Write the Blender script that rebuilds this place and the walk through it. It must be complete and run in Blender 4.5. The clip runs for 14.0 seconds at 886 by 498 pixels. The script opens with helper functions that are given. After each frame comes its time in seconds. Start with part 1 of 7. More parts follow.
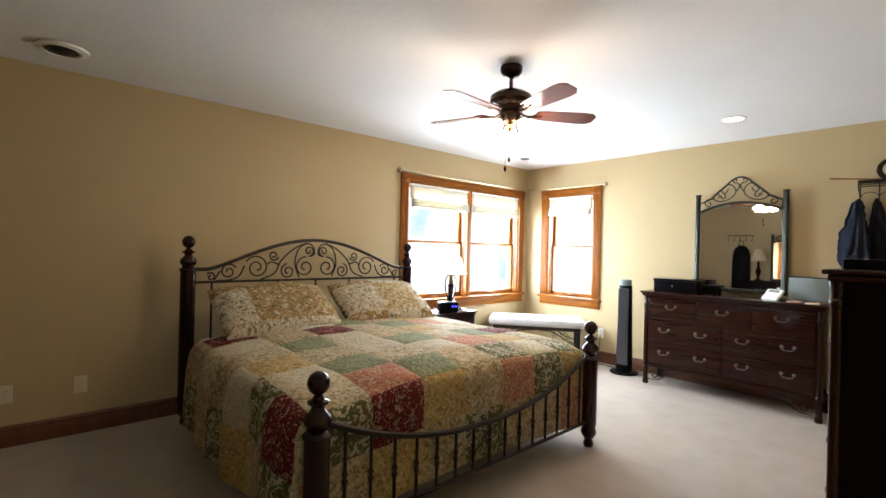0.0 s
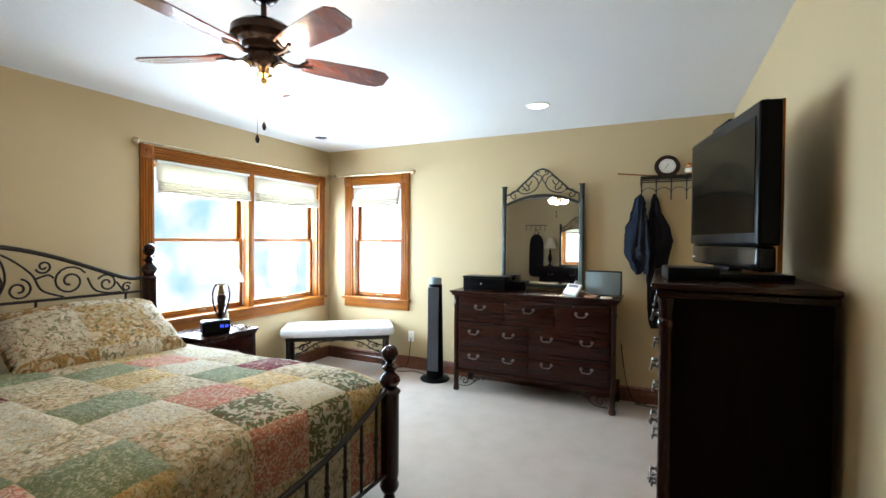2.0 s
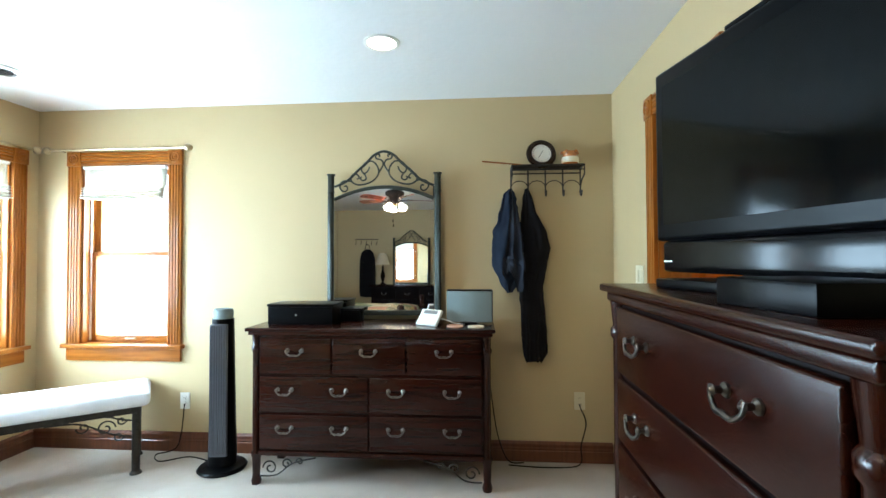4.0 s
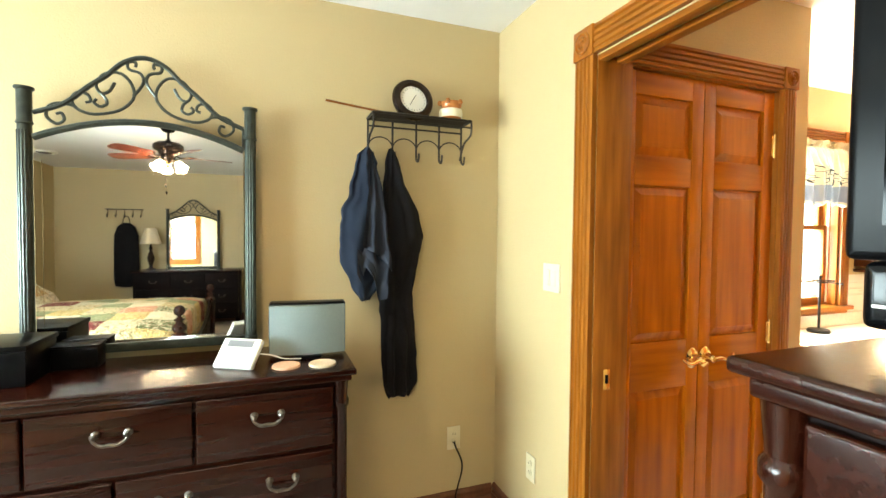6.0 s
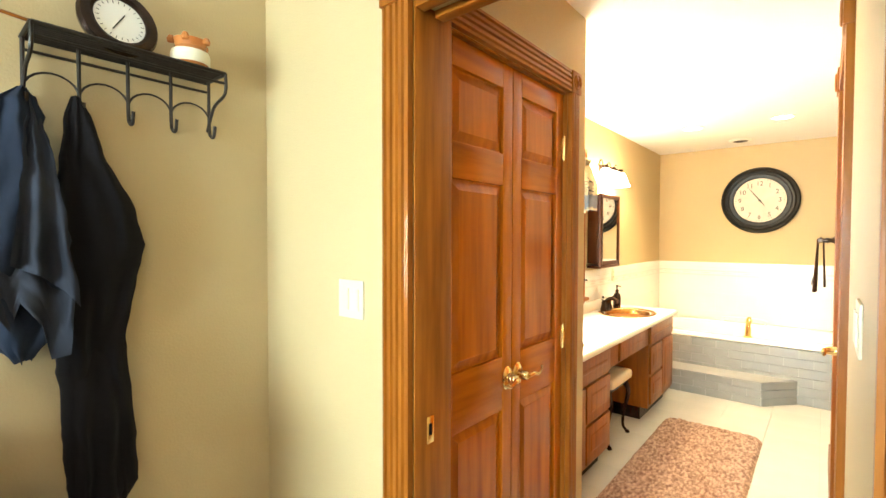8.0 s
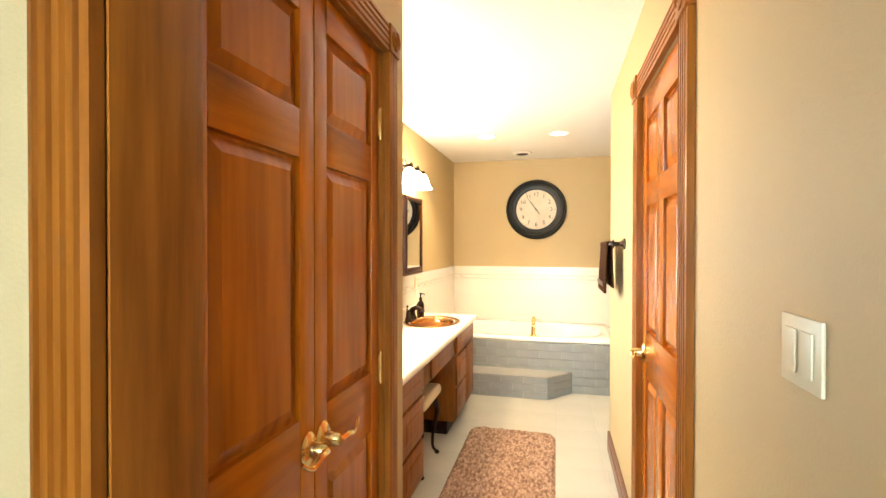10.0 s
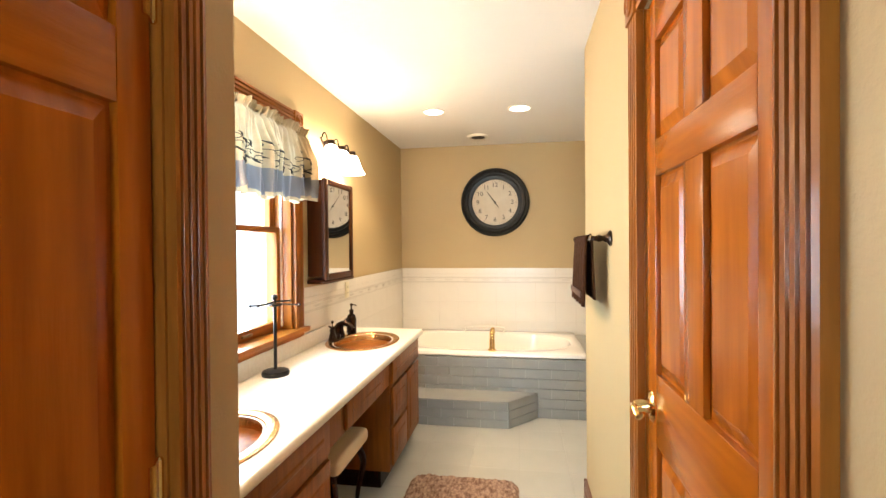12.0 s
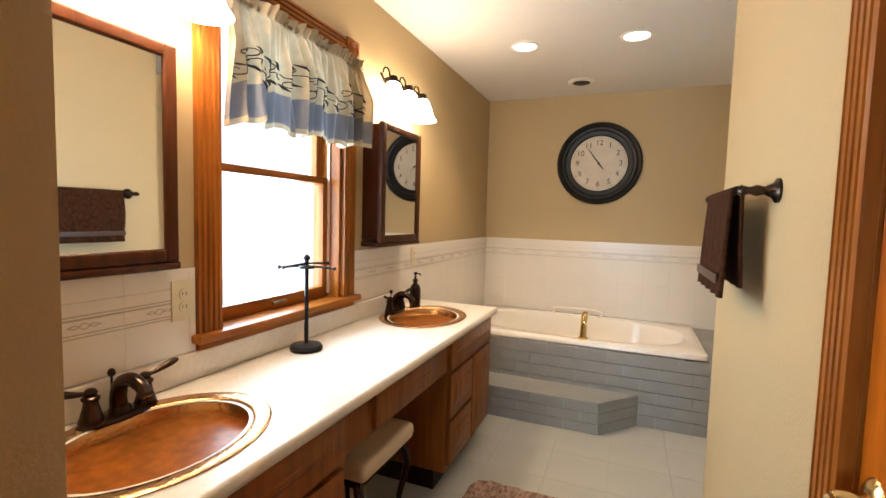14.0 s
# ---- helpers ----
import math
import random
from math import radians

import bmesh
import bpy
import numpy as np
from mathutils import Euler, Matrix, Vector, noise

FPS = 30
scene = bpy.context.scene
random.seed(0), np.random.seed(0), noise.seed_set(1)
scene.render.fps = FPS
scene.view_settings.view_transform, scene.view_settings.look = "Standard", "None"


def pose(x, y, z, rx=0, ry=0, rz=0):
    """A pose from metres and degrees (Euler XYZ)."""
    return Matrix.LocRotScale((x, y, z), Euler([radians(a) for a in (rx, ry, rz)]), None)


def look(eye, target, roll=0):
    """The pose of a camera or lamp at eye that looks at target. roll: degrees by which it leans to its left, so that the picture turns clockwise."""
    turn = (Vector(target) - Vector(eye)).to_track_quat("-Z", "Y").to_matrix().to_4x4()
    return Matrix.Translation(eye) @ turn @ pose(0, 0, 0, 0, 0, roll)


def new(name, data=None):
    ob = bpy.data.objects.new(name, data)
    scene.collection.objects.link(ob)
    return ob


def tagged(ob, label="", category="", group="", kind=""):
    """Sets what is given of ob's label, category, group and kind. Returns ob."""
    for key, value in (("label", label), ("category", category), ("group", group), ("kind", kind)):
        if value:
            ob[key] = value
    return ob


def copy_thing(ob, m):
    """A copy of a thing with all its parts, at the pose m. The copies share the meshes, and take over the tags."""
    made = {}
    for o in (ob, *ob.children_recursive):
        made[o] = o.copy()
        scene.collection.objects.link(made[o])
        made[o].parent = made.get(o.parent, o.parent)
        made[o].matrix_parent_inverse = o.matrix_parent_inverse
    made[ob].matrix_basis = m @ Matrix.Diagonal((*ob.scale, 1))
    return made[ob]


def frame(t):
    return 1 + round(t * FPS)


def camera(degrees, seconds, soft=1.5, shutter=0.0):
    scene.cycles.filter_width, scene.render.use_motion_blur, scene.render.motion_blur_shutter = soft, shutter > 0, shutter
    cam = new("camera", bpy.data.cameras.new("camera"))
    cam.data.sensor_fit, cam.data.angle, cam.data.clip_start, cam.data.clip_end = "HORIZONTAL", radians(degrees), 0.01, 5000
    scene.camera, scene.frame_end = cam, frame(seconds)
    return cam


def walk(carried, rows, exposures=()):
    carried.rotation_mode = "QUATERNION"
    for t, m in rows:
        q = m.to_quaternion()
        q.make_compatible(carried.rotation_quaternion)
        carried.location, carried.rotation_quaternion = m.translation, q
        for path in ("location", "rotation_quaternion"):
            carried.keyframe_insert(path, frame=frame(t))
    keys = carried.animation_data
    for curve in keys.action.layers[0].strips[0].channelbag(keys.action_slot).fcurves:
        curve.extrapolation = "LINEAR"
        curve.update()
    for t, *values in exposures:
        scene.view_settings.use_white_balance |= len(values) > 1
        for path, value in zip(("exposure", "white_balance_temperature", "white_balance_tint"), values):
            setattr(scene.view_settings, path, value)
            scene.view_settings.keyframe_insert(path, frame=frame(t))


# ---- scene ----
cam = camera(88.5, 14.0)
PATH = [
    (0, (1.439, 0.162, 1.306), (2.772, 1.653, 1.307), 1.4),
    (0.5, (1.531, 0.209, 1.344), (2.985, 1.582, 1.327), 1.5),
    (1, (1.7, 0.265, 1.362), (3.281, 1.49, 1.337), 1.4),
    (1.5, (1.952, 0.379, 1.389), (3.648, 1.437, 1.35), 0.8),
    (2, (2.218, 0.485, 1.4), (4.016, 1.361, 1.36), 0.4),
    (2.5, (2.518, 0.645, 1.391), (4.402, 1.317, 1.343), 0.3),
    (3, (2.817, 0.782, 1.385), (4.764, 1.236, 1.333), 0.2),
    (3.5, (3.152, 0.841, 1.401), (5.128, 1.142, 1.349), -0.1),
    (3.7, (3.268, 0.866, 1.338), (5.254, 1.103, 1.328), -0.2),
    (5.8, (4.326, 1.034, 1.388), (6.247, 0.479, 1.352), 0.5),
    (6, (4.428, 1.077, 1.416), (6.299, 0.372, 1.35), 0.5),
    (6.5, (4.576, 1.049, 1.411), (6.346, 0.121, 1.353), 0.7),
    (7, (4.714, 1.028, 1.404), (6.341, -0.135, 1.358), 0.7),
    (7.5, (4.819, 0.954, 1.417), (6.288, -0.401, 1.362), 0.5),
    (8, (4.919, 0.877, 1.427), (6.202, -0.655, 1.376), 0.1),
    (8.5, (4.991, 0.793, 1.413), (6.086, -0.88, 1.374), -0.1),
    (9, (5.084, 0.695, 1.415), (5.985, -1.09, 1.374), 0.0),
    (9.2, (5.12, 0.652, 1.412), (5.936, -1.174, 1.374), 0.1),
    (11.3, (5.253, -0.019, 1.403), (5.462, -2.008, 1.408), -0.5),
    (11.5, (5.237, -0.105, 1.39), (5.458, -2.093, 1.399), -0.4),
    (12, (5.207, -0.325, 1.395), (5.54, -2.297, 1.377), -0.5),
    (12.5, (5.185, -0.536, 1.388), (5.644, -2.482, 1.339), -0.4),
    (13, (5.166, -0.699, 1.358), (5.746, -2.612, 1.291), 0.1),
    (13.5, (5.168, -0.798, 1.333), (5.854, -2.674, 1.242), 0.9),
    (14, (5.184, -0.858, 1.331), (5.936, -2.706, 1.19), 1.6),
]

EXPOSURES = [(0.0, 0.42, 6350, 22), (2.0, 0.3, 5700, 15), (3.7, 0.45, 5350, 8), (5.8, 1.45, 6600, 6), (7.5, 1.5, 6500, 7), (9.0, 1.2, 6400, 8), (11.4, 0.6, 6100, 12), (12.5, 0.13, 5800, 12), (14.0, -0.27, 5750, 16)]
walk(cam, [(t, look(eye, target, roll)) for t, eye, target, roll in PATH], EXPOSURES)

# ---- light ----
EAST, NORTH, WEST, TOP = 6.505, 4.09, 0.1, 2.43
HALL_W, HALL_E, BLOCK_S, BATH_S, BATH_W, BATH_E, BATH_TOP = 4.86, 5.775, -1.167, -5.07, 4.0, 6.46, 2.43
world = bpy.data.worlds.new("sky")
scene.world = world
world.use_nodes = True
sky = world.node_tree.nodes.new("ShaderNodeTexSky")
sky.sky_type, sky.sun_disc, sky.sun_elevation, sky.sun_rotation = "NISHITA", False, radians(50), radians(200)
world.node_tree.links.new(sky.outputs["Color"], world.node_tree.nodes["Background"].inputs["Color"])
world.node_tree.nodes["Background"].inputs["Strength"].default_value = 0.12


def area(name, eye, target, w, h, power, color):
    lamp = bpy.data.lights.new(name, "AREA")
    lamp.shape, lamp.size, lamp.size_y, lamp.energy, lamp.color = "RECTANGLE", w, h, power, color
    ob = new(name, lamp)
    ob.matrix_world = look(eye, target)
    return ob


def point(name, at, power, color, radius=0.04):
    lamp = bpy.data.lights.new(name, "POINT")
    lamp.energy, lamp.color, lamp.shadow_soft_size = power, color, radius
    ob = new(name, lamp)
    ob.location = at
    return ob


def spot(name, at, power, color):
    lamp = bpy.data.lights.new(name, "SPOT")
    lamp.energy, lamp.color, lamp.spot_size, lamp.spot_blend, lamp.shadow_soft_size = power, color, radians(110), 0.6, 0.06
    ob = new(name, lamp)
    ob.location = at
    return ob


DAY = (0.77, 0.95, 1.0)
area("sky_north", (5.36, NORTH + 0.19, 1.38), (5.36, NORTH - 1.0, 1.38), 1.88, 1.28, 225, DAY)
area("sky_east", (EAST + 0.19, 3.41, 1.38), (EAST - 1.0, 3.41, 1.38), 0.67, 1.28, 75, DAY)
area("sky_bath", (BATH_E + 0.235, -2.337, 1.49), (BATH_E - 1.0, -2.337, 1.49), 0.66, 1.12, 45, DAY)
WARM = (1.0, 0.72, 0.42)
FAN, FAN_TURN, FAN_POWER, VANITY_POWER = (3.58, 1.97), -33.5, 3.5, 8


# ---- materials ----
def material(name, color, rough=0.5, metal=0.0, color2=None, scale=8.0, stretch=(1, 1, 1), bump=0.0, bump_scale=60.0, glow=0.0, spec=0.5, coat=0.0, detail=4.0, contrast=0.35):
    m = bpy.data.materials.new(name)
    m.use_nodes = True
    n, l = m.node_tree.nodes, m.node_tree.links
    b = n["Principled BSDF"]
    b.inputs["Base Color"].default_value = (*color, 1)
    b.inputs["Roughness"].default_value, b.inputs["Metallic"].default_value = rough, metal
    b.inputs["Specular IOR Level"].default_value, b.inputs["Coat Weight"].default_value = spec, coat
    b.inputs["Coat Roughness"].default_value = 0.12
    co = n.new("ShaderNodeTexCoord")
    mp = n.new("ShaderNodeMapping")
    mp.inputs["Scale"].default_value = stretch
    l.new(co.outputs["Object"], mp.inputs["Vector"])
    if color2:
        t = n.new("ShaderNodeTexNoise")
        t.inputs["Scale"].default_value, t.inputs["Detail"].default_value = scale, detail
        r = n.new("ShaderNodeValToRGB")
        r.color_ramp.elements[0].position, r.color_ramp.elements[1].position = 0.5 - contrast / 2, 0.5 + contrast / 2
        r.color_ramp.elements[0].color, r.color_ramp.elements[1].color = (*color, 1), (*color2, 1)
        l.new(mp.outputs["Vector"], t.inputs["Vector"])
        l.new(t.outputs["Fac"], r.inputs["Fac"])
        l.new(r.outputs["Color"], b.inputs["Base Color"])
    if bump:
        t = n.new("ShaderNodeTexNoise")
        t.inputs["Scale"].default_value, t.inputs["Detail"].default_value = bump_scale, 5
        u = n.new("ShaderNodeBump")
        u.inputs["Strength"].default_value, u.inputs["Distance"].default_value = bump, 0.01
        l.new(mp.outputs["Vector"], t.inputs["Vector"])
        l.new(t.outputs["Fac"], u.inputs["Height"])
        l.new(u.outputs["Normal"], b.inputs["Normal"])
    if glow:
        b.inputs["Emission Color"].default_value, b.inputs["Emission Strength"].default_value = (*color, 1), glow
    return m


def wood(name, dark, light, axis, rough=0.35, coat=0.3, scale=5.0):
    stretch = [7.0, 7.0, 7.0]
    stretch[axis] = 0.6
    return material(name, dark, rough, 0, light, scale, stretch, 0.06, 30, coat=coat, contrast=0.5, detail=8)


PAINT = material("wall_paint", (0.475, 0.365, 0.19), 0.6, 0, (0.44, 0.335, 0.175), 1.2, bump=0.12, bump_scale=140, contrast=0.8)
CEIL = material("ceiling_paint", (0.74, 0.73, 0.71), 0.85, 0, (0.70, 0.69, 0.67), 1.5, bump=0.2, bump_scale=26, contrast=0.8)
CARPET = material("carpet", (0.45, 0.385, 0.32), 0.95, 0, (0.53, 0.465, 0.40), 5, bump=1.0, bump_scale=220, spec=0.1, contrast=0.6)
OAK_Z = wood("oak_upright", (0.165, 0.046, 0.004), (0.35, 0.12, 0.014), 2, 0.35, 0.12)
OAK_X = wood("oak_along", (0.165, 0.046, 0.004), (0.35, 0.12, 0.014), 0, 0.35, 0.12)
OAK_Y = wood("oak_across", (0.165, 0.046, 0.004), (0.35, 0.12, 0.014), 1, 0.35, 0.12)
DOORWOOD = wood("door_wood", (0.23, 0.052, 0.0014), (0.46, 0.130, 0.0045), 2, 0.2, 0.0, 3.5)
CABWOOD = wood("cabinet_wood", (0.13, 0.038, 0.003), (0.28, 0.092, 0.010), 2, 0.35, 0.08)
for m in (DOORWOOD, OAK_X, OAK_Y, OAK_Z, CABWOOD):
    m.node_tree.nodes["Principled BSDF"].inputs["Specular IOR Level"].default_value = 0.14
DOORWOOD.node_tree.nodes["Principled BSDF"].inputs["Specular IOR Level"].default_value = 0.3
DARKWOOD = wood("cherry_dark", (0.010, 0.0018, 0.0009), (0.024, 0.0046, 0.0018), 1, 0.22, 0.05)
DARKPOST = wood("cherry_post", (0.010, 0.002, 0.0011), (0.024, 0.005, 0.002), 2, 0.22, 0.15)
for m in (DARKWOOD, DARKPOST):
    m.node_tree.nodes["Principled BSDF"].inputs["Specular IOR Level"].default_value = 0.22
IRON = material("wrought_iron", (0.018, 0.014, 0.011), 0.45, 0.6, (0.032, 0.025, 0.019), 40)
IRON_GREEN = material("pewter_frame", (0.020, 0.024, 0.019), 0.35, 0.6, (0.040, 0.045, 0.036), 30)
BRONZE = material("oiled_bronze", (0.028, 0.018, 0.014), 0.22, 0.85, (0.05, 0.03, 0.02), 30)
CABDARK = wood("mirror_frame_wood", (0.030, 0.009, 0.003), (0.078, 0.024, 0.0075), 2, 0.35, 0.0)
CABDARK.node_tree.nodes["Principled BSDF"].inputs["Specular IOR Level"].default_value = 0.15
PEWTER = material("old_pewter", (0.17, 0.15, 0.13), 0.3, 1.0, (0.07, 0.06, 0.05), 30)
BRASS = material("brass", (0.80, 0.56, 0.22), 0.18, 1.0)
ANTIQUE = material("antique_brass", (0.34, 0.26, 0.15), 0.35, 1.0, (0.22, 0.17, 0.1), 30)
COPPER = material("hammered_copper", (0.74, 0.44, 0.19), 0.24, 1.0, (0.60, 0.33, 0.13), 4, bump=0.25, bump_scale=75)
# Cherry wood with shade put into its colour, nearly black and dull.
CHERRY_SHADED = wood("cherry_shaded", (0.003, 0.0012, 0.0009), (0.006, 0.002, 0.0014), 2, 0.55, 0.0)
for node in CHERRY_SHADED.node_tree.nodes:
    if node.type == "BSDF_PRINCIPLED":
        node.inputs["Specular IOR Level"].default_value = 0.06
BLACK = material("black_plastic", (0.0025, 0.0025, 0.003), 0.28, spec=0.07)
GREYPLASTIC = material("grey_plastic", (0.16, 0.16, 0.175), 0.35)
SCREEN = material("dark_screen", (0.001, 0.0013, 0.0015), 0.10, spec=0.09)
GLOSSBLACK = material("gloss_black", (0.002, 0.002, 0.0025), 0.15, spec=0.18)
INKMETAL = material("black_metal", (0.012, 0.011, 0.011), 0.4, 0.6)
BLACKRIM = material("black_rim", (0.005, 0.005, 0.004), 0.35, 0, (0.010, 0.010, 0.008), 30, spec=0.3)
SATIN = material("satin_band", (0.05, 0.022, 0.014), 0.5)
WHITE = material("white_plastic", (0.78, 0.77, 0.72), 0.35)
IVORY = material("ivory_plastic", (0.62, 0.56, 0.39), 0.35)
FABRIC = material("white_linen", (0.62, 0.62, 0.64), 0.9, 0, (0.70, 0.70, 0.72), 9, bump=0.3, bump_scale=300)
SHADE = material("roman_shade_cloth", (0.66, 0.63, 0.54), 0.9, 0, (0.6, 0.56, 0.48), 60, bump=0.2, bump_scale=300)


def let_light_through(m, color, share):
    n, l = m.node_tree.nodes, m.node_tree.links
    lets = n.new("ShaderNodeBsdfTranslucent")
    lets.inputs["Color"].default_value = (*color, 1)
    half = n.new("ShaderNodeMixShader")
    half.inputs["Fac"].default_value = share
    l.new(n["Principled BSDF"].outputs[0], half.inputs[1])
    l.new(lets.outputs[0], half.inputs[2])
    l.new(half.outputs[0], n["Material Output"].inputs["Surface"])


let_light_through(SHADE, (0.74, 0.69, 0.57), 0.3)
LAMPSHADE = material("lampshade_cloth", (0.66, 0.66, 0.63), 0.9)
let_light_through(LAMPSHADE, (0.95, 0.95, 0.93), 0.75)
CREAM = material("cream_cloth", (0.60, 0.50, 0.36), 0.8)
GREYCLOTH = material("speaker_cloth", (0.16, 0.20, 0.20), 0.7, 0.1, (0.19, 0.23, 0.23), 300)
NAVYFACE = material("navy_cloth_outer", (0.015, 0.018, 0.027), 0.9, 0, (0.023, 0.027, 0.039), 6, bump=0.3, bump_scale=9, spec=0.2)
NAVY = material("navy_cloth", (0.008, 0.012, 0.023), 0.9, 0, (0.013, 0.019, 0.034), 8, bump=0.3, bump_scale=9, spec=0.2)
BLACKCLOTH = material("black_cloth", (0.0035, 0.003, 0.004), 0.9, 0, (0.006, 0.005, 0.0065), 8, bump=0.4, bump_scale=9, spec=0.2)
TOWEL = material("brown_towel", (0.022, 0.008, 0.003), 0.8, 0, (0.055, 0.020, 0.0075), 60, bump=0.6, bump_scale=200, spec=0.08)
COUNTER = material("laminate_counter", (0.70, 0.67, 0.60), 0.3, 0, (0.66, 0.62, 0.55), 60, contrast=0.2)
TILE = material("white_tile", (0.74, 0.71, 0.65), 0.2, 0, (0.70, 0.67, 0.61), 3, coat=0.2)
GROUT = material("grout", (0.40, 0.37, 0.33), 0.7)
GREYTILE = material("grey_tile", (0.255, 0.26, 0.25), 0.35, 0, (0.29, 0.295, 0.285), 6)
GREYGROUT = material("light_grout", (0.37, 0.37, 0.355), 0.9)
FLOORTILE = material("floor_tile", (0.40, 0.41, 0.385), 0.35, 0, (0.45, 0.455, 0.43), 3)
ACRYLIC = material("white_acrylic", (0.80, 0.77, 0.71), 0.12, coat=0.4)
RUG = material("shag_rug", (0.17, 0.098, 0.07), 0.95, 0, (0.44, 0.31, 0.24), 62, (1, 0.5, 1), bump=1.0, bump_scale=120, contrast=0.3, spec=0.1)
GLOBE = material("lit_glass", (1.0, 0.86, 0.62), 0.4, glow=14)
BULB = material("lit_bulb", (1.0, 0.84, 0.6), 0.4, glow=9)
BLADE = wood("fan_blade", (0.10, 0.022, 0.012), (0.17, 0.045, 0.022), 0, 0.2, 1.0)
DIALFACE = material("clock_paper", (0.62, 0.57, 0.47), 0.6, 0, (0.55, 0.49, 0.39), 9)
INK = material("black_ink", (0.012, 0.011, 0.01), 0.5)
MIRROR = material("mirror_silver", (0.88, 0.89, 0.88), 0.015, 1.0)
CLOTHSTRIPE = material("valance_cloth", (0.28, 0.215, 0.12), 0.85, 0, (0.35, 0.275, 0.16), 30)
CLOTHBLUE = material("valance_blue", (0.125, 0.125, 0.13), 0.7)
let_light_through(CLOTHSTRIPE, (0.85, 0.70, 0.46), 0.10)
let_light_through(CLOTHBLUE, (0.40, 0.43, 0.50), 0.05)
CORK = material("cork", (0.50, 0.27, 0.17), 0.8, 0, (0.60, 0.36, 0.24), 120)
AMBER = material("amber_glass", (0.45, 0.16, 0.04), 0.15, coat=0.5)
WAX = material("pale_wax", (0.75, 0.68, 0.5), 0.5)
LEAF = material("garden_ground", (0.10, 0.17, 0.05), 0.9, 0, (0.16, 0.24, 0.08), 2)
LED = material("blue_digits", (0.05, 0.08, 1.0), 0.4, glow=1.5)


def glass_material():
    m = bpy.data.materials.new("window_glass")
    m.use_nodes = True
    n, l = m.node_tree.nodes, m.node_tree.links
    n.remove(n["Principled BSDF"])
    a, g, x = n.new("ShaderNodeBsdfTransparent"), n.new("ShaderNodeBsdfGlossy"), n.new("ShaderNodeMixShader")
    g.inputs["Roughness"].default_value = 0.02
    x.inputs[0].default_value = 0.035
    l.new(a.outputs[0], x.inputs[1]), l.new(g.outputs[0], x.inputs[2])
    l.new(x.outputs[0], n["Material Output"].inputs["Surface"])
    return m


GLASS = glass_material()


# Glow put into the backdrop's colour in place of daylight on the garden.
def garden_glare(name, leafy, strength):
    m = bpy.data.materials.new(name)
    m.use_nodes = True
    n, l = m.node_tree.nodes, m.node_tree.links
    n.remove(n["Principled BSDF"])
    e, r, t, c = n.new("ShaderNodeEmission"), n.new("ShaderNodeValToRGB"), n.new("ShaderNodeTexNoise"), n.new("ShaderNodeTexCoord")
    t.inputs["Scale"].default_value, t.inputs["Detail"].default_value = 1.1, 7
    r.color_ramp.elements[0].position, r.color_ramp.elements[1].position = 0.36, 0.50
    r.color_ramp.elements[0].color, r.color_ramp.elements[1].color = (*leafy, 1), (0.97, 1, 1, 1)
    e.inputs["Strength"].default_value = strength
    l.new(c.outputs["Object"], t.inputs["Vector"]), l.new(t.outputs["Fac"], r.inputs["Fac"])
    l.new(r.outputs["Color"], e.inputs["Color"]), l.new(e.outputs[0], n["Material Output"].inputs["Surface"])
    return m


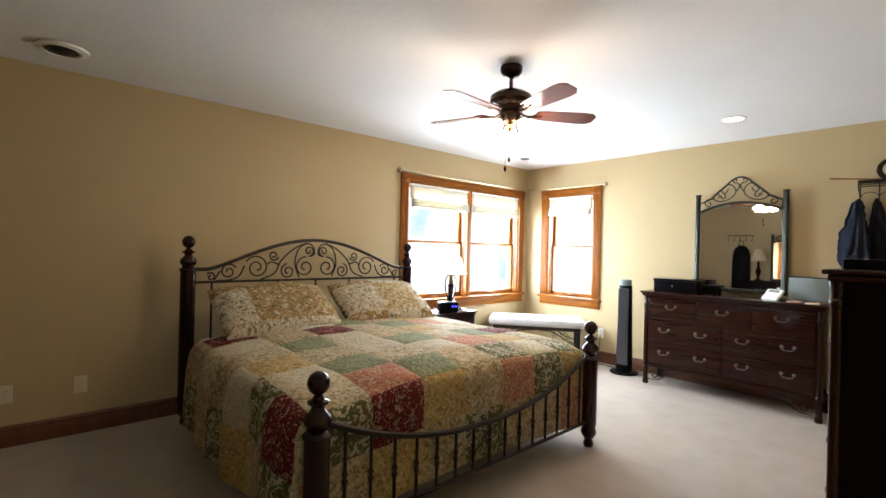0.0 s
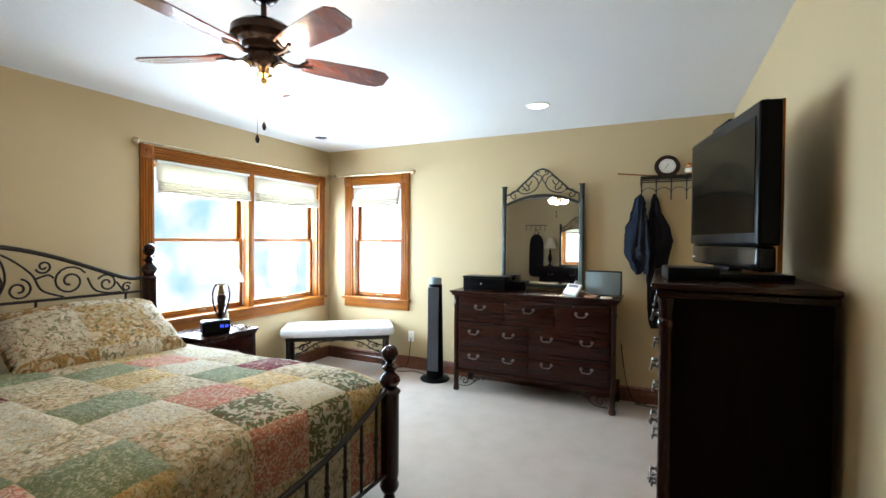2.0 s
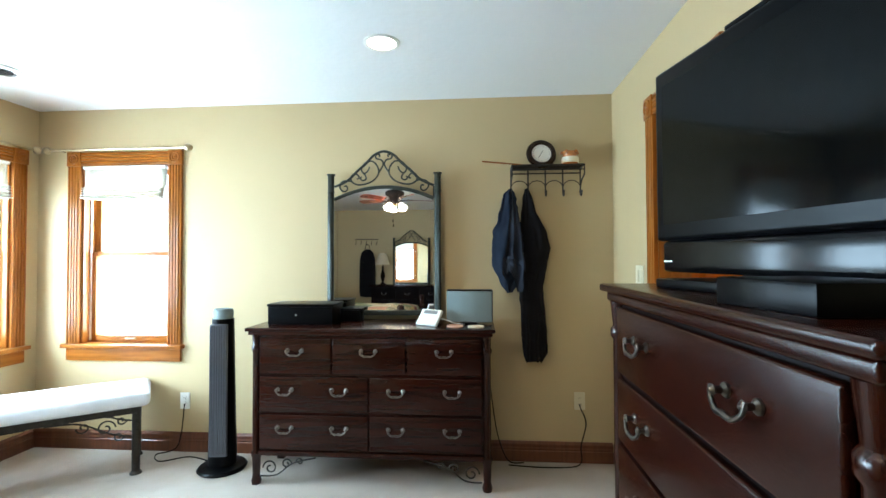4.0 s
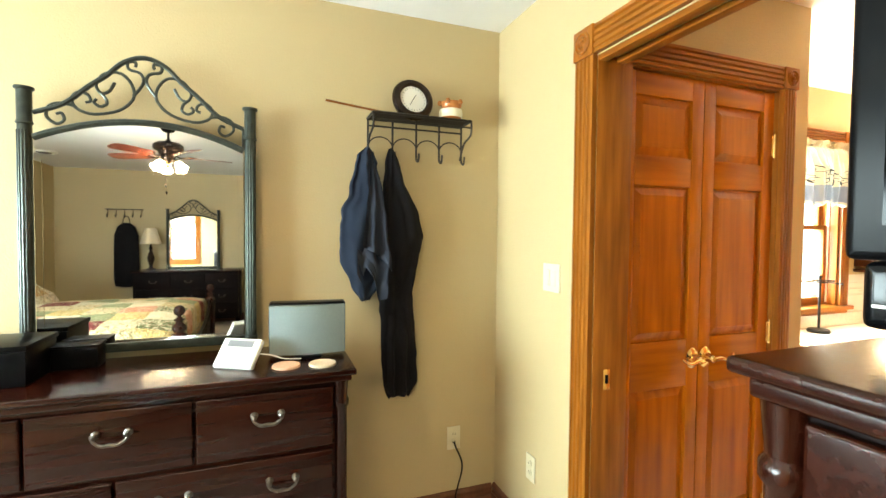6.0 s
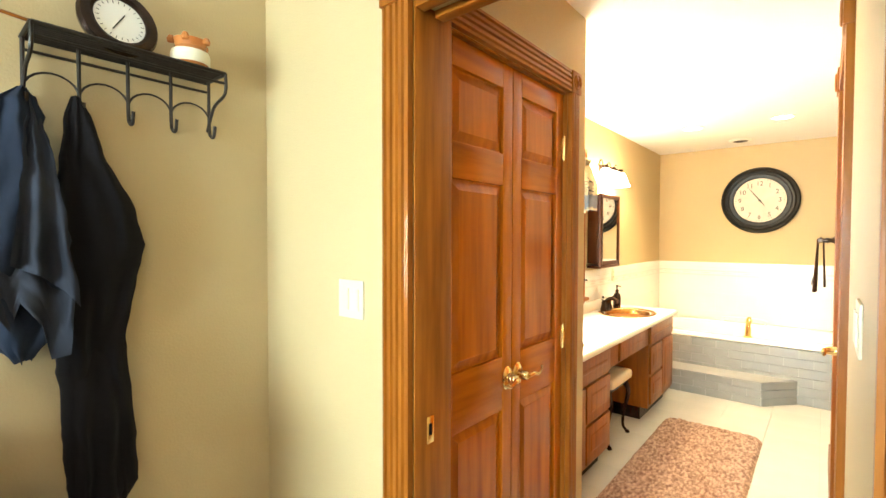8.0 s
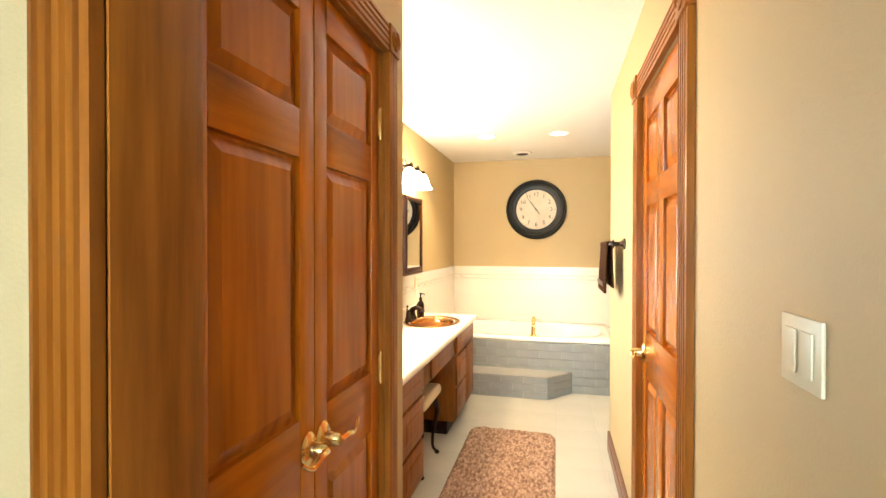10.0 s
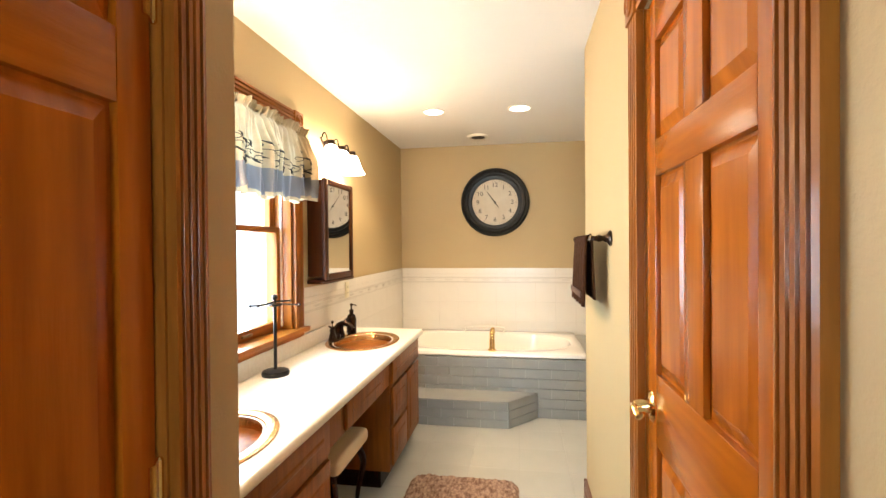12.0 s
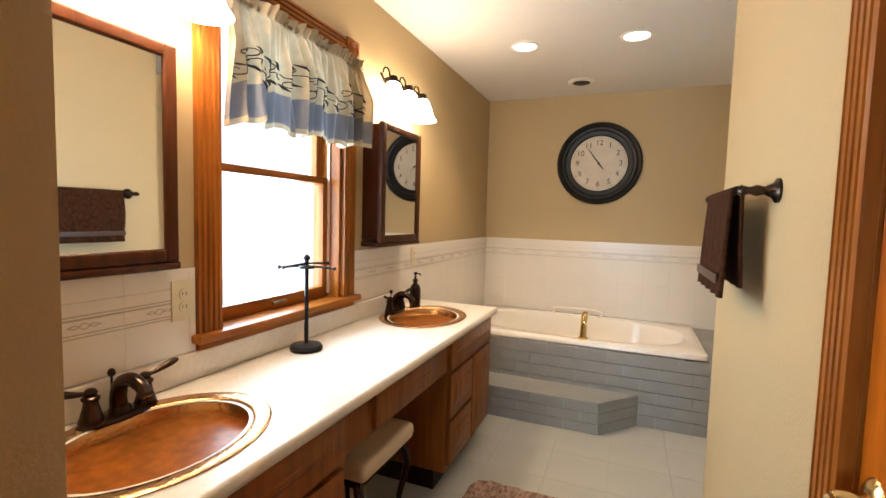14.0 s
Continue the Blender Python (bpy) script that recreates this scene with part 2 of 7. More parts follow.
def patchwork(name, cell, blend, fine, base=None):
    """Patches of many colours with a printed floral over them."""
    m = bpy.data.materials.new(name)
    m.use_nodes = True
    n, l = m.node_tree.nodes, m.node_tree.links
    b = n["Principled BSDF"]
    b.inputs["Roughness"].default_value, b.inputs["Specular IOR Level"].default_value = 0.9, 0.15
    co, snap, white, ramp = n.new("ShaderNodeTexCoord"), n.new("ShaderNodeVectorMath"), n.new("ShaderNodeTexWhiteNoise"), n.new("ShaderNodeValToRGB")
    flat = n.new("ShaderNodeMapping")
    flat.inputs["Scale"].default_value = (1, 1, 1)
    snap.operation = "SNAP"
    snap.inputs[1].default_value = (cell, cell, cell)
    l.new(co.outputs["UV"], flat.inputs["Vector"]), l.new(flat.outputs["Vector"], snap.inputs[0]), l.new(snap.outputs[0], white.inputs["Vector"])
    ramp.color_ramp.interpolation = "CONSTANT"
    colors = [(0.50, 0.47, 0.36), (0.16, 0.18, 0.09), (0.47, 0.36, 0.16), (0.20, 0.022, 0.025), (0.48, 0.43, 0.31), (0.42, 0.17, 0.12), (0.24, 0.25, 0.14), (0.50, 0.43, 0.30), (0.38, 0.26, 0.12)]
    colors = base or colors
    e = ramp.color_ramp.elements
    e[0].color, e[1].color, e[1].position = (*colors[0], 1), (*colors[1], 1), 1 / 9
    for i in range(2, 9):
        e.new(i / 9).color = (*colors[i], 1)
    l.new(white.outputs["Value"], ramp.inputs["Fac"])
    last = ramp.outputs["Color"]
    for scale, ink, lo, hi, amount in ((fine, (0.60, 0.55, 0.42), 0.53, 0.57, 0.55), (fine * 1.7, (0.085, 0.085, 0.03), 0.55, 0.58, 0.75), (fine * 2.9, (0.28, 0.06, 0.035), 0.60, 0.63, 0.7)):
        t, r, x = n.new("ShaderNodeTexNoise"), n.new("ShaderNodeValToRGB"), n.new("ShaderNodeMix")
        t.inputs["Scale"].default_value, t.inputs["Detail"].default_value, t.inputs["Distortion"].default_value = scale, 4, 1.2
        r.color_ramp.elements[0].position, r.color_ramp.elements[1].position = lo, hi
        r.color_ramp.elements[1].color = (amount * blend, amount * blend, amount * blend, 1)
        x.data_type = "RGBA"
        x.inputs["B"].default_value = (*ink, 1)
        l.new(co.outputs["UV"], t.inputs["Vector"]), l.new(t.outputs["Fac"], r.inputs["Fac"]), l.new(r.outputs["Color"], x.inputs["Factor"])
        l.new(last, x.inputs["A"])
        last = x.outputs["Result"]
    l.new(last, b.inputs["Base Color"])
    t, u = n.new("ShaderNodeTexVoronoi"), n.new("ShaderNodeBump")
    t.inputs["Scale"].default_value = 28
    u.inputs["Strength"].default_value, u.inputs["Distance"].default_value = 0.7, 0.012
    l.new(co.outputs["UV"], t.inputs["Vector"]), l.new(t.outputs["Distance"], u.inputs["Height"]), l.new(u.outputs["Normal"], b.inputs["Normal"])
    return m


def print_cloth(name, base, inks):
    """Printed cotton: a base colour with small florals in the inks."""
    m = bpy.data.materials.new(name)
    m.use_nodes = True
    n, l = m.node_tree.nodes, m.node_tree.links
    b = n["Principled BSDF"]
    b.inputs["Roughness"].default_value, b.inputs["Specular IOR Level"].default_value = 0.9, 0.12
    co = n.new("ShaderNodeTexCoord")
    first = n.new("ShaderNodeRGB")
    first.outputs[0].default_value = (*base, 1)
    last = first.outputs[0]
    for k, (ink, scale, lo, hi, amount) in enumerate(inks):
        t, r, x = n.new("ShaderNodeTexNoise"), n.new("ShaderNodeValToRGB"), n.new("ShaderNodeMix")
        t.inputs["Scale"].default_value, t.inputs["Detail"].default_value, t.inputs["Distortion"].default_value = scale * 1.7, 4, 1.9 + 0.3 * k
        r.color_ramp.elements[0].position, r.color_ramp.elements[1].position = lo, hi
        r.color_ramp.elements[1].color = (amount, amount, amount, 1)
        x.data_type = "RGBA"
        x.inputs["B"].default_value = (*ink, 1)
        l.new(co.outputs["Object"], t.inputs["Vector"]), l.new(t.outputs["Fac"], r.inputs["Fac"]), l.new(r.outputs["Color"], x.inputs["Factor"])
        l.new(last, x.inputs["A"])
        last = x.outputs["Result"]
    l.new(last, b.inputs["Base Color"])
    t, u = n.new("ShaderNodeTexNoise"), n.new("ShaderNodeBump")
    t.inputs["Scale"].default_value, t.inputs["Detail"].default_value = 45, 3
    u.inputs["Strength"].default_value, u.inputs["Distance"].default_value = 0.8, 0.012
    l.new(co.outputs["Object"], t.inputs["Vector"]), l.new(t.outputs["Fac"], u.inputs["Height"]), l.new(u.outputs["Normal"], b.inputs["Normal"])
    return m


CREAM_INK, GREEN_INK, RED_INK, GOLD_INK = (0.56, 0.50, 0.36), (0.07, 0.09, 0.035), (0.22, 0.035, 0.03), (0.38, 0.23, 0.06)
PRINTS = [
    print_cloth("print_cream", (0.46, 0.41, 0.28), [(GREEN_INK, 14, 0.52, 0.56, 0.6), (RED_INK, 26, 0.57, 0.61, 0.55), (GOLD_INK, 19, 0.54, 0.58, 0.5)]),
    print_cloth("print_sage", (0.15, 0.17, 0.085), [(CREAM_INK, 30, 0.52, 0.57, 0.35)]),
    print_cloth("print_gold", (0.42, 0.30, 0.10), [(CREAM_INK, 24, 0.50, 0.55, 0.5), (GREEN_INK, 16, 0.53, 0.57, 0.6), ((0.36, 0.13, 0.04), 21, 0.55, 0.59, 0.6)]),
    print_cloth("print_red", (0.13, 0.015, 0.016), [(CREAM_INK, 20, 0.55, 0.575, 0.45), ((0.03, 0.006, 0.006), 15, 0.54, 0.58, 0.6)]),
    print_cloth("print_pink", (0.36, 0.13, 0.075), [(GREEN_INK, 20, 0.58, 0.62, 0.5), (CREAM_INK, 22, 0.50, 0.56, 0.55)]),
    print_cloth("print_tan", (0.40, 0.31, 0.17), [(GREEN_INK, 15, 0.52, 0.56, 0.7), (CREAM_INK, 11, 0.52, 0.56, 0.6), ((0.36, 0.14, 0.06), 24, 0.56, 0.60, 0.6)]),
    print_cloth("print_olive", (0.08, 0.10, 0.04), [(CREAM_INK, 13, 0.50, 0.54, 0.7), (RED_INK, 24, 0.58, 0.61, 0.7)]),
    print_cloth("print_ivory", (0.47, 0.43, 0.32), [(GOLD_INK, 20, 0.53, 0.58, 0.5), (GREEN_INK, 28, 0.57, 0.61, 0.45)]),
]
SHAM = patchwork("sham_print", 0.36, 1.0, 21.0, [(0.30, 0.19, 0.07), (0.44, 0.38, 0.27), (0.20, 0.12, 0.04), (0.48, 0.43, 0.32), (0.26, 0.16, 0.06), (0.46, 0.40, 0.28), (0.22, 0.13, 0.05), (0.38, 0.27, 0.12), (0.30, 0.20, 0.08)])


# ---- building helpers ----
def finish(ob, bm, smooth=35):
    bmesh.ops.recalc_face_normals(bm, faces=bm.faces)
    bm.to_mesh(ob.data)
    bm.free()
    for p in ob.data.polygons:
        p.use_smooth = True
    ob.data.set_sharp_from_angle(angle=radians(smooth))


def part(name, bm, mat, parent=None, label="", at=None, rz=0.0, smooth=35):
    ob = new(name, bpy.data.meshes.new(name))
    ob.data.materials.append(mat)
    finish(ob, bm, smooth)
    if parent:
        ob.parent = parent
    if at:
        ob.matrix_basis = pose(*at, 0, 0, rz)
    return tagged(ob, label=label)


def thing(name, at, label, category, group="", rz=0.0, kind=""):
    ob = new(name)
    ob.empty_display_size = 0.1
    ob.matrix_basis = pose(*at, 0, 0, rz)
    return tagged(ob, label, category, group, kind)


def corners(a, b, c):
    return [(i, j, k) for i in a for j in b for k in c]


def box(bm, a, b, bevel=0.0, seg=2):
    x0, x1 = sorted((a[0], b[0]))
    y0, y1 = sorted((a[1], b[1]))
    z0, z1 = sorted((a[2], b[2]))
    v = [bm.verts.new(p) for p in corners((x0, x1), (y0, y1), (z0, z1))]
    f = [bm.faces.new([v[i] for i in q]) for q in ((0, 1, 3, 2), (4, 6, 7, 5), (0, 4, 5, 1), (2, 3, 7, 6), (0, 2, 6, 4), (1, 5, 7, 3))]
    if bevel:
        edges = list({e for q in f for e in q.edges})
        bmesh.ops.bevel(bm, geom=edges, offset=min(bevel, 0.45 * min(x1 - x0, y1 - y0, z1 - z0)), segments=seg, affect="EDGES", profile=0.6)


def boxed(a, b, bevel=0.0, seg=2):
    bm = bmesh.new()
    box(bm, a, b, bevel, seg)
    return bm


def lathe(bm, profile, seg=24, at=(0, 0, 0), sx=1.0, sy=1.0, m=None, caps=True):
    rings = []
    for r, z in profile:
        ring = []
        for i in range(seg):
            a = 2 * math.pi * i / seg
            p = Vector((at[0] + sx * r * math.cos(a), at[1] + sy * r * math.sin(a), at[2] + z))
            ring.append(bm.verts.new(m @ p if m else p))
        rings.append(ring)
    for p, q in zip(rings, rings[1:]):
        for i in range(seg):
            j = (i + 1) % seg
            bm.faces.new((p[i], p[j], q[j], q[i]))
    for ring in (rings[0], rings[-1]) if caps else ():
        bm.faces.new(ring)


def lathed(profile, seg=24, at=(0, 0, 0), sx=1.0, sy=1.0, m=None, caps=True):
    bm = bmesh.new()
    lathe(bm, profile, seg, at, sx, sy, m, caps)
    return bm


def sweep(bm, pts, r, seg=8, flat=1.0):
    """A round bar of radius r along the points; r may be a list."""
    pts = [Vector(p) for p in pts]
    up, rings = None, []
    for i, p in enumerate(pts):
        d = (pts[min(i + 1, len(pts) - 1)] - pts[max(i - 1, 0)]).normalized()
        if up is None:
            up = d.orthogonal().normalized()
        up = (up - d * up.dot(d)).normalized()
        side = d.cross(up)
        rr = r[i] if isinstance(r, (list, tuple)) else r
        rings.append([bm.verts.new(p + rr * (math.cos(2 * math.pi * k / seg) * up + flat * math.sin(2 * math.pi * k / seg) * side)) for k in range(seg)])
    for a, b in zip(rings, rings[1:]):
        for k in range(seg):
            j = (k + 1) % seg
            bm.faces.new((a[k], a[j], b[j], b[k]))
    bm.faces.new(rings[0]), bm.faces.new(rings[-1])


def swept(pts, r, seg=8, flat=1.0):
    bm = bmesh.new()
    sweep(bm, pts, r, seg, flat)
    return bm


def prism(bm, section, m, length):
    """A section of (u, v) points, pushed along local z, at the pose m."""
    a = [bm.verts.new(m @ Vector((u, v, 0))) for u, v in section]
    b = [bm.verts.new(m @ Vector((u, v, length))) for u, v in section]
    n = len(section)
    for i in range(n):
        bm.faces.new((a[i], a[(i + 1) % n], b[(i + 1) % n], b[i]))
    bm.faces.new(a), bm.faces.new(b)


def scroll(cx, cz, r, a0, turns, flip=1, n=26, tight=0.22):
    """A flat spiral in the xz plane: starts at radius r, angle a0, and winds inwards."""
    out = []
    for i in range(n):
        k = i / (n - 1)
        rr = r * (1 - (1 - tight) * k)
        a = radians(a0) + flip * 2 * math.pi * turns * k
        out.append((cx + rr * math.cos(a), cz + rr * math.sin(a)))
    return out


def smooth_line(pts, n=8):
    """A smooth line through the points."""
    pts = [Vector(p) for p in pts]
    out = []
    for i in range(len(pts) - 1):
        p0, p1, p2, p3 = pts[max(i - 1, 0)], pts[i], pts[i + 1], pts[min(i + 2, len(pts) - 1)]
        for k in range(n):
            t = k / n
            out.append(0.5 * ((2 * p1) + (p2 - p0) * t + (2 * p0 - 5 * p1 + 4 * p2 - p3) * t * t + (3 * p1 - p0 - 3 * p2 + p3) * t ** 3))
    return out + [pts[-1]]


def wall(name, along, a, b, u0, u1, z0, z1, holes=(), mat=None, label="tan painted wall"):
    """A wall from a to b in thickness, along x or y, with holes (u0, u1, z0, z1)."""
    bm = bmesh.new()
    cuts = sorted({u0, u1, *(h[0] for h in holes), *(h[1] for h in holes)})
    for p, q in zip(cuts, cuts[1:]):
        rows = [(z0, z1)]
        for h in holes:
            if h[0] <= p and q <= h[1]:
                rows = [(z0, h[2]), (h[3], z1)]
        for s, t in rows:
            if t - s > 0.001:
                if along == "x":
                    box(bm, (p, a, s), (q, b, t))
                else:
                    box(bm, (a, p, s), (b, q, t))
    return tagged(part(name, bm, mat or PAINT), label, "wall", kind="structure")

# ---- the rooms ----
tagged(part("floor", boxed((WEST - 0.2, -0.06, -0.1), (EAST + 0.15, NORTH + 0.15, 0.0)), CARPET), "pale beige cut-pile carpet across the bedroom", "floor", kind="structure")
tagged(part("floor", boxed((BATH_W - 0.2, BATH_S - 0.15, -0.1), (BATH_E + 0.2, -0.06, -0.008)), GREYGROUT), "bathroom floor bed under grey tiles", "floor", kind="structure")
tagged(part("ceiling", boxed((WEST - 0.2, -0.06, TOP), (EAST + 0.15, NORTH + 0.15, TOP + 0.1)), CEIL), "white lightly textured bedroom ceiling", "ceiling", kind="structure")
tagged(part("ceiling", boxed((BATH_W - 0.2, BATH_S - 0.15, BATH_TOP), (BATH_E + 0.2, -0.06, BATH_TOP + 0.1)), CEIL), "white bathroom ceiling", "ceiling", kind="structure")
NWIN = (4.42, 6.31, 0.74, 2.02)
EWIN = (3.075, 3.745, 0.74, 2.02)
BWIN = (-2.692, -1.985, 0.93, 2.06)
wall("wall_north", "x", NORTH, NORTH + 0.15, WEST - 0.15, EAST + 0.15, 0, TOP, [NWIN])
wall("wall_east", "y", EAST, EAST + 0.15, -0.06, NORTH, 0, TOP, [EWIN])
wall("wall_east", "y", BATH_E, BATH_E + 0.2, BATH_S, -0.0601, 0, BATH_TOP, [BWIN])
wall("wall_west", "y", WEST - 0.15, WEST, -0.12, NORTH, 0, TOP)
DOOR_X = (HALL_W, 5.755)
wall("wall_south", "x", -0.115, 0.0, WEST, EAST, 0, TOP, [(DOOR_X[0], DOOR_X[1], 0, 2.05)])
wall("wall_closet", "y", HALL_E, HALL_E + 0.1, BLOCK_S, -0.1151, 0, BATH_TOP, [(-0.985, -0.155, 0, 2.05)])
wall("wall_closet", "x", BLOCK_S, BLOCK_S + 0.1, HALL_E + 0.1001, BATH_E, 0, BATH_TOP)
wall("wall_hall", "y", HALL_W - 0.12, HALL_W, -2.85, -0.1151, 0, BATH_TOP, [(-1.685, -0.985, 0, 2.05)])
wall("wall_bath_north", "x", -2.85, -2.73, BATH_W, HALL_W - 0.1201, 0, BATH_TOP)
wall("wall_bath_south", "x", BATH_S - 0.15, BATH_S, BATH_W - 0.15, BATH_E + 0.2, 0, BATH_TOP)
wall("wall_bath_west", "y", BATH_W - 0.15, BATH_W, BATH_S, -2.73, 0, BATH_TOP)

tagged(part("ground", boxed((-60, -60, -3.2), (80, 80, -3.0)), LEAF), "green lawn and garden ground outside", "ground", kind="structure")
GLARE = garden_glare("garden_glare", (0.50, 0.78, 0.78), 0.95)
# The east panel glows harder, so its windows read plain white.
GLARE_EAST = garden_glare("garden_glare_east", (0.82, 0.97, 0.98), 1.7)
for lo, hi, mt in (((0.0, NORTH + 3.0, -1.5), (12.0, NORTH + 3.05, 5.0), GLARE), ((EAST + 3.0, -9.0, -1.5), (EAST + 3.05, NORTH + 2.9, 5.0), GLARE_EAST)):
    tagged(part("backdrop", boxed(lo, hi), mt), "glowing panel in place of the overbright garden beyond the windows", "backdrop", kind="structure")

FLUTE = [(0.0, 0.0), (0.0, 0.020), (0.012, 0.022), (0.017, 0.014), (0.022, 0.022), (0.033, 0.022), (0.038, 0.013), (0.043, 0.022), (0.054, 0.022), (0.059, 0.013), (0.064, 0.022), (0.076, 0.022), (0.081, 0.014), (0.086, 0.022), (0.095, 0.020), (0.095, 0.0)]


def frame_axes(origin, along, out):
    """A pose whose local z runs along, local y points out of the wall."""
    z, y = Vector(along), Vector(out)
    x = y.cross(z)
    m = Matrix((x, y, z)).transposed().to_4x4()
    m.translation = Vector(origin)
    return m


def casing(name, centre, along, out, length, w, parent, mat):
    m = frame_axes(centre, along, out) @ Matrix.Translation((-w / 2, 0, 0))
    bm = bmesh.new()
    prism(bm, [(u * w / 0.095, v) for u, v in FLUTE], m, length)
    return part(name, bm, mat, parent, smooth=25)


def rosette(centre, out, w, parent):
    m = frame_axes(centre, (0, 0, 1), out)
    bm = bmesh.new()
    box(bm, (-w / 2, 0, -w / 2), (w / 2, 0.028, w / 2), 0.003)
    bmesh.ops.transform(bm, matrix=m, verts=bm.verts)
    ob = part("corner_block", bm, OAK_Z, parent)
    r = w * 0.38
    ring = [(r, 0), (r, 0.004), (r * 0.85, 0.007), (r * 0.72, 0.002), (r * 0.6, 0.002), (r * 0.45, 0.007), (r * 0.3, 0.002), (r * 0.22, 0.006), (0.001, 0.008)]
    part("rosette", lathed(ring, 20, m=m @ Matrix.Translation((0, 0.028, 0)) @ pose(0, 0, 0, -90)), OAK_Z, ob)


def trim_opening(parent, axis, face, out, u0, u1, z0, z1, w=0.095, stool=True):
    """Fluted casing with rosettes round an opening. axis: the wall's run, x or y."""
    def P(u, z, d=0.0):
        return (u, face + out * d, z) if axis == "x" else (face + out * d, u, z)
    O = (0, out, 0) if axis == "x" else (out, 0, 0)
    U = (1, 0, 0) if axis == "x" else (0, 1, 0)
    wood_u = OAK_X if axis == "x" else OAK_Y
    for u in (u0 - w / 2, u1 + w / 2):
        casing("side_casing", P(u, z0), (0, 0, 1), O, z1 - z0, w, parent, OAK_Z)
        rosette(P(u, z1 + w / 2), O, w + 0.008, parent)
    casing("head_casing", P(u0, z1 + w / 2), U, O, u1 - u0, w, parent, wood_u)
    if stool:
        part("window_sill", boxed(P(u0 - w - 0.02, z0 - 0.025, -0.10), P(u1 + w + 0.02, z0 + 0.003, 0.05), 0.006), wood_u, parent)
        part("apron", boxed(P(u0 - w, z0 - 0.115, 0.0), P(u1 + w, z0 - 0.026, 0.02), 0.004), wood_u, parent)


def sash(parent, axis, at, u0, u1, z0, z1, mat_u, lift=False):
    """One sash with its pane, in the plane at."""
    def P(u, z, d=0.0):
        return (u, at + d, z) if axis == "x" else (at + d, u, z)
    s = 0.042
    bm = bmesh.new()
    box(bm, P(u0, z0, -0.017), P(u0 + s, z1, 0.017), 0.003)
    box(bm, P(u1 - s, z0, -0.017), P(u1, z1, 0.017), 0.003)
    ob = part("sash", bm, OAK_Z, parent)
    bm = bmesh.new()
    box(bm, P(u0 + s, z1 - 0.03, -0.017), P(u1 - s, z1, 0.017), 0.003)
    box(bm, P(u0 + s, z0, -0.017), P(u1 - s, z0 + (0.05 if lift else 0.03), 0.017), 0.003)
    part("sash_rail", bm, mat_u, ob)
    pane = part("pane", boxed(P(u0 + s - 0.004, z0 + 0.026, -0.002), P(u1 - s + 0.004, z1 - 0.026, 0.002)), GLASS, ob)
    pane.visible_shadow = False
    mid = (u0 + u1) / 2
    if lift:
        part("sash_lift", boxed(P(mid - 0.04, z0 + 0.018, -0.03), P(mid + 0.04, z0 + 0.032, 0.03), 0.004), ANTIQUE, ob)


def window(name, axis, face, out, u0, u1, z0, z1, mid, mullion=None, w=0.095, label=""):
    """A double-hung window: face is the room side of the wall, out points into the room (+1 or -1)."""
    root = thing(name, (0, 0, 0), label, "window", kind="structure")
    mat_u = OAK_X if axis == "x" else OAK_Y
    def P(u, z, d):
        return (u, face + out * d, z) if axis == "x" else (face + out * d, u, z)
    trim_opening(root, axis, face, out, u0, u1, z0, z1, w)
    bm = bmesh.new()
    box(bm, P(u0, z0, 0.0), P(u0 + 0.018, z1, -0.15), 0.001)
    box(bm, P(u1 - 0.018, z0, 0.0), P(u1, z1, -0.15), 0.001)
    box(bm, P(u0 + 0.018, z1 - 0.018, 0.0), P(u1 - 0.018, z1, -0.15), 0.001)
    box(bm, P(u0 + 0.018, z0, -0.101), P(u1 - 0.018, z0 + 0.02, -0.15), 0.001)
    part("window_frame", bm, OAK_Z, root)
    bm = bmesh.new()
    spans = [(u0 + 0.018, u1 - 0.018)]
    if mullion:
        box(bm, P(mullion - 0.035, z0, 0.015), P(mullion + 0.035, z1, -0.15), 0.004)
        part("mullion", bm, OAK_Z, root)
        spans = [(u0 + 0.018, mullion - 0.035), (mullion + 0.035, u1 - 0.018)]
    else:
        bm.free()
    for a, b in spans:
        sash(root, axis, face - out * 0.118, a, b, mid - 0.015, z1 - 0.018, mat_u)
        sash(root, axis, face - out * 0.078, a, b, z0 + 0.0045, mid + 0.015, mat_u, lift=True)
        bm = bmesh.new()
        for e in (a + 0.006, b - 0.006):
            box(bm, P(e - 0.005, z0 + 0.02, -0.052), P(e + 0.005, z1 - 0.02, -0.06))
        part("sash_track", bm, WHITE, root)
    return root


window("window_1", "x", NORTH, -1, *NWIN, 1.385, mullion=5.36, label="double-hung twin window with fluted oak casing, shades drawn up")
window("window_2", "y", EAST, -1, *EWIN, 1.385, label="narrow double-hung window with fluted oak casing beside the corner")
window("window_3", "y", BATH_E, -1, *BWIN, 1.485, w=0.09, label="double-hung oak window above the long vanity counter")


def baseboard(axis, face, out, u0, u1, label="stained wooden baseboard"):
    sec = [(0, 0), (0.016, 0), (0.016, 0.07), (0.011, 0.075), (0.014, 0.085), (0.011, 0.095), (0.014, 0.115), (0.006, 0.13), (0, 0.132)]
    bm = bmesh.new()
    if axis == "x":
        pts = [[(u, face + out * d, z) for d, z in sec] for u in (u0, u1)]
    else:
        pts = [[(face + out * d, u, z) for d, z in sec] for u in (u0, u1)]
    a, b = [[bm.verts.new(p) for p in row] for row in pts]
    for i in range(len(sec)):
        j = (i + 1) % len(sec)
        bm.faces.new((a[i], a[j], b[j], b[i]))
    bm.faces.new(a), bm.faces.new(b)
    tagged(part("baseboard", bm, BASE, smooth=25), label, "baseboard", kind="structure")


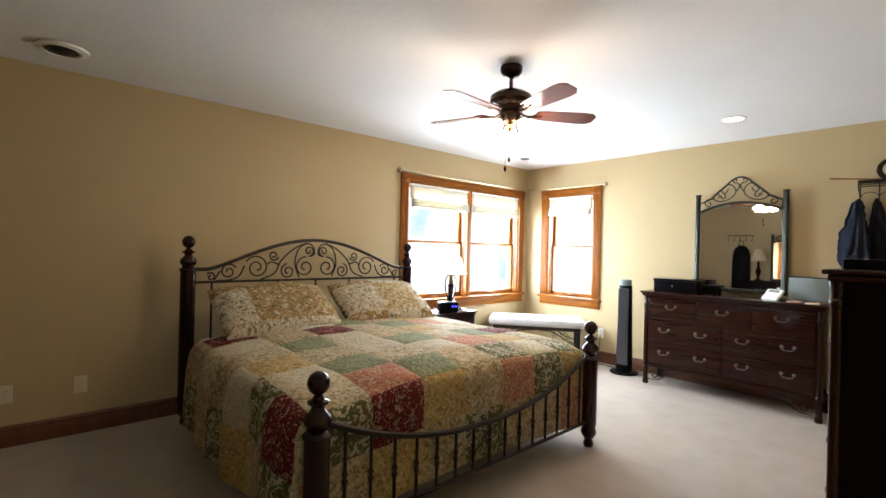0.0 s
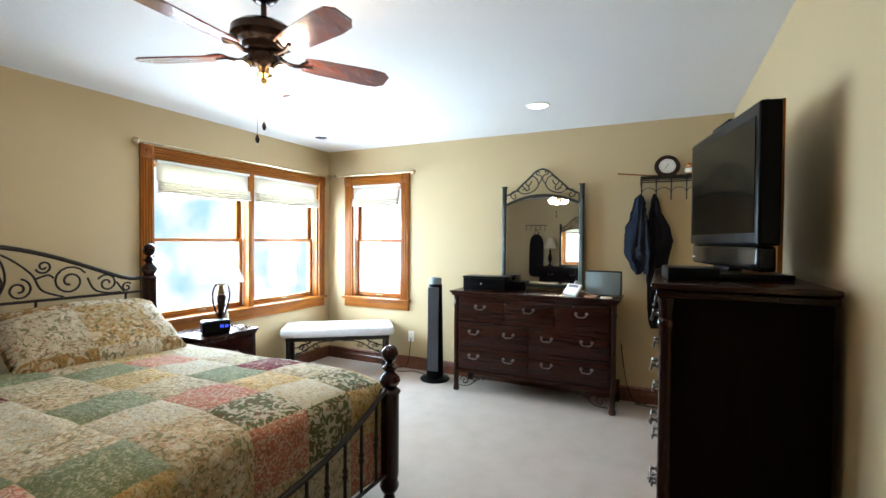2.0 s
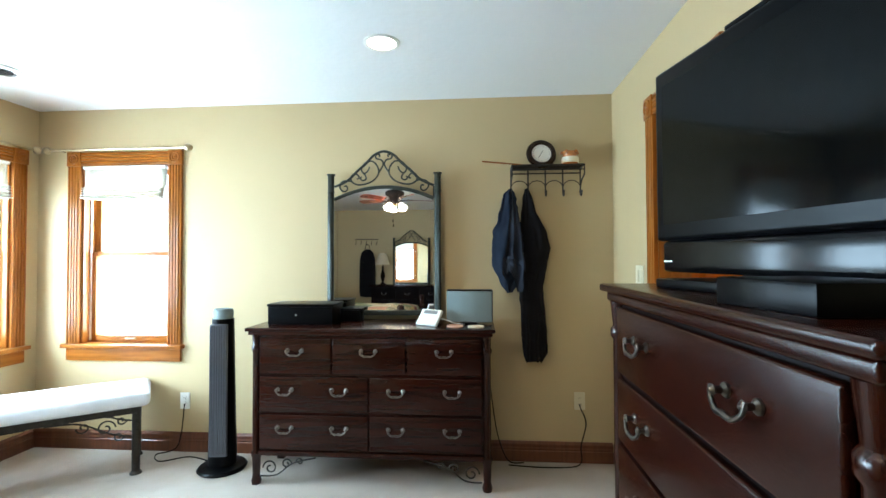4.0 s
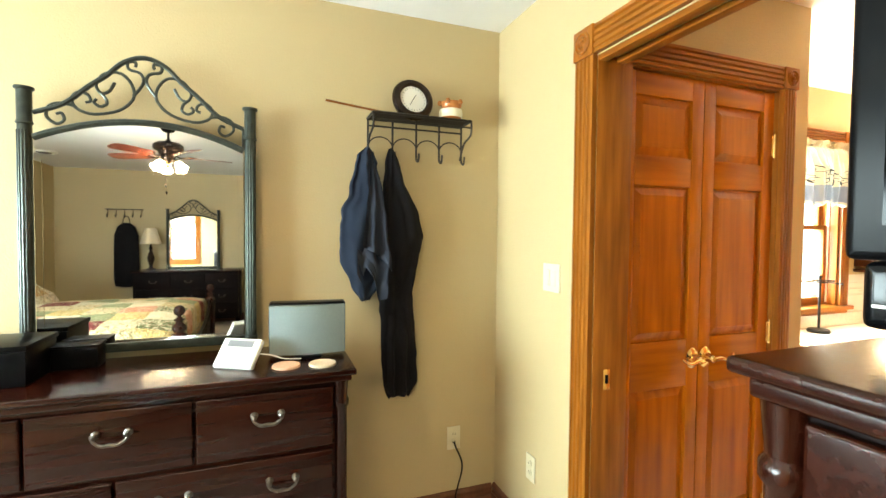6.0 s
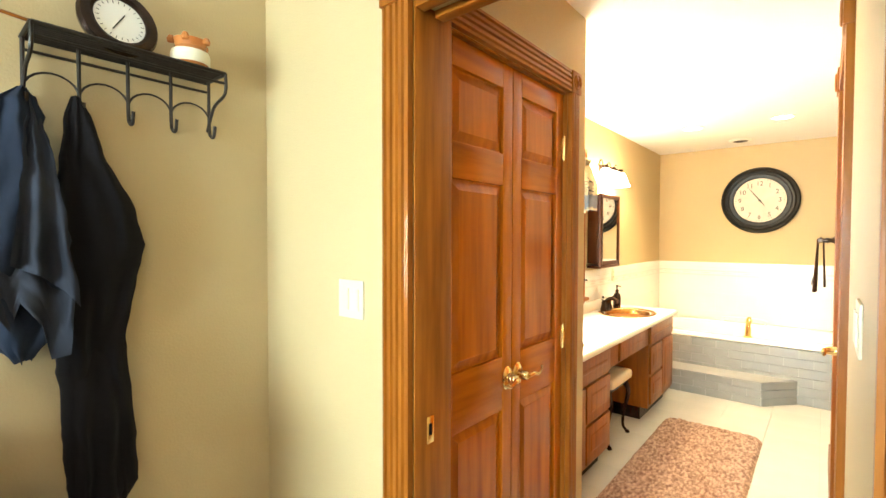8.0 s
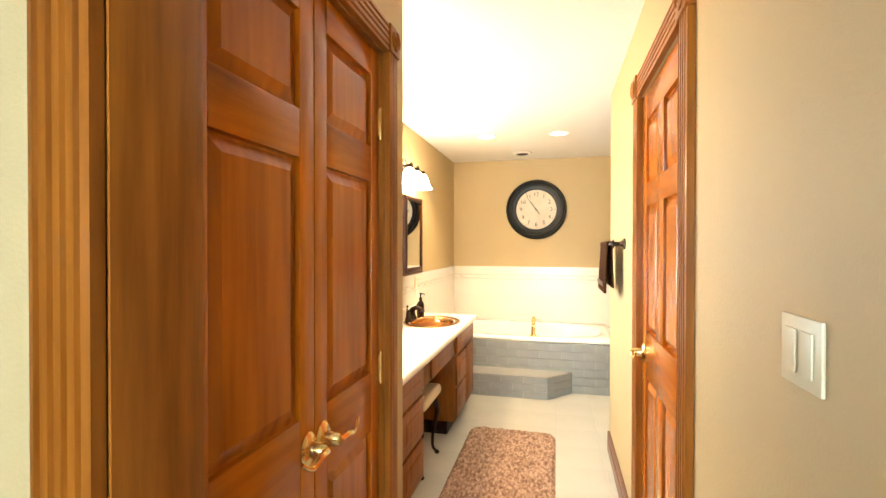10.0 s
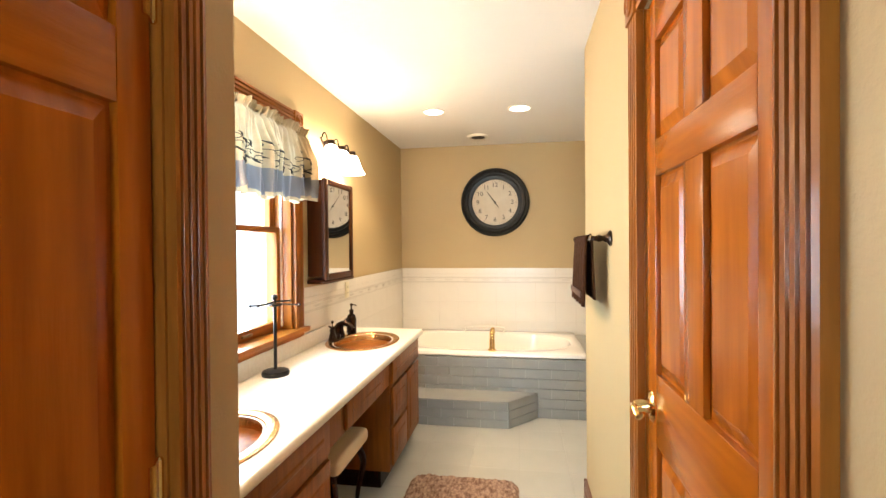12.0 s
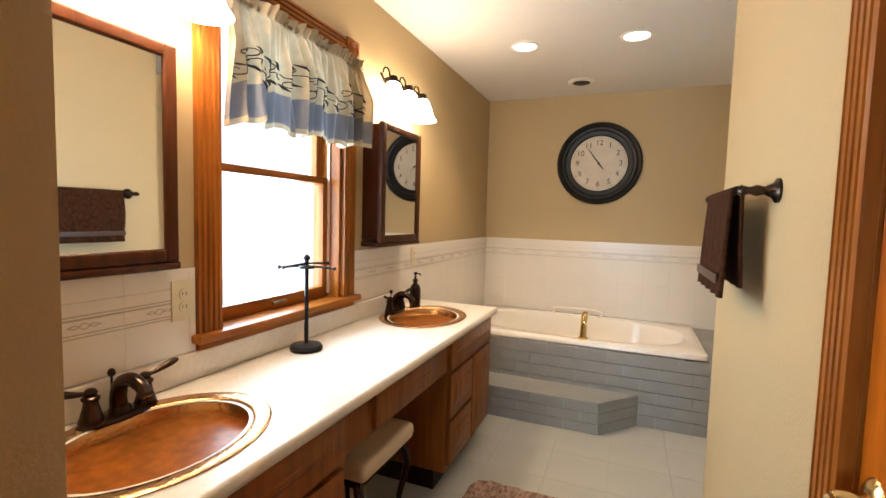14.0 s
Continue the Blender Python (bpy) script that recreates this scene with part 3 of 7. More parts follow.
BASE = wood("baseboard_wood", (0.085, 0.024, 0.009), (0.15, 0.048, 0.018), 2)
baseboard("x", NORTH, -1, WEST, EAST - 0.02)
baseboard("y", EAST, -1, 0.02, NORTH)
baseboard("x", 0.0, 1, 5.86, EAST)
baseboard("x", 0.0, 1, WEST, 4.74)
baseboard("y", WEST, 1, 0.02, NORTH - 0.02)
baseboard("y", HALL_W, 1, -2.85, -1.765, "oak baseboard below the towel bar")
baseboard("x", -2.85, -1, BATH_W, HALL_W + 0.014)
baseboard("y", HALL_W, 1, -0.885, -0.12)

# ---- doors ----


def door_panel(parent, x0, x1, z0, z1, t, mat):
    """A raised panel between rails, in the door's local xz plane."""
    bm = bmesh.new()
    for s in (-1, 1):
        a = [(x0, z0, 0.006), (x0 + 0.035, z0 + 0.035, t / 2 - 0.004), (x0 + 0.035, z0 + 0.035, t / 2 - 0.004)]
        rings = []
        for inset, depth in ((0.0, t / 2 - 0.014), (0.008, t / 2 - 0.014), (0.035, t / 2 - 0.004), (0.037, t / 2 - 0.003)):
            rings.append([bm.verts.new((x, s * depth, z)) for x, z in ((x0 + inset, z0 + inset), (x1 - inset, z0 + inset), (x1 - inset, z1 - inset), (x0 + inset, z1 - inset))])
        for p, q in zip(rings, rings[1:]):
            for i in range(4):
                bm.faces.new((p[i], p[(i + 1) % 4], q[(i + 1) % 4], q[i]))
        bm.faces.new(rings[-1])
    part("door_panel", bm, mat, parent, smooth=15)


def door_leaf(parent, w, h, columns, mat, name="door_leaf", label=""):
    """A panelled leaf in local xz from 0 to w and 0 to h, centred on y."""
    t, st, mid = 0.036, 0.085 if columns == 2 else 0.062, 0.105
    root = new(name)
    root.parent = parent
    tagged(root, label)
    rails = [(0.0, 0.24), (0.80, 0.99) if columns == 1 else (0.85, 1.04), (1.60, 1.712) if columns == 1 else (1.56, 1.655), (h - (0.088 if columns == 1 else 0.115), h)]
    cols = [(st, w - st)] if columns == 1 else [(st, (w - mid) / 2), ((w + mid) / 2, w - st)]
    bm = bmesh.new()
    box(bm, (0, -t / 2, 0), (st, t / 2, h), 0.003)
    box(bm, (w - st, -t / 2, 0), (w, t / 2, h), 0.003)
    if columns == 2:
        for (a, b), (c, d) in zip(rails, rails[1:]):
            box(bm, ((w - mid) / 2, -t / 2, b), ((w + mid) / 2, t / 2, c), 0.003)
    part("stile", bm, mat, root)
    bm = bmesh.new()
    for a, b in rails:
        box(bm, (st, -t / 2, a), (w - st, t / 2, b), 0.003)
    part("rail", bm, DOORRAIL, root)
    for x0, x1 in cols:
        for (a, b), (c, d) in zip(rails, rails[1:]):
            door_panel(root, x0 - 0.001, x1 + 0.001, b - 0.001, c + 0.001, t, mat)
    return root


DOORRAIL = wood("door_rail_wood", (0.23, 0.052, 0.0014), (0.46, 0.130, 0.0045), 0, 0.2, 0.0, 3.5)
DOORRAIL.node_tree.nodes["Principled BSDF"].inputs["Specular IOR Level"].default_value = 0.3


def lever(parent, at, side, out=-1, knob=False):
    """A brass lever with its rose, on the local xz plane of a door; out: which face."""
    root = new("door_handle")
    root.parent = parent
    root.location = at
    m = pose(0, 0, 0, 90 if out < 0 else -90)
    part("rose", lathed([(0.034, 0), (0.034, 0.004), (0.028, 0.010), (0.016, 0.012), (0.013, 0.045), (0.010, 0.05)], 20, sy=1.25, m=m), BRASS, root)
    y = out * 0.05
    if knob:
        part("lever", lathed([(0.010, 0.04), (0.026, 0.05), (0.029, 0.062), (0.022, 0.074), (0.001, 0.078)], 18, m=m), BRASS, root)
    else:
        pts = smooth_line([(0, y, 0), (side * 0.03, y * 1.1, 0.004), (side * 0.065, y * 1.1, -0.006), (side * 0.09, y * 1.05, 0.004), (side * 0.105, y, 0.018)], 5)
        part("lever", swept(pts, [0.010 - 0.0055 * i / (len(pts) - 1) for i in range(len(pts))], 10), BRASS, root)


def hinge(parent, at):
    root = part("hinge", lathed([(0.003, -0.056), (0.0065, -0.052), (0.0065, 0.052), (0.003, 0.056)], 10), BRASS, parent, at=at)
    for s in (-1, 1):
        part("hinge_plate", boxed((0.0015 * s, 0.002, -0.045), (0.017 * s, 0.0052, 0.045)), BRASS, root)
    return root


closet = thing("door_1", (HALL_E + 0.034, -0.146, 0.01), "pair of narrow varnished cherry-wood doors, closed, brass levers", "door", rz=-90, kind="structure")
for k in range(2):
    leaf = door_leaf(closet, 0.411, 2.03, 1, DOORWOOD)
    leaf.location = (k * 0.414, 0, 0)
    lever(leaf, (0.378 if k == 0 else 0.033, -0.018, 0.91), -1 if k == 0 else 1, -1)
    for z in (0.22, 0.99, 1.80):
        hinge(leaf, (0.014 if k == 0 else 0.411, -0.024, z))
closet_trim = thing("trim_1", (0, 0, 0), "fluted oak casing with rosettes round the narrow doors", "door trim", kind="structure")
bm = bmesh.new()
box(bm, (HALL_E + 0.001, -0.121, 0), (HALL_E + 0.1, -0.138, 2.05))
box(bm, (HALL_E - 0.001, -0.990, 0), (HALL_E + 0.1, -0.9745, 2.05))
box(bm, (HALL_E + 0.001, -0.974, 2.043), (HALL_E + 0.1, -0.14, 2.0499))
part("jamb", bm, OAK_Z, closet_trim)
casing("side_casing", (HALL_E, -1.018, 0), (0, 0, 1), (-1, 0, 0), 2.05, 0.076, closet_trim, OAK_Z)
casing("head_casing", (HALL_E, -0.972, 2.096), (0, 1, 0), (-1, 0, 0), 0.817, 0.092, closet_trim, OAK_Y)
rosette((HALL_E, -1.016, 2.096), (-1, 0, 0), 0.09, closet_trim)

hall_door = thing("door_2", (HALL_W - 0.022, -1.68, 0.01), "varnished six-panel cherry-wood door, closed, brass lever", "door", rz=90, kind="structure")
leaf = door_leaf(hall_door, 0.69, 2.03, 2, DOORWOOD)
lever(leaf, (0.058, -0.018, 0.945), 1, -1)
for z in (0.22, 0.99, 1.80):
    hinge(leaf, (0.693, -0.024, z))
hall_trim = thing("trim_2", (0, 0, 0), "fluted oak casing with rosettes round the six-panel door", "door trim", kind="structure")
trim_opening(hall_trim, "y", HALL_W, 1, -1.685, -0.985, 0.0, 2.05, stool=False)
bm = bmesh.new()
for a in (-1.685, -0.988):
    box(bm, (HALL_W - 0.12, a, 0), (HALL_W, a + 0.003, 2.05))
part("jamb", bm, OAK_Z, hall_trim)

pocket = thing("trim_3", (0, 0, 0), "wide fluted oak casing round the opening to the bathroom", "door trim", kind="structure")
PW, PZ = 0.098, 2.055
for u in (DOOR_X[0] - PW / 2, DOOR_X[1] + 0.003 + PW / 2):
    casing("side_casing", (u, 0.0, 0.0), (0, 0, 1), (0, 1, 0), PZ, PW, pocket, OAK_Z)
rosette((DOOR_X[1] + 0.003 + PW / 2, 0.0, PZ + PW / 2), (0, 1, 0), PW + 0.008, pocket)
casing("head_casing", (5.12, 0.0, PZ + PW / 2), (1, 0, 0), (0, 1, 0), DOOR_X[1] + 0.003 - 5.12, PW, pocket, OAK_X)
bm = bmesh.new()
box(bm, (DOOR_X[1] - 0.004, -0.154, 0), (DOOR_X[1] + 0.018, 0.0, 2.05), 0.002)
part("jamb", bm, OAK_Z, pocket)
bm = bmesh.new()
box(bm, (DOOR_X[0] + 0.02, -0.115, 2.03), (DOOR_X[1] - 0.005, -0.078, 2.0499), 0.002)
box(bm, (DOOR_X[0] + 0.02, -0.036, 2.03), (DOOR_X[1] - 0.005, 0.0, 2.0499), 0.002)
part("head_jamb", bm, OAK_X, pocket)
part("strike_plate", boxed((DOOR_X[1] - 0.007, -0.075, 0.855), (DOOR_X[1] - 0.0035, -0.045, 0.93), 0.001), BRASS, pocket)
part("strike_hole", boxed((DOOR_X[1] - 0.0085, -0.066, 0.878), (DOOR_X[1] - 0.0072, -0.054, 0.91)), BLACK, pocket)

# ---- bedroom furniture ----


def turned_post(name, at, h, parent, ball=True):
    """A turned bedpost with a ball finial: square below, turned above."""
    r = 0.050
    prof = [(0.028, 0), (0.034, 0.02), (0.026, 0.05), (0.046, 0.08), (0.052, 0.10), (0.044, 0.13), (r, 0.16), (r, h - 0.26), (0.056, h - 0.255), (0.058, h - 0.245), (0.050, h - 0.235), (0.036, h - 0.225), (0.050, h - 0.205), (0.056, h - 0.19), (0.050, h - 0.17), (0.030, h - 0.15), (0.024, h - 0.135), (0.040, h - 0.125), (0.042, h - 0.115), (0.024, h - 0.105), (0.020, h - 0.095)]
    for i in range(9):
        a = -0.45 * math.pi + i / 8 * 0.95 * math.pi
        prof.append((max(0.002, 0.044 * math.cos(a)), h - 0.046 + 0.046 * math.sin(a)))
    part(name, lathed(prof, 28), DARKPOST, parent, at=at)


BX0, BX1, BY0, BY1 = 2.26, 4.245, 1.78, 3.84
bed = thing("bed", (0, 0, 0), "king bed with dark turned wooden posts and scrolled iron headboard", "bed")
for x, y, h in ((BX0, BY1, 1.36), (BX1, BY1, 1.36), (BX0, BY0, 0.825), (BX1, BY0, 0.845)):
    turned_post("bed_post", (x, y, 0), h, bed)


def iron(name, pts2, y, r, parent, flat=1.0, mat=None):
    return part(name, swept([(x, y, z) for x, z in pts2], r, 7, flat), mat or IRON, parent)


BW, BC = BX1 - BX0, (BX0 + BX1) / 2
arch = []
for i in range(33):
    u = i / 32 * 2 - 1
    arch.append((BC + u * BW / 2, 1.115 + 0.24 * max(0.0, math.cos(min(1.0, abs(u) / 0.86) * math.pi / 2)) ** 1.15))
iron("headboard_rail", arch, BY1, 0.014, bed)
iron("headboard_rail", [(BX0, 1.02), (BX1, 1.02)], BY1, 0.009, bed)
iron("headboard_rail", [(BX0, 0.45), (BX1, 0.45)], BY1, 0.012, bed)
for x in (BX0 + 0.16, BC - 0.33, BC, BC + 0.33, BX1 - 0.16):
    iron("headboard_upright", [(x, 0.45), (x, 1.02)], BY1, 0.008, bed)
for s in (-1, 1):
    for cx, cz, r, a0, turns, flip in ((0.068, 1.262, 0.046, -90, 1.4, -1), (0.100, 1.125, 0.088, 95, 1.5, -1), (0.250, 1.092, 0.064, 80, 1.5, -1), (0.370, 1.222, 0.042, 200, 1.4, 1), (0.505, 1.125, 0.096, 30, 1.65, 1), (0.715, 1.095, 0.062, 150, 1.45, -1), (0.84, 1.058, 0.034, 40, 1.2, 1)):
        iron("scroll", [(BC + s * x, z) for x, z in scroll(cx, cz, r, a0, turns, flip)], BY1, 0.0062, bed)
    for pts in (((0.068, 1.215), (0.02, 1.235), (0.03, 1.30), (0.09, 1.325), (0.165, 1.27), (0.19, 1.15), (0.15, 1.04)), ((0.09, 1.33), (0.20, 1.28), (0.31, 1.18), (0.36, 1.08), (0.47, 1.03)), ((0.33, 1.15), (0.39, 1.17), (0.42, 1.15)), ((0.60, 1.14), (0.64, 1.06), (0.72, 1.03), (0.80, 1.03)), ((0.775, 1.10), (0.80, 1.06), (0.82, 1.03))):
        line = smooth_line([(x, 0, z) for x, z in pts], 6)
        iron("scroll", [(BC + s * p.x, p.z) for p in line], BY1, 0.0062, bed)
foot = []
for i in range(25):
    u = i / 24 * 2 - 1
    foot.append((BC + u * BW / 2, 0.40 + 0.235 * abs(u) ** 2.2))
iron("footboard_rail", foot, BY0, 0.014, bed)
iron("footboard_rail", [(x, z - 0.0 * z) for x, z in ((BX0, 0.17), (BX1, 0.17))], BY0, 0.011, bed)
for i in range(1, 16):
    u = i / 16 * 2 - 1
    x, z = BC + u * BW / 2, 0.40 + 0.235 * abs(u) ** 2.2
    k = part("footboard_bar", lathed([(0.008, 0.17), (0.008, (z + 0.17) / 2 - 0.03), (0.014, (z + 0.17) / 2 - 0.015), (0.008, (z + 0.17) / 2), (0.014, (z + 0.17) / 2 + 0.015), (0.008, (z + 0.17) / 2 + 0.03), (0.008, z)], 8), IRON, bed, at=(x, BY0, 0))
for x in (BX0 + 0.02, BX1 - 0.045):
    part("side_rail", boxed((x, BY0 + 0.03, 0.20), (x + 0.025, BY1 - 0.03, 0.34), 0.004), DARKWOOD, bed)
tagged(part("mattress", boxed((BX0 + 0.05, BY0 + 0.06, 0.30), (BX1 - 0.05, BY1 - 0.05, 0.62), 0.06, 3), FABRIC), "white mattress, hidden under a patchwork quilt on the bed", "mattress")


def bumpy(x, y, s=1.0):
    return noise.noise(Vector((x * s, y * s, 0.3)))


QX0, QX1, QY0, QY1, DROP = 2.28, BX1 - 0.03, BY0 + 0.07, BY1 - 0.42, 0.60


def quilt_point(u, s, lift=0.0):
    """A place on the quilt, u across and s down the bed: it lies on the mattress and hangs at the sides and the foot."""
    w, r = QX1 - QX0, 0.10
    over = max(0.0, -u, u - w)
    x = QX0 + min(max(u, 0.0), w)
    y = QY1 - s
    fall = max(0.0, QY0 - y)
    z = 0.672 + lift + 0.018 * bumpy(x, y, 1.6) + 0.008 * bumpy(x, y, 6)
    z += 0.055 * (1 - ((x - BC) / (w / 2)) ** 2) - 0.03 * max(0.0, 1 - (y - QY0) / 0.3) ** 2 * (y > QY0)
    if fall > 0:
        z -= 0.03
    if over > 0:
        side = -1 if u < 0 else 1
        a = min(over / r, math.pi / 2)
        x += side * (r * math.sin(a) * 0.8 + lift * math.sin(a) + 0.024 * math.sin(y * 13 + 2.0 * bumpy(x, y, 3)) * min(1, over / 0.25) + 0.03 * min(1, over / 0.4))
        z -= r * (1 - math.cos(a)) + max(0.0, over - r * math.pi / 2)
    if fall > 0:
        a = min(fall / r, math.pi / 2)
        y = QY0 - r * 0.35 * math.sin(a) - lift * math.sin(a)
        z -= r * (1 - math.cos(a)) + max(0.0, fall - r * math.pi / 2)
    return Vector((x, y, max(z, 0.05 + lift)))


def sheet_mesh(u0, u1, s0, s1, nu, ns, lift, puff=0.0):
    bm = bmesh.new()
    g = []
    for j in range(ns + 1):
        row = []
        for i in range(nu + 1):
            a, b = i / nu, j / ns
            e = min(a, 1 - a, b, 1 - b)
            k = lift + puff * min(1.0, e / 0.12) ** 0.5 + 0.25 * puff * noise.noise(Vector(((u0 + a) * 23, (s0 + b) * 23, 1.0))) * min(1, e / 0.1)
            row.append(bm.verts.new(quilt_point(u0 + (u1 - u0) * a, s0 + (s1 - s0) * b, k)))
        g.append(row)
    for j in range(ns):
        for i in range(nu):
            bm.faces.new((g[j][i], g[j][i + 1], g[j + 1][i + 1], g[j + 1][i]))
    return bm


q = thing("quilt", (0, 0, 0), "patchwork quilt of faded floral squares, draped over the bed", "quilt")
QW, QL = QX1 - QX0, QY1 - QY0 + 0.56
backing = part("backing", sheet_mesh(-DROP, QW + DROP, 0.0, QL, 60, 44, 0.0), PRINTS[7], q, smooth=80)
m = backing.modifiers.new("thick", "SOLIDIFY")
m.thickness, m.offset = 0.010, -1
PATCHES = ["65307152756", "50753014705", "65017527051", "27207101375", "56710742056", "63041567625", "50632546254", "62525650425"]
cols, rws = len(PATCHES[0]), len(PATCHES)
du, ds = (QW + 2 * DROP) / cols, QL / rws
for j in range(rws):
    for i in range(cols):
        part("patch", sheet_mesh(-DROP + i * du, -DROP + (i + 1) * du, j * ds, (j + 1) * ds, 9, 9, 0.002, 0.007), PRINTS[int(PATCHES[j][i])], q, smooth=80)


def pillow(at, w, d, h, rx, rz, mat, label):
    bm = bmesh.new()
    uv = bm.loops.layers.uv.new("uv")
    n, k = 30, 20
    for side in (1, -1):
        g = []
        for j in range(k + 1):
            row = []
            for i in range(n + 1):
                u, v = i / n * 2 - 1, j / k * 2 - 1
                e = max(0.0, (1 - abs(u) ** 3.2)) ** 0.5 * max(0.0, (1 - abs(v) ** 3.2)) ** 0.5
                pinch = 1 - 0.06 * (1 - abs(v)) * (abs(u) > 0.8)
                z = side * (h / 2) * e * (1 + 0.10 * bumpy(u * 2 + at[0], v * 2, 1.3))
                row.append((bm.verts.new((u * w / 2 * (1 - 0.05 * v * v) * pinch, v * d / 2 * (1 - 0.07 * u * u), z + 0.006 * side * (abs(u) < 1) + 0.01 * bumpy(u * 3, v * 3 + side, 2))), u * w / 2 + at[0] + 5, v * d / 2 + 2))
            g.append(row)
        for j in range(k):
            for i in range(n):
                q4 = (g[j][i], g[j][i + 1], g[j + 1][i + 1], g[j + 1][i])
                f = bm.faces.new([c[0] for c in q4])
                for loop, c in zip(f.loops, q4):
                    loop[uv].uv = (c[1], c[2])
    bmesh.ops.remove_doubles(bm, verts=bm.verts, dist=0.002)
    ob = part("pillow", bm, mat, smooth=80)
    ob.matrix_basis = pose(*at, rx, 0, rz)
    tagged(ob, label, "pillow", "pillows at the headboard")


pillow((2.78, 3.47, 0.83), 0.90, 0.56, 0.20, 32, 2, SHAM, "tan and brown floral pillow leaning on the headboard")
pillow((3.72, 3.50, 0.83), 0.90, 0.54, 0.19, 32, -2, SHAM, "paler floral pillow leaning on the headboard beside the window")


def bail_pull(parent, at, w=0.085, m=None, mat=None):
    """A swan-neck drawer pull that faces local -x."""
    x, y, z = at
    root = new("pull")
    root.parent = parent
    root.matrix_basis = (m or Matrix()) if m else pose(x, y, z)
    for s in (-1, 1):
        part("post", lathed([(0.013, 0.0), (0.012, 0.004), (0.006, 0.008), (0.006, 0.018), (0.010, 0.022), (0.004, 0.028)], 10, m=Matrix.Translation((0, s * w / 2, 0)) @ pose(0, 0, 0, 0, -90, 0)), mat or PEWTER, root)
    pts = smooth_line([(-0.022, -w / 2 - 0.006, 0.008), (-0.024, -w / 2, -0.012), (-0.027, -w / 4, -0.026), (-0.029, 0, -0.024), (-0.027, w / 4, -0.026), (-0.024, w / 2, -0.012), (-0.022, w / 2 + 0.006, 0.008)], 4)
    part("bail", swept(pts, [0.0035 + 0.0025 * (1 - abs(2 * i / (len(pts) - 1) - 1)) for i in range(len(pts))], 7), mat or PEWTER, root)
    return root


def moulded_top(x0, y0, x1, y1, z, over, parent, mat=DARKWOOD):
    """A worktop with a stepped edge."""
    bm = bmesh.new()
    box(bm, (x0 - over, y0 - over, z - 0.022), (x1, y1 + over, z), 0.008, 3)
    part("top", bm, mat, parent)
    bm = bmesh.new()
    box(bm, (x0 - over * 0.5, y0 - over * 0.5, z - 0.045), (x1, y1 + over * 0.5, z - 0.0225), 0.007, 2)
    part("top_moulding", bm, mat, parent)


def dresser():
    """A low chest of ten drawers whose front faces -x, bowed slightly."""
    x0, x1, y0, y1, h = 6.06, 6.475, 0.825, 2.243, 0.935
    root = thing("dresser", (0, 0, 0), "dark cherry dresser of many drawers with antique brass pulls", "dresser")
    part("body", boxed((x0 + 0.02, y0 + 0.03, 0.185), (x1, y1 - 0.03, h - 0.045), 0.004), DARKWOOD, root)
    moulded_top(x0, y0, x1, y1, h, 0.03, root)
    for y in (y0 + 0.02, y1 - 0.02):
        bm = bmesh.new()
        lathe(bm, [(0.026, 0.0), (0.030, 0.02), (0.022, 0.05), (0.024, 0.15), (0.030, 0.17), (0.030, 0.19), (0.024, 0.20), (0.024, h - 0.15), (0.030, h - 0.14), (0.030, h - 0.12), (0.024, h - 0.11), (0.028, h - 0.045)], 16)
        part("corner_post", bm, DARKPOST, root, at=(x0 + 0.03, y, 0))
        part("back_leg", boxed((x1 - 0.05, y - 0.025, 0), (x1, y + 0.025, 0.185), 0.004), DARKPOST, root)
    part("bottom_rail", boxed((x0 + 0.005, y0 + 0.04, 0.175), (x0 + 0.03, y1 - 0.04, 0.205), 0.006), DARKWOOD, root)
    ya, yb = y0 + 0.045, y1 - 0.045
    rows = [(0.66, 0.872, 3), (0.435, 0.645, 2), (0.215, 0.42, 2)]
    for z0, z1, n in rows:
        w = (yb - ya) / n
        for k in range(n):
            d0, d1 = ya + k * w + 0.004, ya + (k + 1) * w - 0.004
            dr = part("drawer", boxed((x0, d0, z0), (x0 + 0.022, d1, z1), 0.007, 3), DARKWOOD, root)
            if n == 3:
                bail_pull(dr, (x0, (d0 + d1) / 2, (z0 + z1) / 2 + 0.034))
            else:
                for f in (0.26, 0.76):
                    bail_pull(dr, (x0, d0 + f * (d1 - d0), (z0 + z1) / 2 + 0.03))
    for s, yc in ((1, y0 + 0.05), (-1, y1 - 0.05)):
        for cx, cz, r, a0, t, f in ((0.06, 0.10, 0.045, 180, 1.3, -1), (0.16, 0.125, 0.032, 0, 1.2, 1), (0.24, 0.14, 0.022, 180, 1.1, -1)):
            part("scroll", swept([(x0 + 0.02, yc + s * u, z) for u, z in scroll(cx, cz, r, a0, t, f)], 0.005, 6), IRON, root)
        part("scroll", swept(smooth_line([(x0 + 0.02, yc, 0.05), (x0 + 0.02, yc + s * 0.10, 0.06), (x0 + 0.02, yc + s * 0.2, 0.13), (x0 + 0.02, yc + s * 0.34, 0.165)], 6), 0.005, 6), IRON, root)
    return root


dresser()


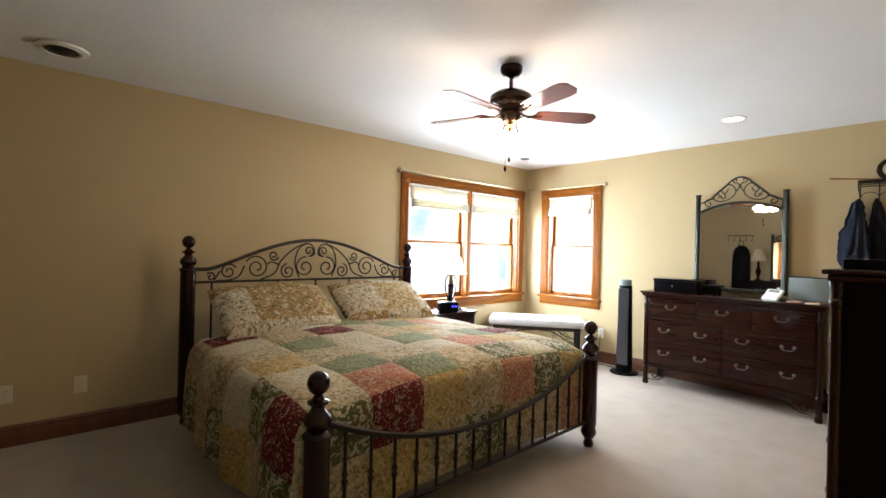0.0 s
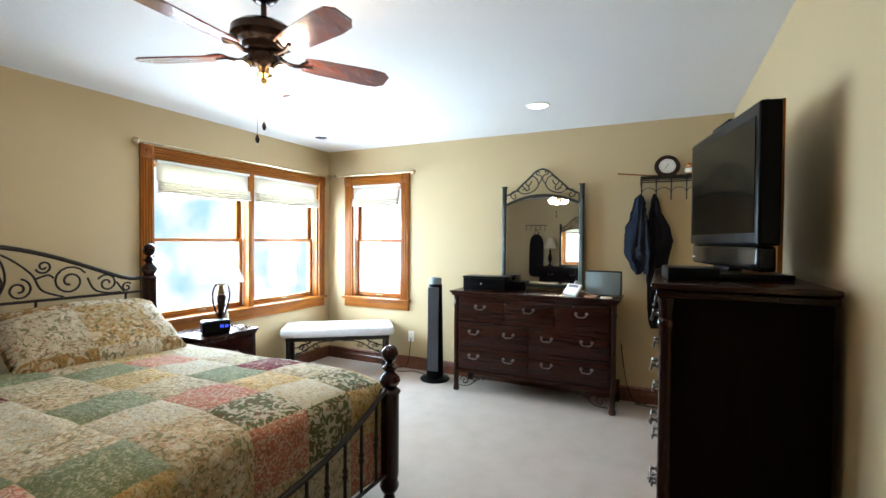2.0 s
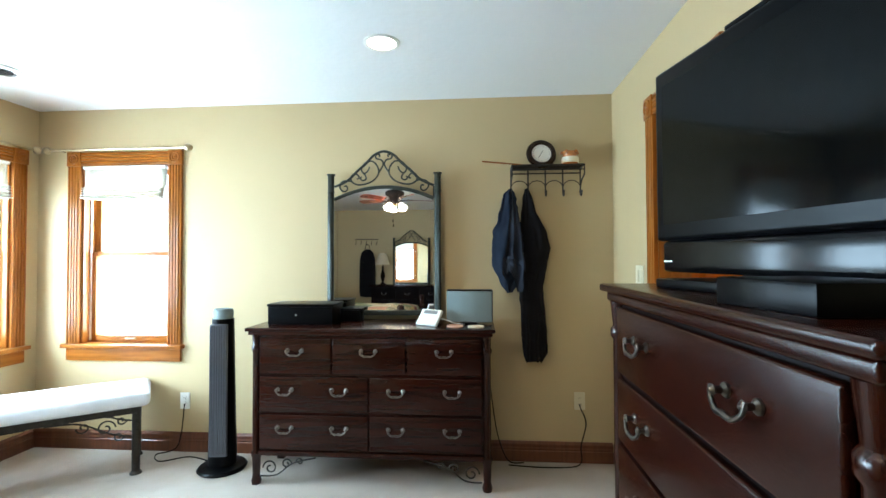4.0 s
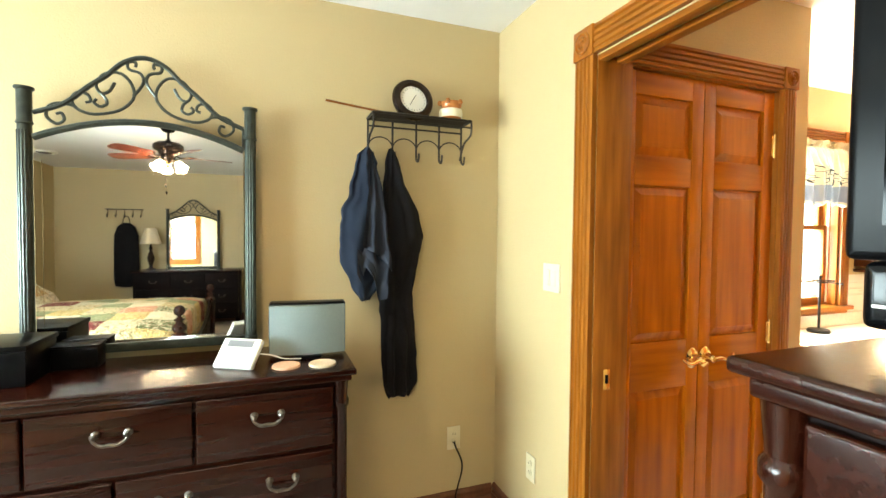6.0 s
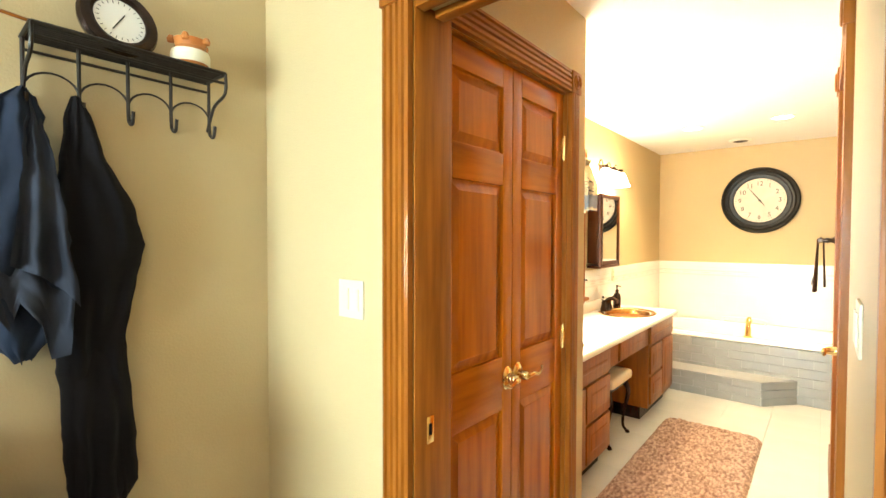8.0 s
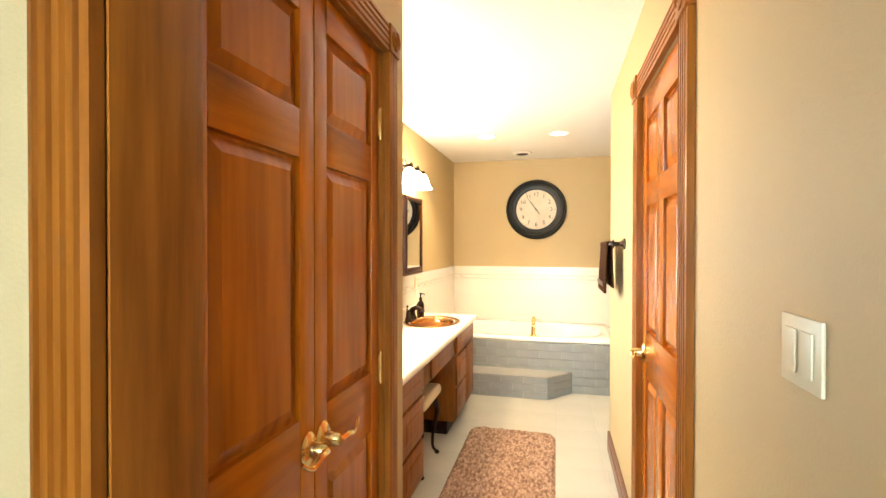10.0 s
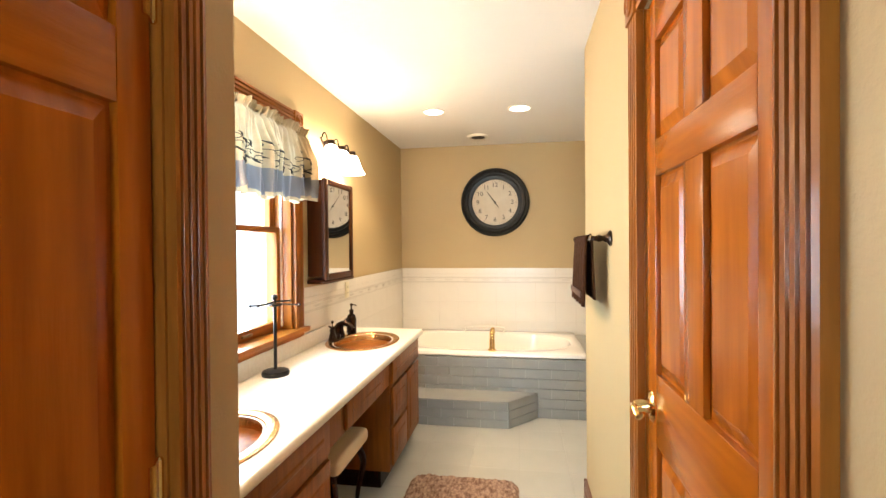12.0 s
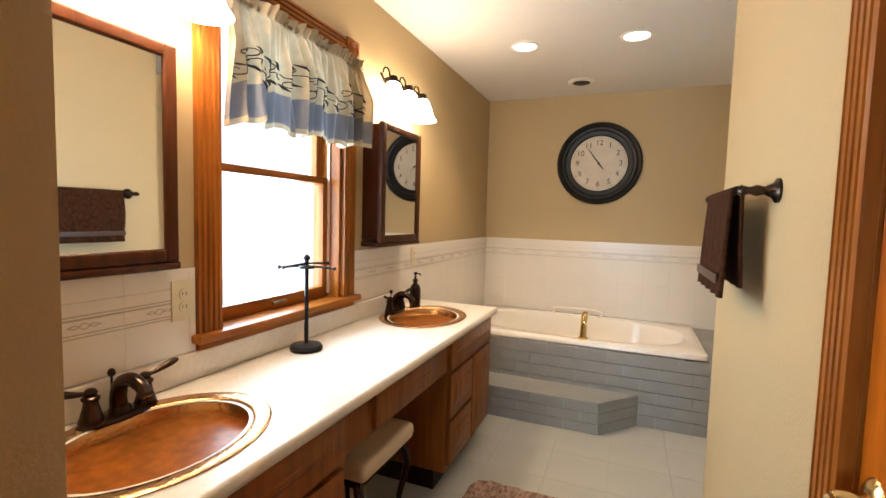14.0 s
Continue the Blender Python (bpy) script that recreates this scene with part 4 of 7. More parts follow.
def mirror(name, w, z0, label, copy=None):
    """A tall framed mirror with fluted columns and a scrolled crown; local y is its width, it faces local -x."""
    root = thing(name, (0, 0, 0), label, "mirror")
    h = 0.95
    for s in (-1, 1):
        bm = bmesh.new()
        lathe(bm, [(0.026, 0.0), (0.026, 0.03), (0.021, 0.035), (0.021, h - 0.13), (0.026, h - 0.125), (0.022, h - 0.115), (0.022, h - 0.012), (0.029, h - 0.008), (0.029, h)], 16)
        col = part("column", bm, IRON_GREEN, root, at=(0, s * (w / 2 - 0.025), 0))
        for k in range(5):
            a = radians(180 - 50 + 25 * k)
            part("flute", swept([(0.021 * math.cos(a), 0.021 * math.sin(a), 0.05), (0.021 * math.cos(a), 0.021 * math.sin(a), h - 0.15)], 0.0032, 5), IRON_GREEN, col)
    inner = w / 2 - 0.05

    def top(u):
        return 0.765 + 0.08 * (1 - (u / inner) ** 2)
    bm = bmesh.new()
    box(bm, (-0.012, -inner, 0.0), (0.012, inner, 0.035), 0.004)
    part("bottom_rail", bm, IRON_GREEN, root)
    part("arch_rail", swept([(0, u / 10 * inner, top(u / 10 * inner) + 0.012) for u in range(-10, 11)], 0.014, 8), IRON_GREEN, root)
    bm = bmesh.new()
    for x in (-0.004, 0.004):
        vs = [bm.verts.new((x, -inner, 0.03)), bm.verts.new((x, inner, 0.03))] + [bm.verts.new((x, u / 10 * inner, top(u / 10 * inner))) for u in range(10, -11, -1)]
        bm.faces.new(vs)
    bm.verts.ensure_lookup_table()
    n = len(bm.verts) // 2
    for i in range(n):
        bm.faces.new((bm.verts[i], bm.verts[(i + 1) % n], bm.verts[n + (i + 1) % n], bm.verts[n + i]))
    part("mirror_glass", bm, MIRROR, root, "mirror glass", smooth=10)
    part("bevel_strip", swept([(-0.006, -inner + 0.022, 0.055), (-0.006, -inner + 0.022, 0.70)], 0.0012, 4), MIRROR, root)
    part("bevel_strip", swept([(-0.006, inner - 0.022, 0.055), (-0.006, inner - 0.022, 0.70)], 0.0012, 4), MIRROR, root)
    crown = smooth_line([(0, -inner, 0.865), (0, -inner * 0.74, 0.905), (0, -inner * 0.52, 0.975), (0, -inner * 0.36, 1.02), (0, -inner * 0.2, 1.075), (0, 0, 1.10), (0, inner * 0.2, 1.075), (0, inner * 0.36, 1.02), (0, inner * 0.52, 0.975), (0, inner * 0.74, 0.905), (0, inner, 0.865)], 5)
    part("crown_rail", swept(crown, 0.009, 7), IRON_GREEN, root)
    part("crown_rail", swept([(0, -inner, 0.865), (0, -inner, 0.78)], 0.006, 6), IRON_GREEN, root)
    for s in (-1, 1):
        for pts in (((0.096, 0.997), (0.113, 0.964), (0.139, 0.954), (0.153, 0.985), (0.126, 1.026), (0.076, 1.033), (0.042, 0.995), (0.038, 0.945), (0.083, 0.897), (0.159, 0.876), (0.210, 0.890), (0.227, 0.922), (0.210, 0.948), (0.180, 0.945), (0.170, 0.922), (0.185, 0.916)),
                    ((0.139, 0.954), (0.125, 0.938), (0.122, 0.916), (0.142, 0.905), (0.160, 0.918), (0.152, 0.932)),
                    ((0.222, 0.900), (0.262, 0.905), (0.294, 0.890), (0.300, 0.854), (0.272, 0.832), (0.250, 0.846), (0.256, 0.870), (0.272, 0.866)),
                    ((0.038, 0.954), (0.006, 1.005), (0.014, 1.040), (0.050, 1.052), (0.054, 1.076), (0.030, 1.080), (0.030, 1.062))):
            part("scroll", swept(smooth_line([(0, s * u, z) for u, z in pts], 5), 0.0056, 6), IRON_GREEN, root)
    return root


mir = mirror("mirror", 0.775, 0.965, "tall mirror with fluted pewter columns and scrolled crown, on the dresser")
mir.matrix_basis = pose(6.435, 1.52, 0.965, 0, 0.3, 0)

tallboy = thing("tall_chest", (0, 0, 0), "tall dark cherry chest of drawers under the television", "chest of drawers")
CX0, CX1, CY1, CH = 3.90, 4.83, 0.50, 1.262
part("body", boxed((CX0 + 0.02, 0.03, 0.12), (CX1 - 0.02, CY1 - 0.02, CH - 0.045), 0.004), CHERRY_SHADED, tallboy)
part("top", boxed((CX0 - 0.02, 0.02, CH - 0.022), (CX1 + 0.02, CY1 + 0.025, CH), 0.009, 3), DARKWOOD, tallboy)
part("top_moulding", boxed((CX0, 0.02, CH - 0.05), (CX1, CY1 + 0.008, CH - 0.0225), 0.008, 3), DARKWOOD, tallboy)
for x in (CX0 + 0.03, CX1 - 0.03):
    part("corner_post", lathed([(0.028, 0.0), (0.030, 0.03), (0.022, 0.06), (0.024, 0.16), (0.030, 0.17), (0.030, 0.19), (0.023, 0.2), (0.023, CH - 0.16), (0.030, CH - 0.15), (0.030, CH - 0.13), (0.023, CH - 0.12), (0.030, CH - 0.05)], 18), DARKPOST, tallboy, at=(x, CY1 - 0.025, 0))
    part("back_leg", boxed((x - 0.025, 0.03, 0), (x + 0.025, 0.08, 0.12), 0.004), DARKPOST, tallboy)
for k, (z0, z1) in enumerate(((0.15, 0.36), (0.375, 0.585), (0.60, 0.81), (0.825, 1.0), (1.015, 1.2))):
    dr = part("drawer", boxed((CX0 + 0.06, CY1 - 0.022, z0), (CX1 - 0.06, CY1 - 0.002, z1), 0.007, 3), DARKWOOD, tallboy)
    for x in (CX0 + 0.25, CX1 - 0.25):
        p = bail_pull(dr, (0, 0, 0), m=pose(x, CY1 - 0.002, (z0 + z1) / 2 + 0.02, 0, 0, -90))

# television, set slightly askew on the chest
tv = thing("television", (4.43, 0.255, CH), "black flat television with glossy bezel, standing on the tall chest", "television", rz=12)
part("bezel", boxed((-0.395, -0.035, 0.125), (0.39, 0.035, 0.612), 0.012, 3), BLACK, tv)
part("screen", boxed((-0.365, 0.0355, 0.17), (0.352, 0.0375, 0.565)), SCREEN, tv)
part("sound_strip", boxed((-0.38, -0.03, 0.036), (0.372, 0.03, 0.1245), 0.015, 3), GLOSSBLACK, tv)
part("stand_neck", boxed((-0.09, -0.03, 0.012), (0.09, 0.02, 0.05), 0.004), BLACK, tv)
part("stand_base", boxed((-0.30, -0.12, 0.0), (0.25, 0.13, 0.024), 0.006, 2), BLACK, tv)
part("power_light", boxed((0.325, 0.0305, 0.065), (0.36, 0.032, 0.069)), WHITE, tv)
receiver = tagged(part("media_box", boxed((-0.10, -0.09, 0.0), (0.10, 0.075, 0.045), 0.006, 2), BLACK, at=(4.135, 0.41, CH), rz=6), "flat black media box on the tall chest", "media player")
sensor = thing("sensor_bar", (4.46, 0.262, CH + 0.618), "small black sensor bar on top of the television", "sensor bar", rz=12)
part("body", boxed((-0.10, -0.015, 0.0), (0.10, 0.02, 0.012), 0.004, 2), BLACK, sensor)
part("foot", boxed((-0.02, -0.02, -0.006), (0.02, 0.015, 0.0)), BLACK, sensor)

# bench in the corner
bench = thing("bench", (6.0, 3.53, 0), "iron-legged bench with white padded seat, standing across the corner", "bench", rz=-53)
part("seat", boxed((-0.56, -0.22, 0.42), (0.56, 0.22, 0.515), 0.045, 5), FABRIC, bench)
part("seat_frame", boxed((-0.51, -0.185, 0.38), (0.51, 0.185, 0.4199), 0.004), IRON, bench)
for x in (-0.485, 0.485):
    for y in (-0.165, 0.165):
        part("leg", lathed([(0.034, 0.0), (0.034, 0.008), (0.023, 0.022), (0.023, 0.385)], 4 * 4), IRON, bench, at=(x, y, 0))
for y in (-0.165, 0.165):
    for s in (-1, 1):
        for cx, cz, r, a0, t, f in ((0.33, 0.31, 0.05, 0, 1.3, 1), (0.22, 0.335, 0.035, 180, 1.2, 1), (0.395, 0.25, 0.03, 0, 1.2, -1)):
            part("scroll", swept([(s * u, y, z) for u, z in scroll(cx, cz, r, a0, t, f)], 0.005, 6), IRON, bench)
        part("scroll", swept(smooth_line([(s * 0.485, y, 0.23), (s * 0.36, y, 0.27), (s * 0.2, y, 0.36), (s * 0.04, y, 0.375)], 6), 0.006, 6), IRON, bench)

RODBRASS = material("rod_brass", (0.52, 0.42, 0.26), 0.3, 1.0, (0.36, 0.29, 0.18), 30)
TOWERGREY = material("tower_grey", (0.085, 0.09, 0.11), 0.28)

# tower fan
tower = thing("tower_fan", (6.27, 2.54, 0), "slim black tower fan on the carpet beside the dresser", "tower fan", rz=8)
part("base", lathed([(0.145, 0.0), (0.15, 0.01), (0.14, 0.022), (0.06, 0.034), (0.045, 0.045)], 32), BLACK, tower)
bm = bmesh.new()
for z0, z1, w0, w1 in ((0.035, 0.96, 0.088, 0.068),):
    ring0 = [(w0 * 0.9 * math.cos(radians(a)), w0 * math.sin(radians(a)), z0) for a in range(0, 360, 20)]
    ring1 = [(w1 * 0.9 * math.cos(radians(a)), w1 * math.sin(radians(a)), z1) for a in range(0, 360, 20)]
    a = [bm.verts.new(p) for p in ring0]
    b = [bm.verts.new(p) for p in ring1]
    for i in range(18):
        bm.faces.new((a[i], a[(i + 1) % 18], b[(i + 1) % 18], b[i]))
    bm.faces.new(a), bm.faces.new(b)
part("housing", bm, BLACK, tower)
part("top_cap", lathed([(0.060, 0.96), (0.062, 1.005), (0.056, 1.022), (0.03, 1.026)], 24, sx=0.9), GREYCLOTH, tower)
part("grille_panel", boxed((-0.080, -0.055, 0.10), (-0.056, 0.055, 0.93), 0.01, 2), TOWERGREY, tower)
for k in range(7):
    y = -0.045 + 0.015 * k
    part("slat", boxed((-0.087, y - 0.002, 0.12), (-0.0805, y + 0.0015, 0.92)), TOWERGREY, tower)

# night table with lamp, clock radio, bottle and remote
table = thing("nightstand", (0, 0, 0), "small dark cherry bedside table between the bed and window", "bedside table")
NX0, NX1, NY0, NY1, NH = 4.40, 4.93, 3.50, 3.93, 0.665
part("body", boxed((NX0 + 0.02, NY0 + 0.02, 0.14), (NX1 - 0.02, NY1 - 0.01, NH - 0.045), 0.004), DARKWOOD, table)
part("top", boxed((NX0, NY0, NH - 0.022), (NX1, NY1, NH), 0.008, 3), DARKWOOD, table)
part("top_moulding", boxed((NX0 + 0.01, NY0 + 0.01, NH - 0.045), (NX1 - 0.01, NY1, NH - 0.0225), 0.006, 2), DARKWOOD, table)
for x in (NX0 + 0.035, NX1 - 0.035):
    for y in (NY0 + 0.035, NY1 - 0.03):
        part("leg", lathed([(0.018, 0.0), (0.024, 0.03), (0.018, 0.06), (0.024, 0.14), (0.024, NH - 0.045)], 14), DARKPOST, table, at=(x, y, 0))
for z0, z1 in ((0.17, 0.38), (0.39, 0.60)):
    dr = part("drawer", boxed((NX0 + 0.06, NY0 + 0.002, z0), (NX1 - 0.06, NY0 + 0.022, z1), 0.006, 2), DARKWOOD, table)
    bail_pull(dr, (0, 0, 0), m=pose((NX0 + NX1) / 2, NY0 + 0.002, (z0 + z1) / 2 + 0.015, 0, 0, 90))

lamp = thing("table_lamp", (4.76, 3.74, NH), "small urn-shaped bronze table lamp with white shade on the bedside table", "table lamp")
part("base", lathed([(0.055, 0.0), (0.055, 0.008), (0.03, 0.018), (0.012, 0.03), (0.010, 0.05)], 20), BRONZE, lamp)
part("urn", lathed([(0.010, 0.05), (0.014, 0.07), (0.019, 0.12), (0.026, 0.17), (0.029, 0.20), (0.022, 0.212)], 22), BRONZE, lamp)
part("collar", lathed([(0.022, 0.212), (0.026, 0.225), (0.018, 0.25), (0.016, 0.268), (0.034, 0.272), (0.034, 0.28), (0.008, 0.288)], 22), ANTIQUE, lamp)
for s in (-1, 1):
    part("handle", swept(smooth_line([(s * 0.03, 0, 0.277), (s * 0.052, 0, 0.255), (s * 0.062, 0, 0.205), (s * 0.045, 0, 0.13), (s * 0.015, 0, 0.07)], 5), 0.006, 8), BRONZE, lamp)
part("shade_ring", lathed([(0.10, 0.287), (0.11, 0.29), (0.10, 0.294)], 24), ANTIQUE, lamp)
part("socket", lathed([(0.012, 0.285), (0.014, 0.32), (0.008, 0.33)], 12), ANTIQUE, lamp)

shade = part("shade", lathed([(0.135, 0.292), (0.105, 0.37), (0.062, 0.455), (0.060, 0.455), (0.103, 0.37), (0.133, 0.292)], 32, caps=False), LAMPSHADE, lamp, "thin white cloth shade")
part("harp", swept(smooth_line([(0.0, 0, 0.33), (0.035, 0, 0.36), (0.038, 0, 0.42), (0.0, 0, 0.46)], 5), 0.0018, 5), ANTIQUE, lamp)
part("harp", swept(smooth_line([(0.0, 0, 0.33), (-0.035, 0, 0.36), (-0.038, 0, 0.42), (0.0, 0, 0.46)], 5), 0.0018, 5), ANTIQUE, lamp)
part("shade_finial", lathed([(0.003, 0.455), (0.008, 0.463), (0.003, 0.475)], 10), ANTIQUE, lamp)
lamp.scale = (1.3, 1.3, 1.3)

radio = thing("clock_radio", (4.60, 3.60, NH), "black clock radio with blue digits on the bedside table", "clock radio", rz=-25)
part("body", boxed((-0.10, -0.06, 0.0), (0.10, 0.06, 0.105), 0.02, 3), BLACK, radio)
part("display", boxed((0.01, -0.0615, 0.045), (0.085, -0.0602, 0.078)), SCREEN, radio)
for k, x in enumerate((0.022, 0.036, 0.056, 0.070)):
    part("digit", boxed((x, -0.0625, 0.052), (x + 0.008, -0.0617, 0.070)), LED, radio)
bottle = thing("lotion_bottle", (4.84, 3.80, NH), "yellow lotion bottle on the bedside table behind the radio", "bottle")
part("bottle_body", lathed([(0.030, 0.0), (0.032, 0.01), (0.032, 0.10), (0.022, 0.125), (0.012, 0.135)], 18), WAX, bottle)
part("cap", lathed([(0.013, 0.135), (0.013, 0.155), (0.005, 0.16)], 12), WHITE, bottle)
remote = thing("remote_control", (4.84, 3.60, NH), "white remote control lying on the bedside table", "remote control", rz=-35)
part("body", boxed((-0.022, -0.07, 0.0), (0.022, 0.07, 0.018), 0.007, 3), WHITE, remote)
part("keypad", boxed((-0.013, -0.05, 0.0182), (0.013, 0.045, 0.0195)), GREYPLASTIC, remote)

# ---- on the dresser and the walls of the bedroom ----
BRASS_OLD = ANTIQUE
DT = 0.935
case = thing("jewelry_box", (6.27, 1.985, DT), "long black box with lid on the dresser", "box")
part("body", boxed((-0.10, -0.20, 0.0), (0.12, 0.21, 0.11), 0.004), BLACK, case)
part("lid", boxed((-0.105, -0.205, 0.1105), (0.125, 0.215, 0.128), 0.004), BLACK, case)
part("clasp", lathed([(0.006, 0), (0.005, 0.006), (0.001, 0.008)], 10, m=pose(-0.1, 0.03, 0.06, 0, -90, 0)), WHITE, case)
tray = thing("trinket_box", (6.38, 1.72, DT), "low black trinket box before the mirror", "box")
part("body", boxed((-0.045, -0.07, 0), (0.04, 0.07, 0.075), 0.004), BLACK, tray)
part("lid", boxed((-0.048, -0.073, 0.0755), (0.043, 0.073, 0.083), 0.003), BLACK, tray)
speaker = thing("speaker_dock", (6.28, 0.945, DT), "grey-fronted speaker dock on the dresser beside the mirror", "speaker", rz=-4)


def rounded(w, d, h, bulge):
    bm = bmesh.new()
    rows = []
    for z in (0.0, h):
        rows.append([bm.verts.new((-d / 2 - bulge * math.cos(i / 12 * math.pi / 2 * 2 - math.pi / 2), -w / 2 + w * i / 12, z)) for i in range(13)] + [bm.verts.new((d / 2, w / 2, z)), bm.verts.new((d / 2, -w / 2, z))])
    n = len(rows[0])
    for i in range(n):
        bm.faces.new((rows[0][i], rows[0][(i + 1) % n], rows[1][(i + 1) % n], rows[1][i]))
    bm.faces.new(rows[0]), bm.faces.new(rows[1])
    return bm


part("foot", boxed((-0.07, -0.05, 0.0), (0.03, 0.05, 0.012), 0.003), BLACK, speaker)
part("cabinet", boxed((-0.03, -0.143, 0.012), (0.045, 0.143, 0.212), 0.01, 3), BLACK, speaker)
g = part("front_cloth", rounded(0.278, 0.02, 0.185, 0.02), GREYCLOTH, speaker, at=(-0.036, 0, 0.018))
part("name_bar", boxed((-0.068, -0.02, 0.016), (-0.045, 0.02, 0.024), 0.002), GREYPLASTIC, speaker)
thermo = thing("desk_thermostat", (6.20, 1.19, DT), "white tilted weather display with small screen on the dresser", "weather station", rz=-30)
bm = boxed((-0.006, -0.075, -0.06), (0.018, 0.075, 0.055), 0.008, 3)
bmesh.ops.transform(bm, matrix=pose(0, 0, 0.050, 0, 42, 0), verts=bm.verts)
part("case", bm, WHITE, thermo)
bm = boxed((-0.0075, -0.05, 0.018), (-0.0062, 0.05, 0.044))
bmesh.ops.transform(bm, matrix=pose(0, 0, 0.050, 0, 42, 0), verts=bm.verts)
part("display", bm, GREYPLASTIC, thermo)
part("cable", swept(smooth_line([(0.03, -0.05, 0.04), (0.06, -0.09, 0.03), (0.09, -0.13, 0.01), (0.12, -0.18, 0.006)], 5), 0.0025, 6), WHITE, thermo)
for x, y, mt, lb in ((6.135, 1.03, CORK, "round cork coaster lying on the dresser"), (6.12, 0.905, CREAM, "pale round coaster lying on the dresser near its edge")):
    c = thing("coaster", (x, y, DT), lb, "coaster", "coasters on the dresser")
    part("disc", lathed([(0.046, 0), (0.049, 0.0025), (0.048, 0.007)], 32), mt, c, smooth=20)
    part("raised_edge", lathed([(0.0475, 0.0071), (0.0465, 0.0095), (0.043, 0.0095), (0.042, 0.0071)], 32, caps=False), mt, c, smooth=20)

shelf = thing("coat_shelf", (0, 0, 0), "wall shelf of dark wire with a row of coat hooks", "coat rack")
SX0, SX1, SY0, SY1, SZ = 6.36, 6.495, 0.215, 0.67, 1.935
for x in (SX0, SX1):
    part("rail", swept([(x, SY0, SZ), (x, SY1, SZ)], 0.006, 6), IRON, shelf)
    part("lower_rail", swept([(x, SY0, SZ - 0.03), (x, SY1, SZ - 0.03)], 0.004, 6), IRON, shelf)
for y in (SY0, SY1):
    part("end_rail", swept([(SX0, y, SZ), (SX1, y, SZ)], 0.006, 6), IRON, shelf)
    part("bracket", swept(smooth_line([(SX0, y, SZ), (SX0 + 0.005, y, SZ - 0.06), (SX1 - 0.05, y, SZ - 0.09), (SX1, y, SZ - 0.16)], 5), 0.005, 6), IRON, shelf)
for k in range(9):
    x = SX0 + (SX1 - SX0) * (k + 1) / 10
    part("wire", swept([(x, SY0, SZ), (x, SY1, SZ)], 0.0025, 5), IRON, shelf)
hooks = [SY0 + (SY1 - SY0) * k / 4 for k in range(5)]
for k, y in enumerate(hooks):
    part("hook", swept(smooth_line([(SX1 - 0.015, y, SZ), (SX1 - 0.015, y, SZ - 0.15), (SX1 - 0.028, y, SZ - 0.18), (SX1 - 0.048, y, SZ - 0.182), (SX1 - 0.058, y, SZ - 0.15)], 6), 0.005, 7), IRON, shelf)
    if k < 4:
        w = hooks[1] - hooks[0]
        part("arch", swept([(SX1 - 0.015, y + w / 2 - w / 2 * math.cos(a), SZ - 0.13 + 0.05 * math.sin(a)) for a in [i / 10 * math.pi for i in range(11)]], 0.003, 6), IRON, shelf)

dial = thing("wall_thermometer", (6.43, 0.475, SZ - 0.006), "round dark-rimmed dial thermometer leaning on the wall shelf", "thermometer", rz=4)
lean = pose(0, 0, 0.093, 0, -78, 0)
part("rim", lathed([(0.06, -0.02), (0.094, -0.015), (0.098, 0.0), (0.092, 0.014), (0.072, 0.018), (0.064, 0.014), (0.062, 0.006)], 40, m=lean), BRONZE, dial)
part("face", lathed([(0.063, 0.0065), (0.062, 0.0085), (0.001, 0.0086)], 40, m=lean), WHITE, dial)
part("needle", swept([lean @ Vector((0.02, -0.012, 0.010)), lean @ Vector((-0.03, 0.02, 0.010))], 0.0016, 5), INK, dial)
bm = bmesh.new()
for k in range(24):
    a = 2 * math.pi * k / 24
    sweep(bm, [lean @ Vector((0.050 * math.cos(a), 0.050 * math.sin(a), 0.0092)), lean @ Vector((0.057 * math.cos(a), 0.057 * math.sin(a), 0.0092))], 0.001, 4)
part("scale_mark", bm, INK, dial)
jar = thing("candle_jar", (6.43, 0.29, SZ + 0.006), "amber glass candle jar with pale wax on the shelf", "candle jar")
part("jar", lathed([(0.030, 0.0), (0.045, 0.012), (0.048, 0.035), (0.038, 0.055), (0.042, 0.075), (0.038, 0.076), (0.034, 0.056)], 24), AMBER, jar)
part("label", lathed([(0.0485, 0.014), (0.0495, 0.035), (0.046, 0.045)], 24), WAX, jar)
for k in range(5):
    a = radians(72 * k)
    part("knob", lathed([(0.009, -0.006), (0.011, 0.0), (0.006, 0.010)], 8), AMBER, jar, at=(0.046 * math.cos(a), 0.046 * math.sin(a), 0.07))
jar.scale = (1.12, 1.12, 1.2)
stick = tagged(part("wooden_stick", swept([(6.44, 0.86, SZ + 0.048), (6.43, 0.60, SZ + 0.018), (6.42, 0.42, SZ + 0.012)], [0.009, 0.008, 0.006], 8, 0.4), CABWOOD), "thin wooden stick lying across the wall shelf", "stick")


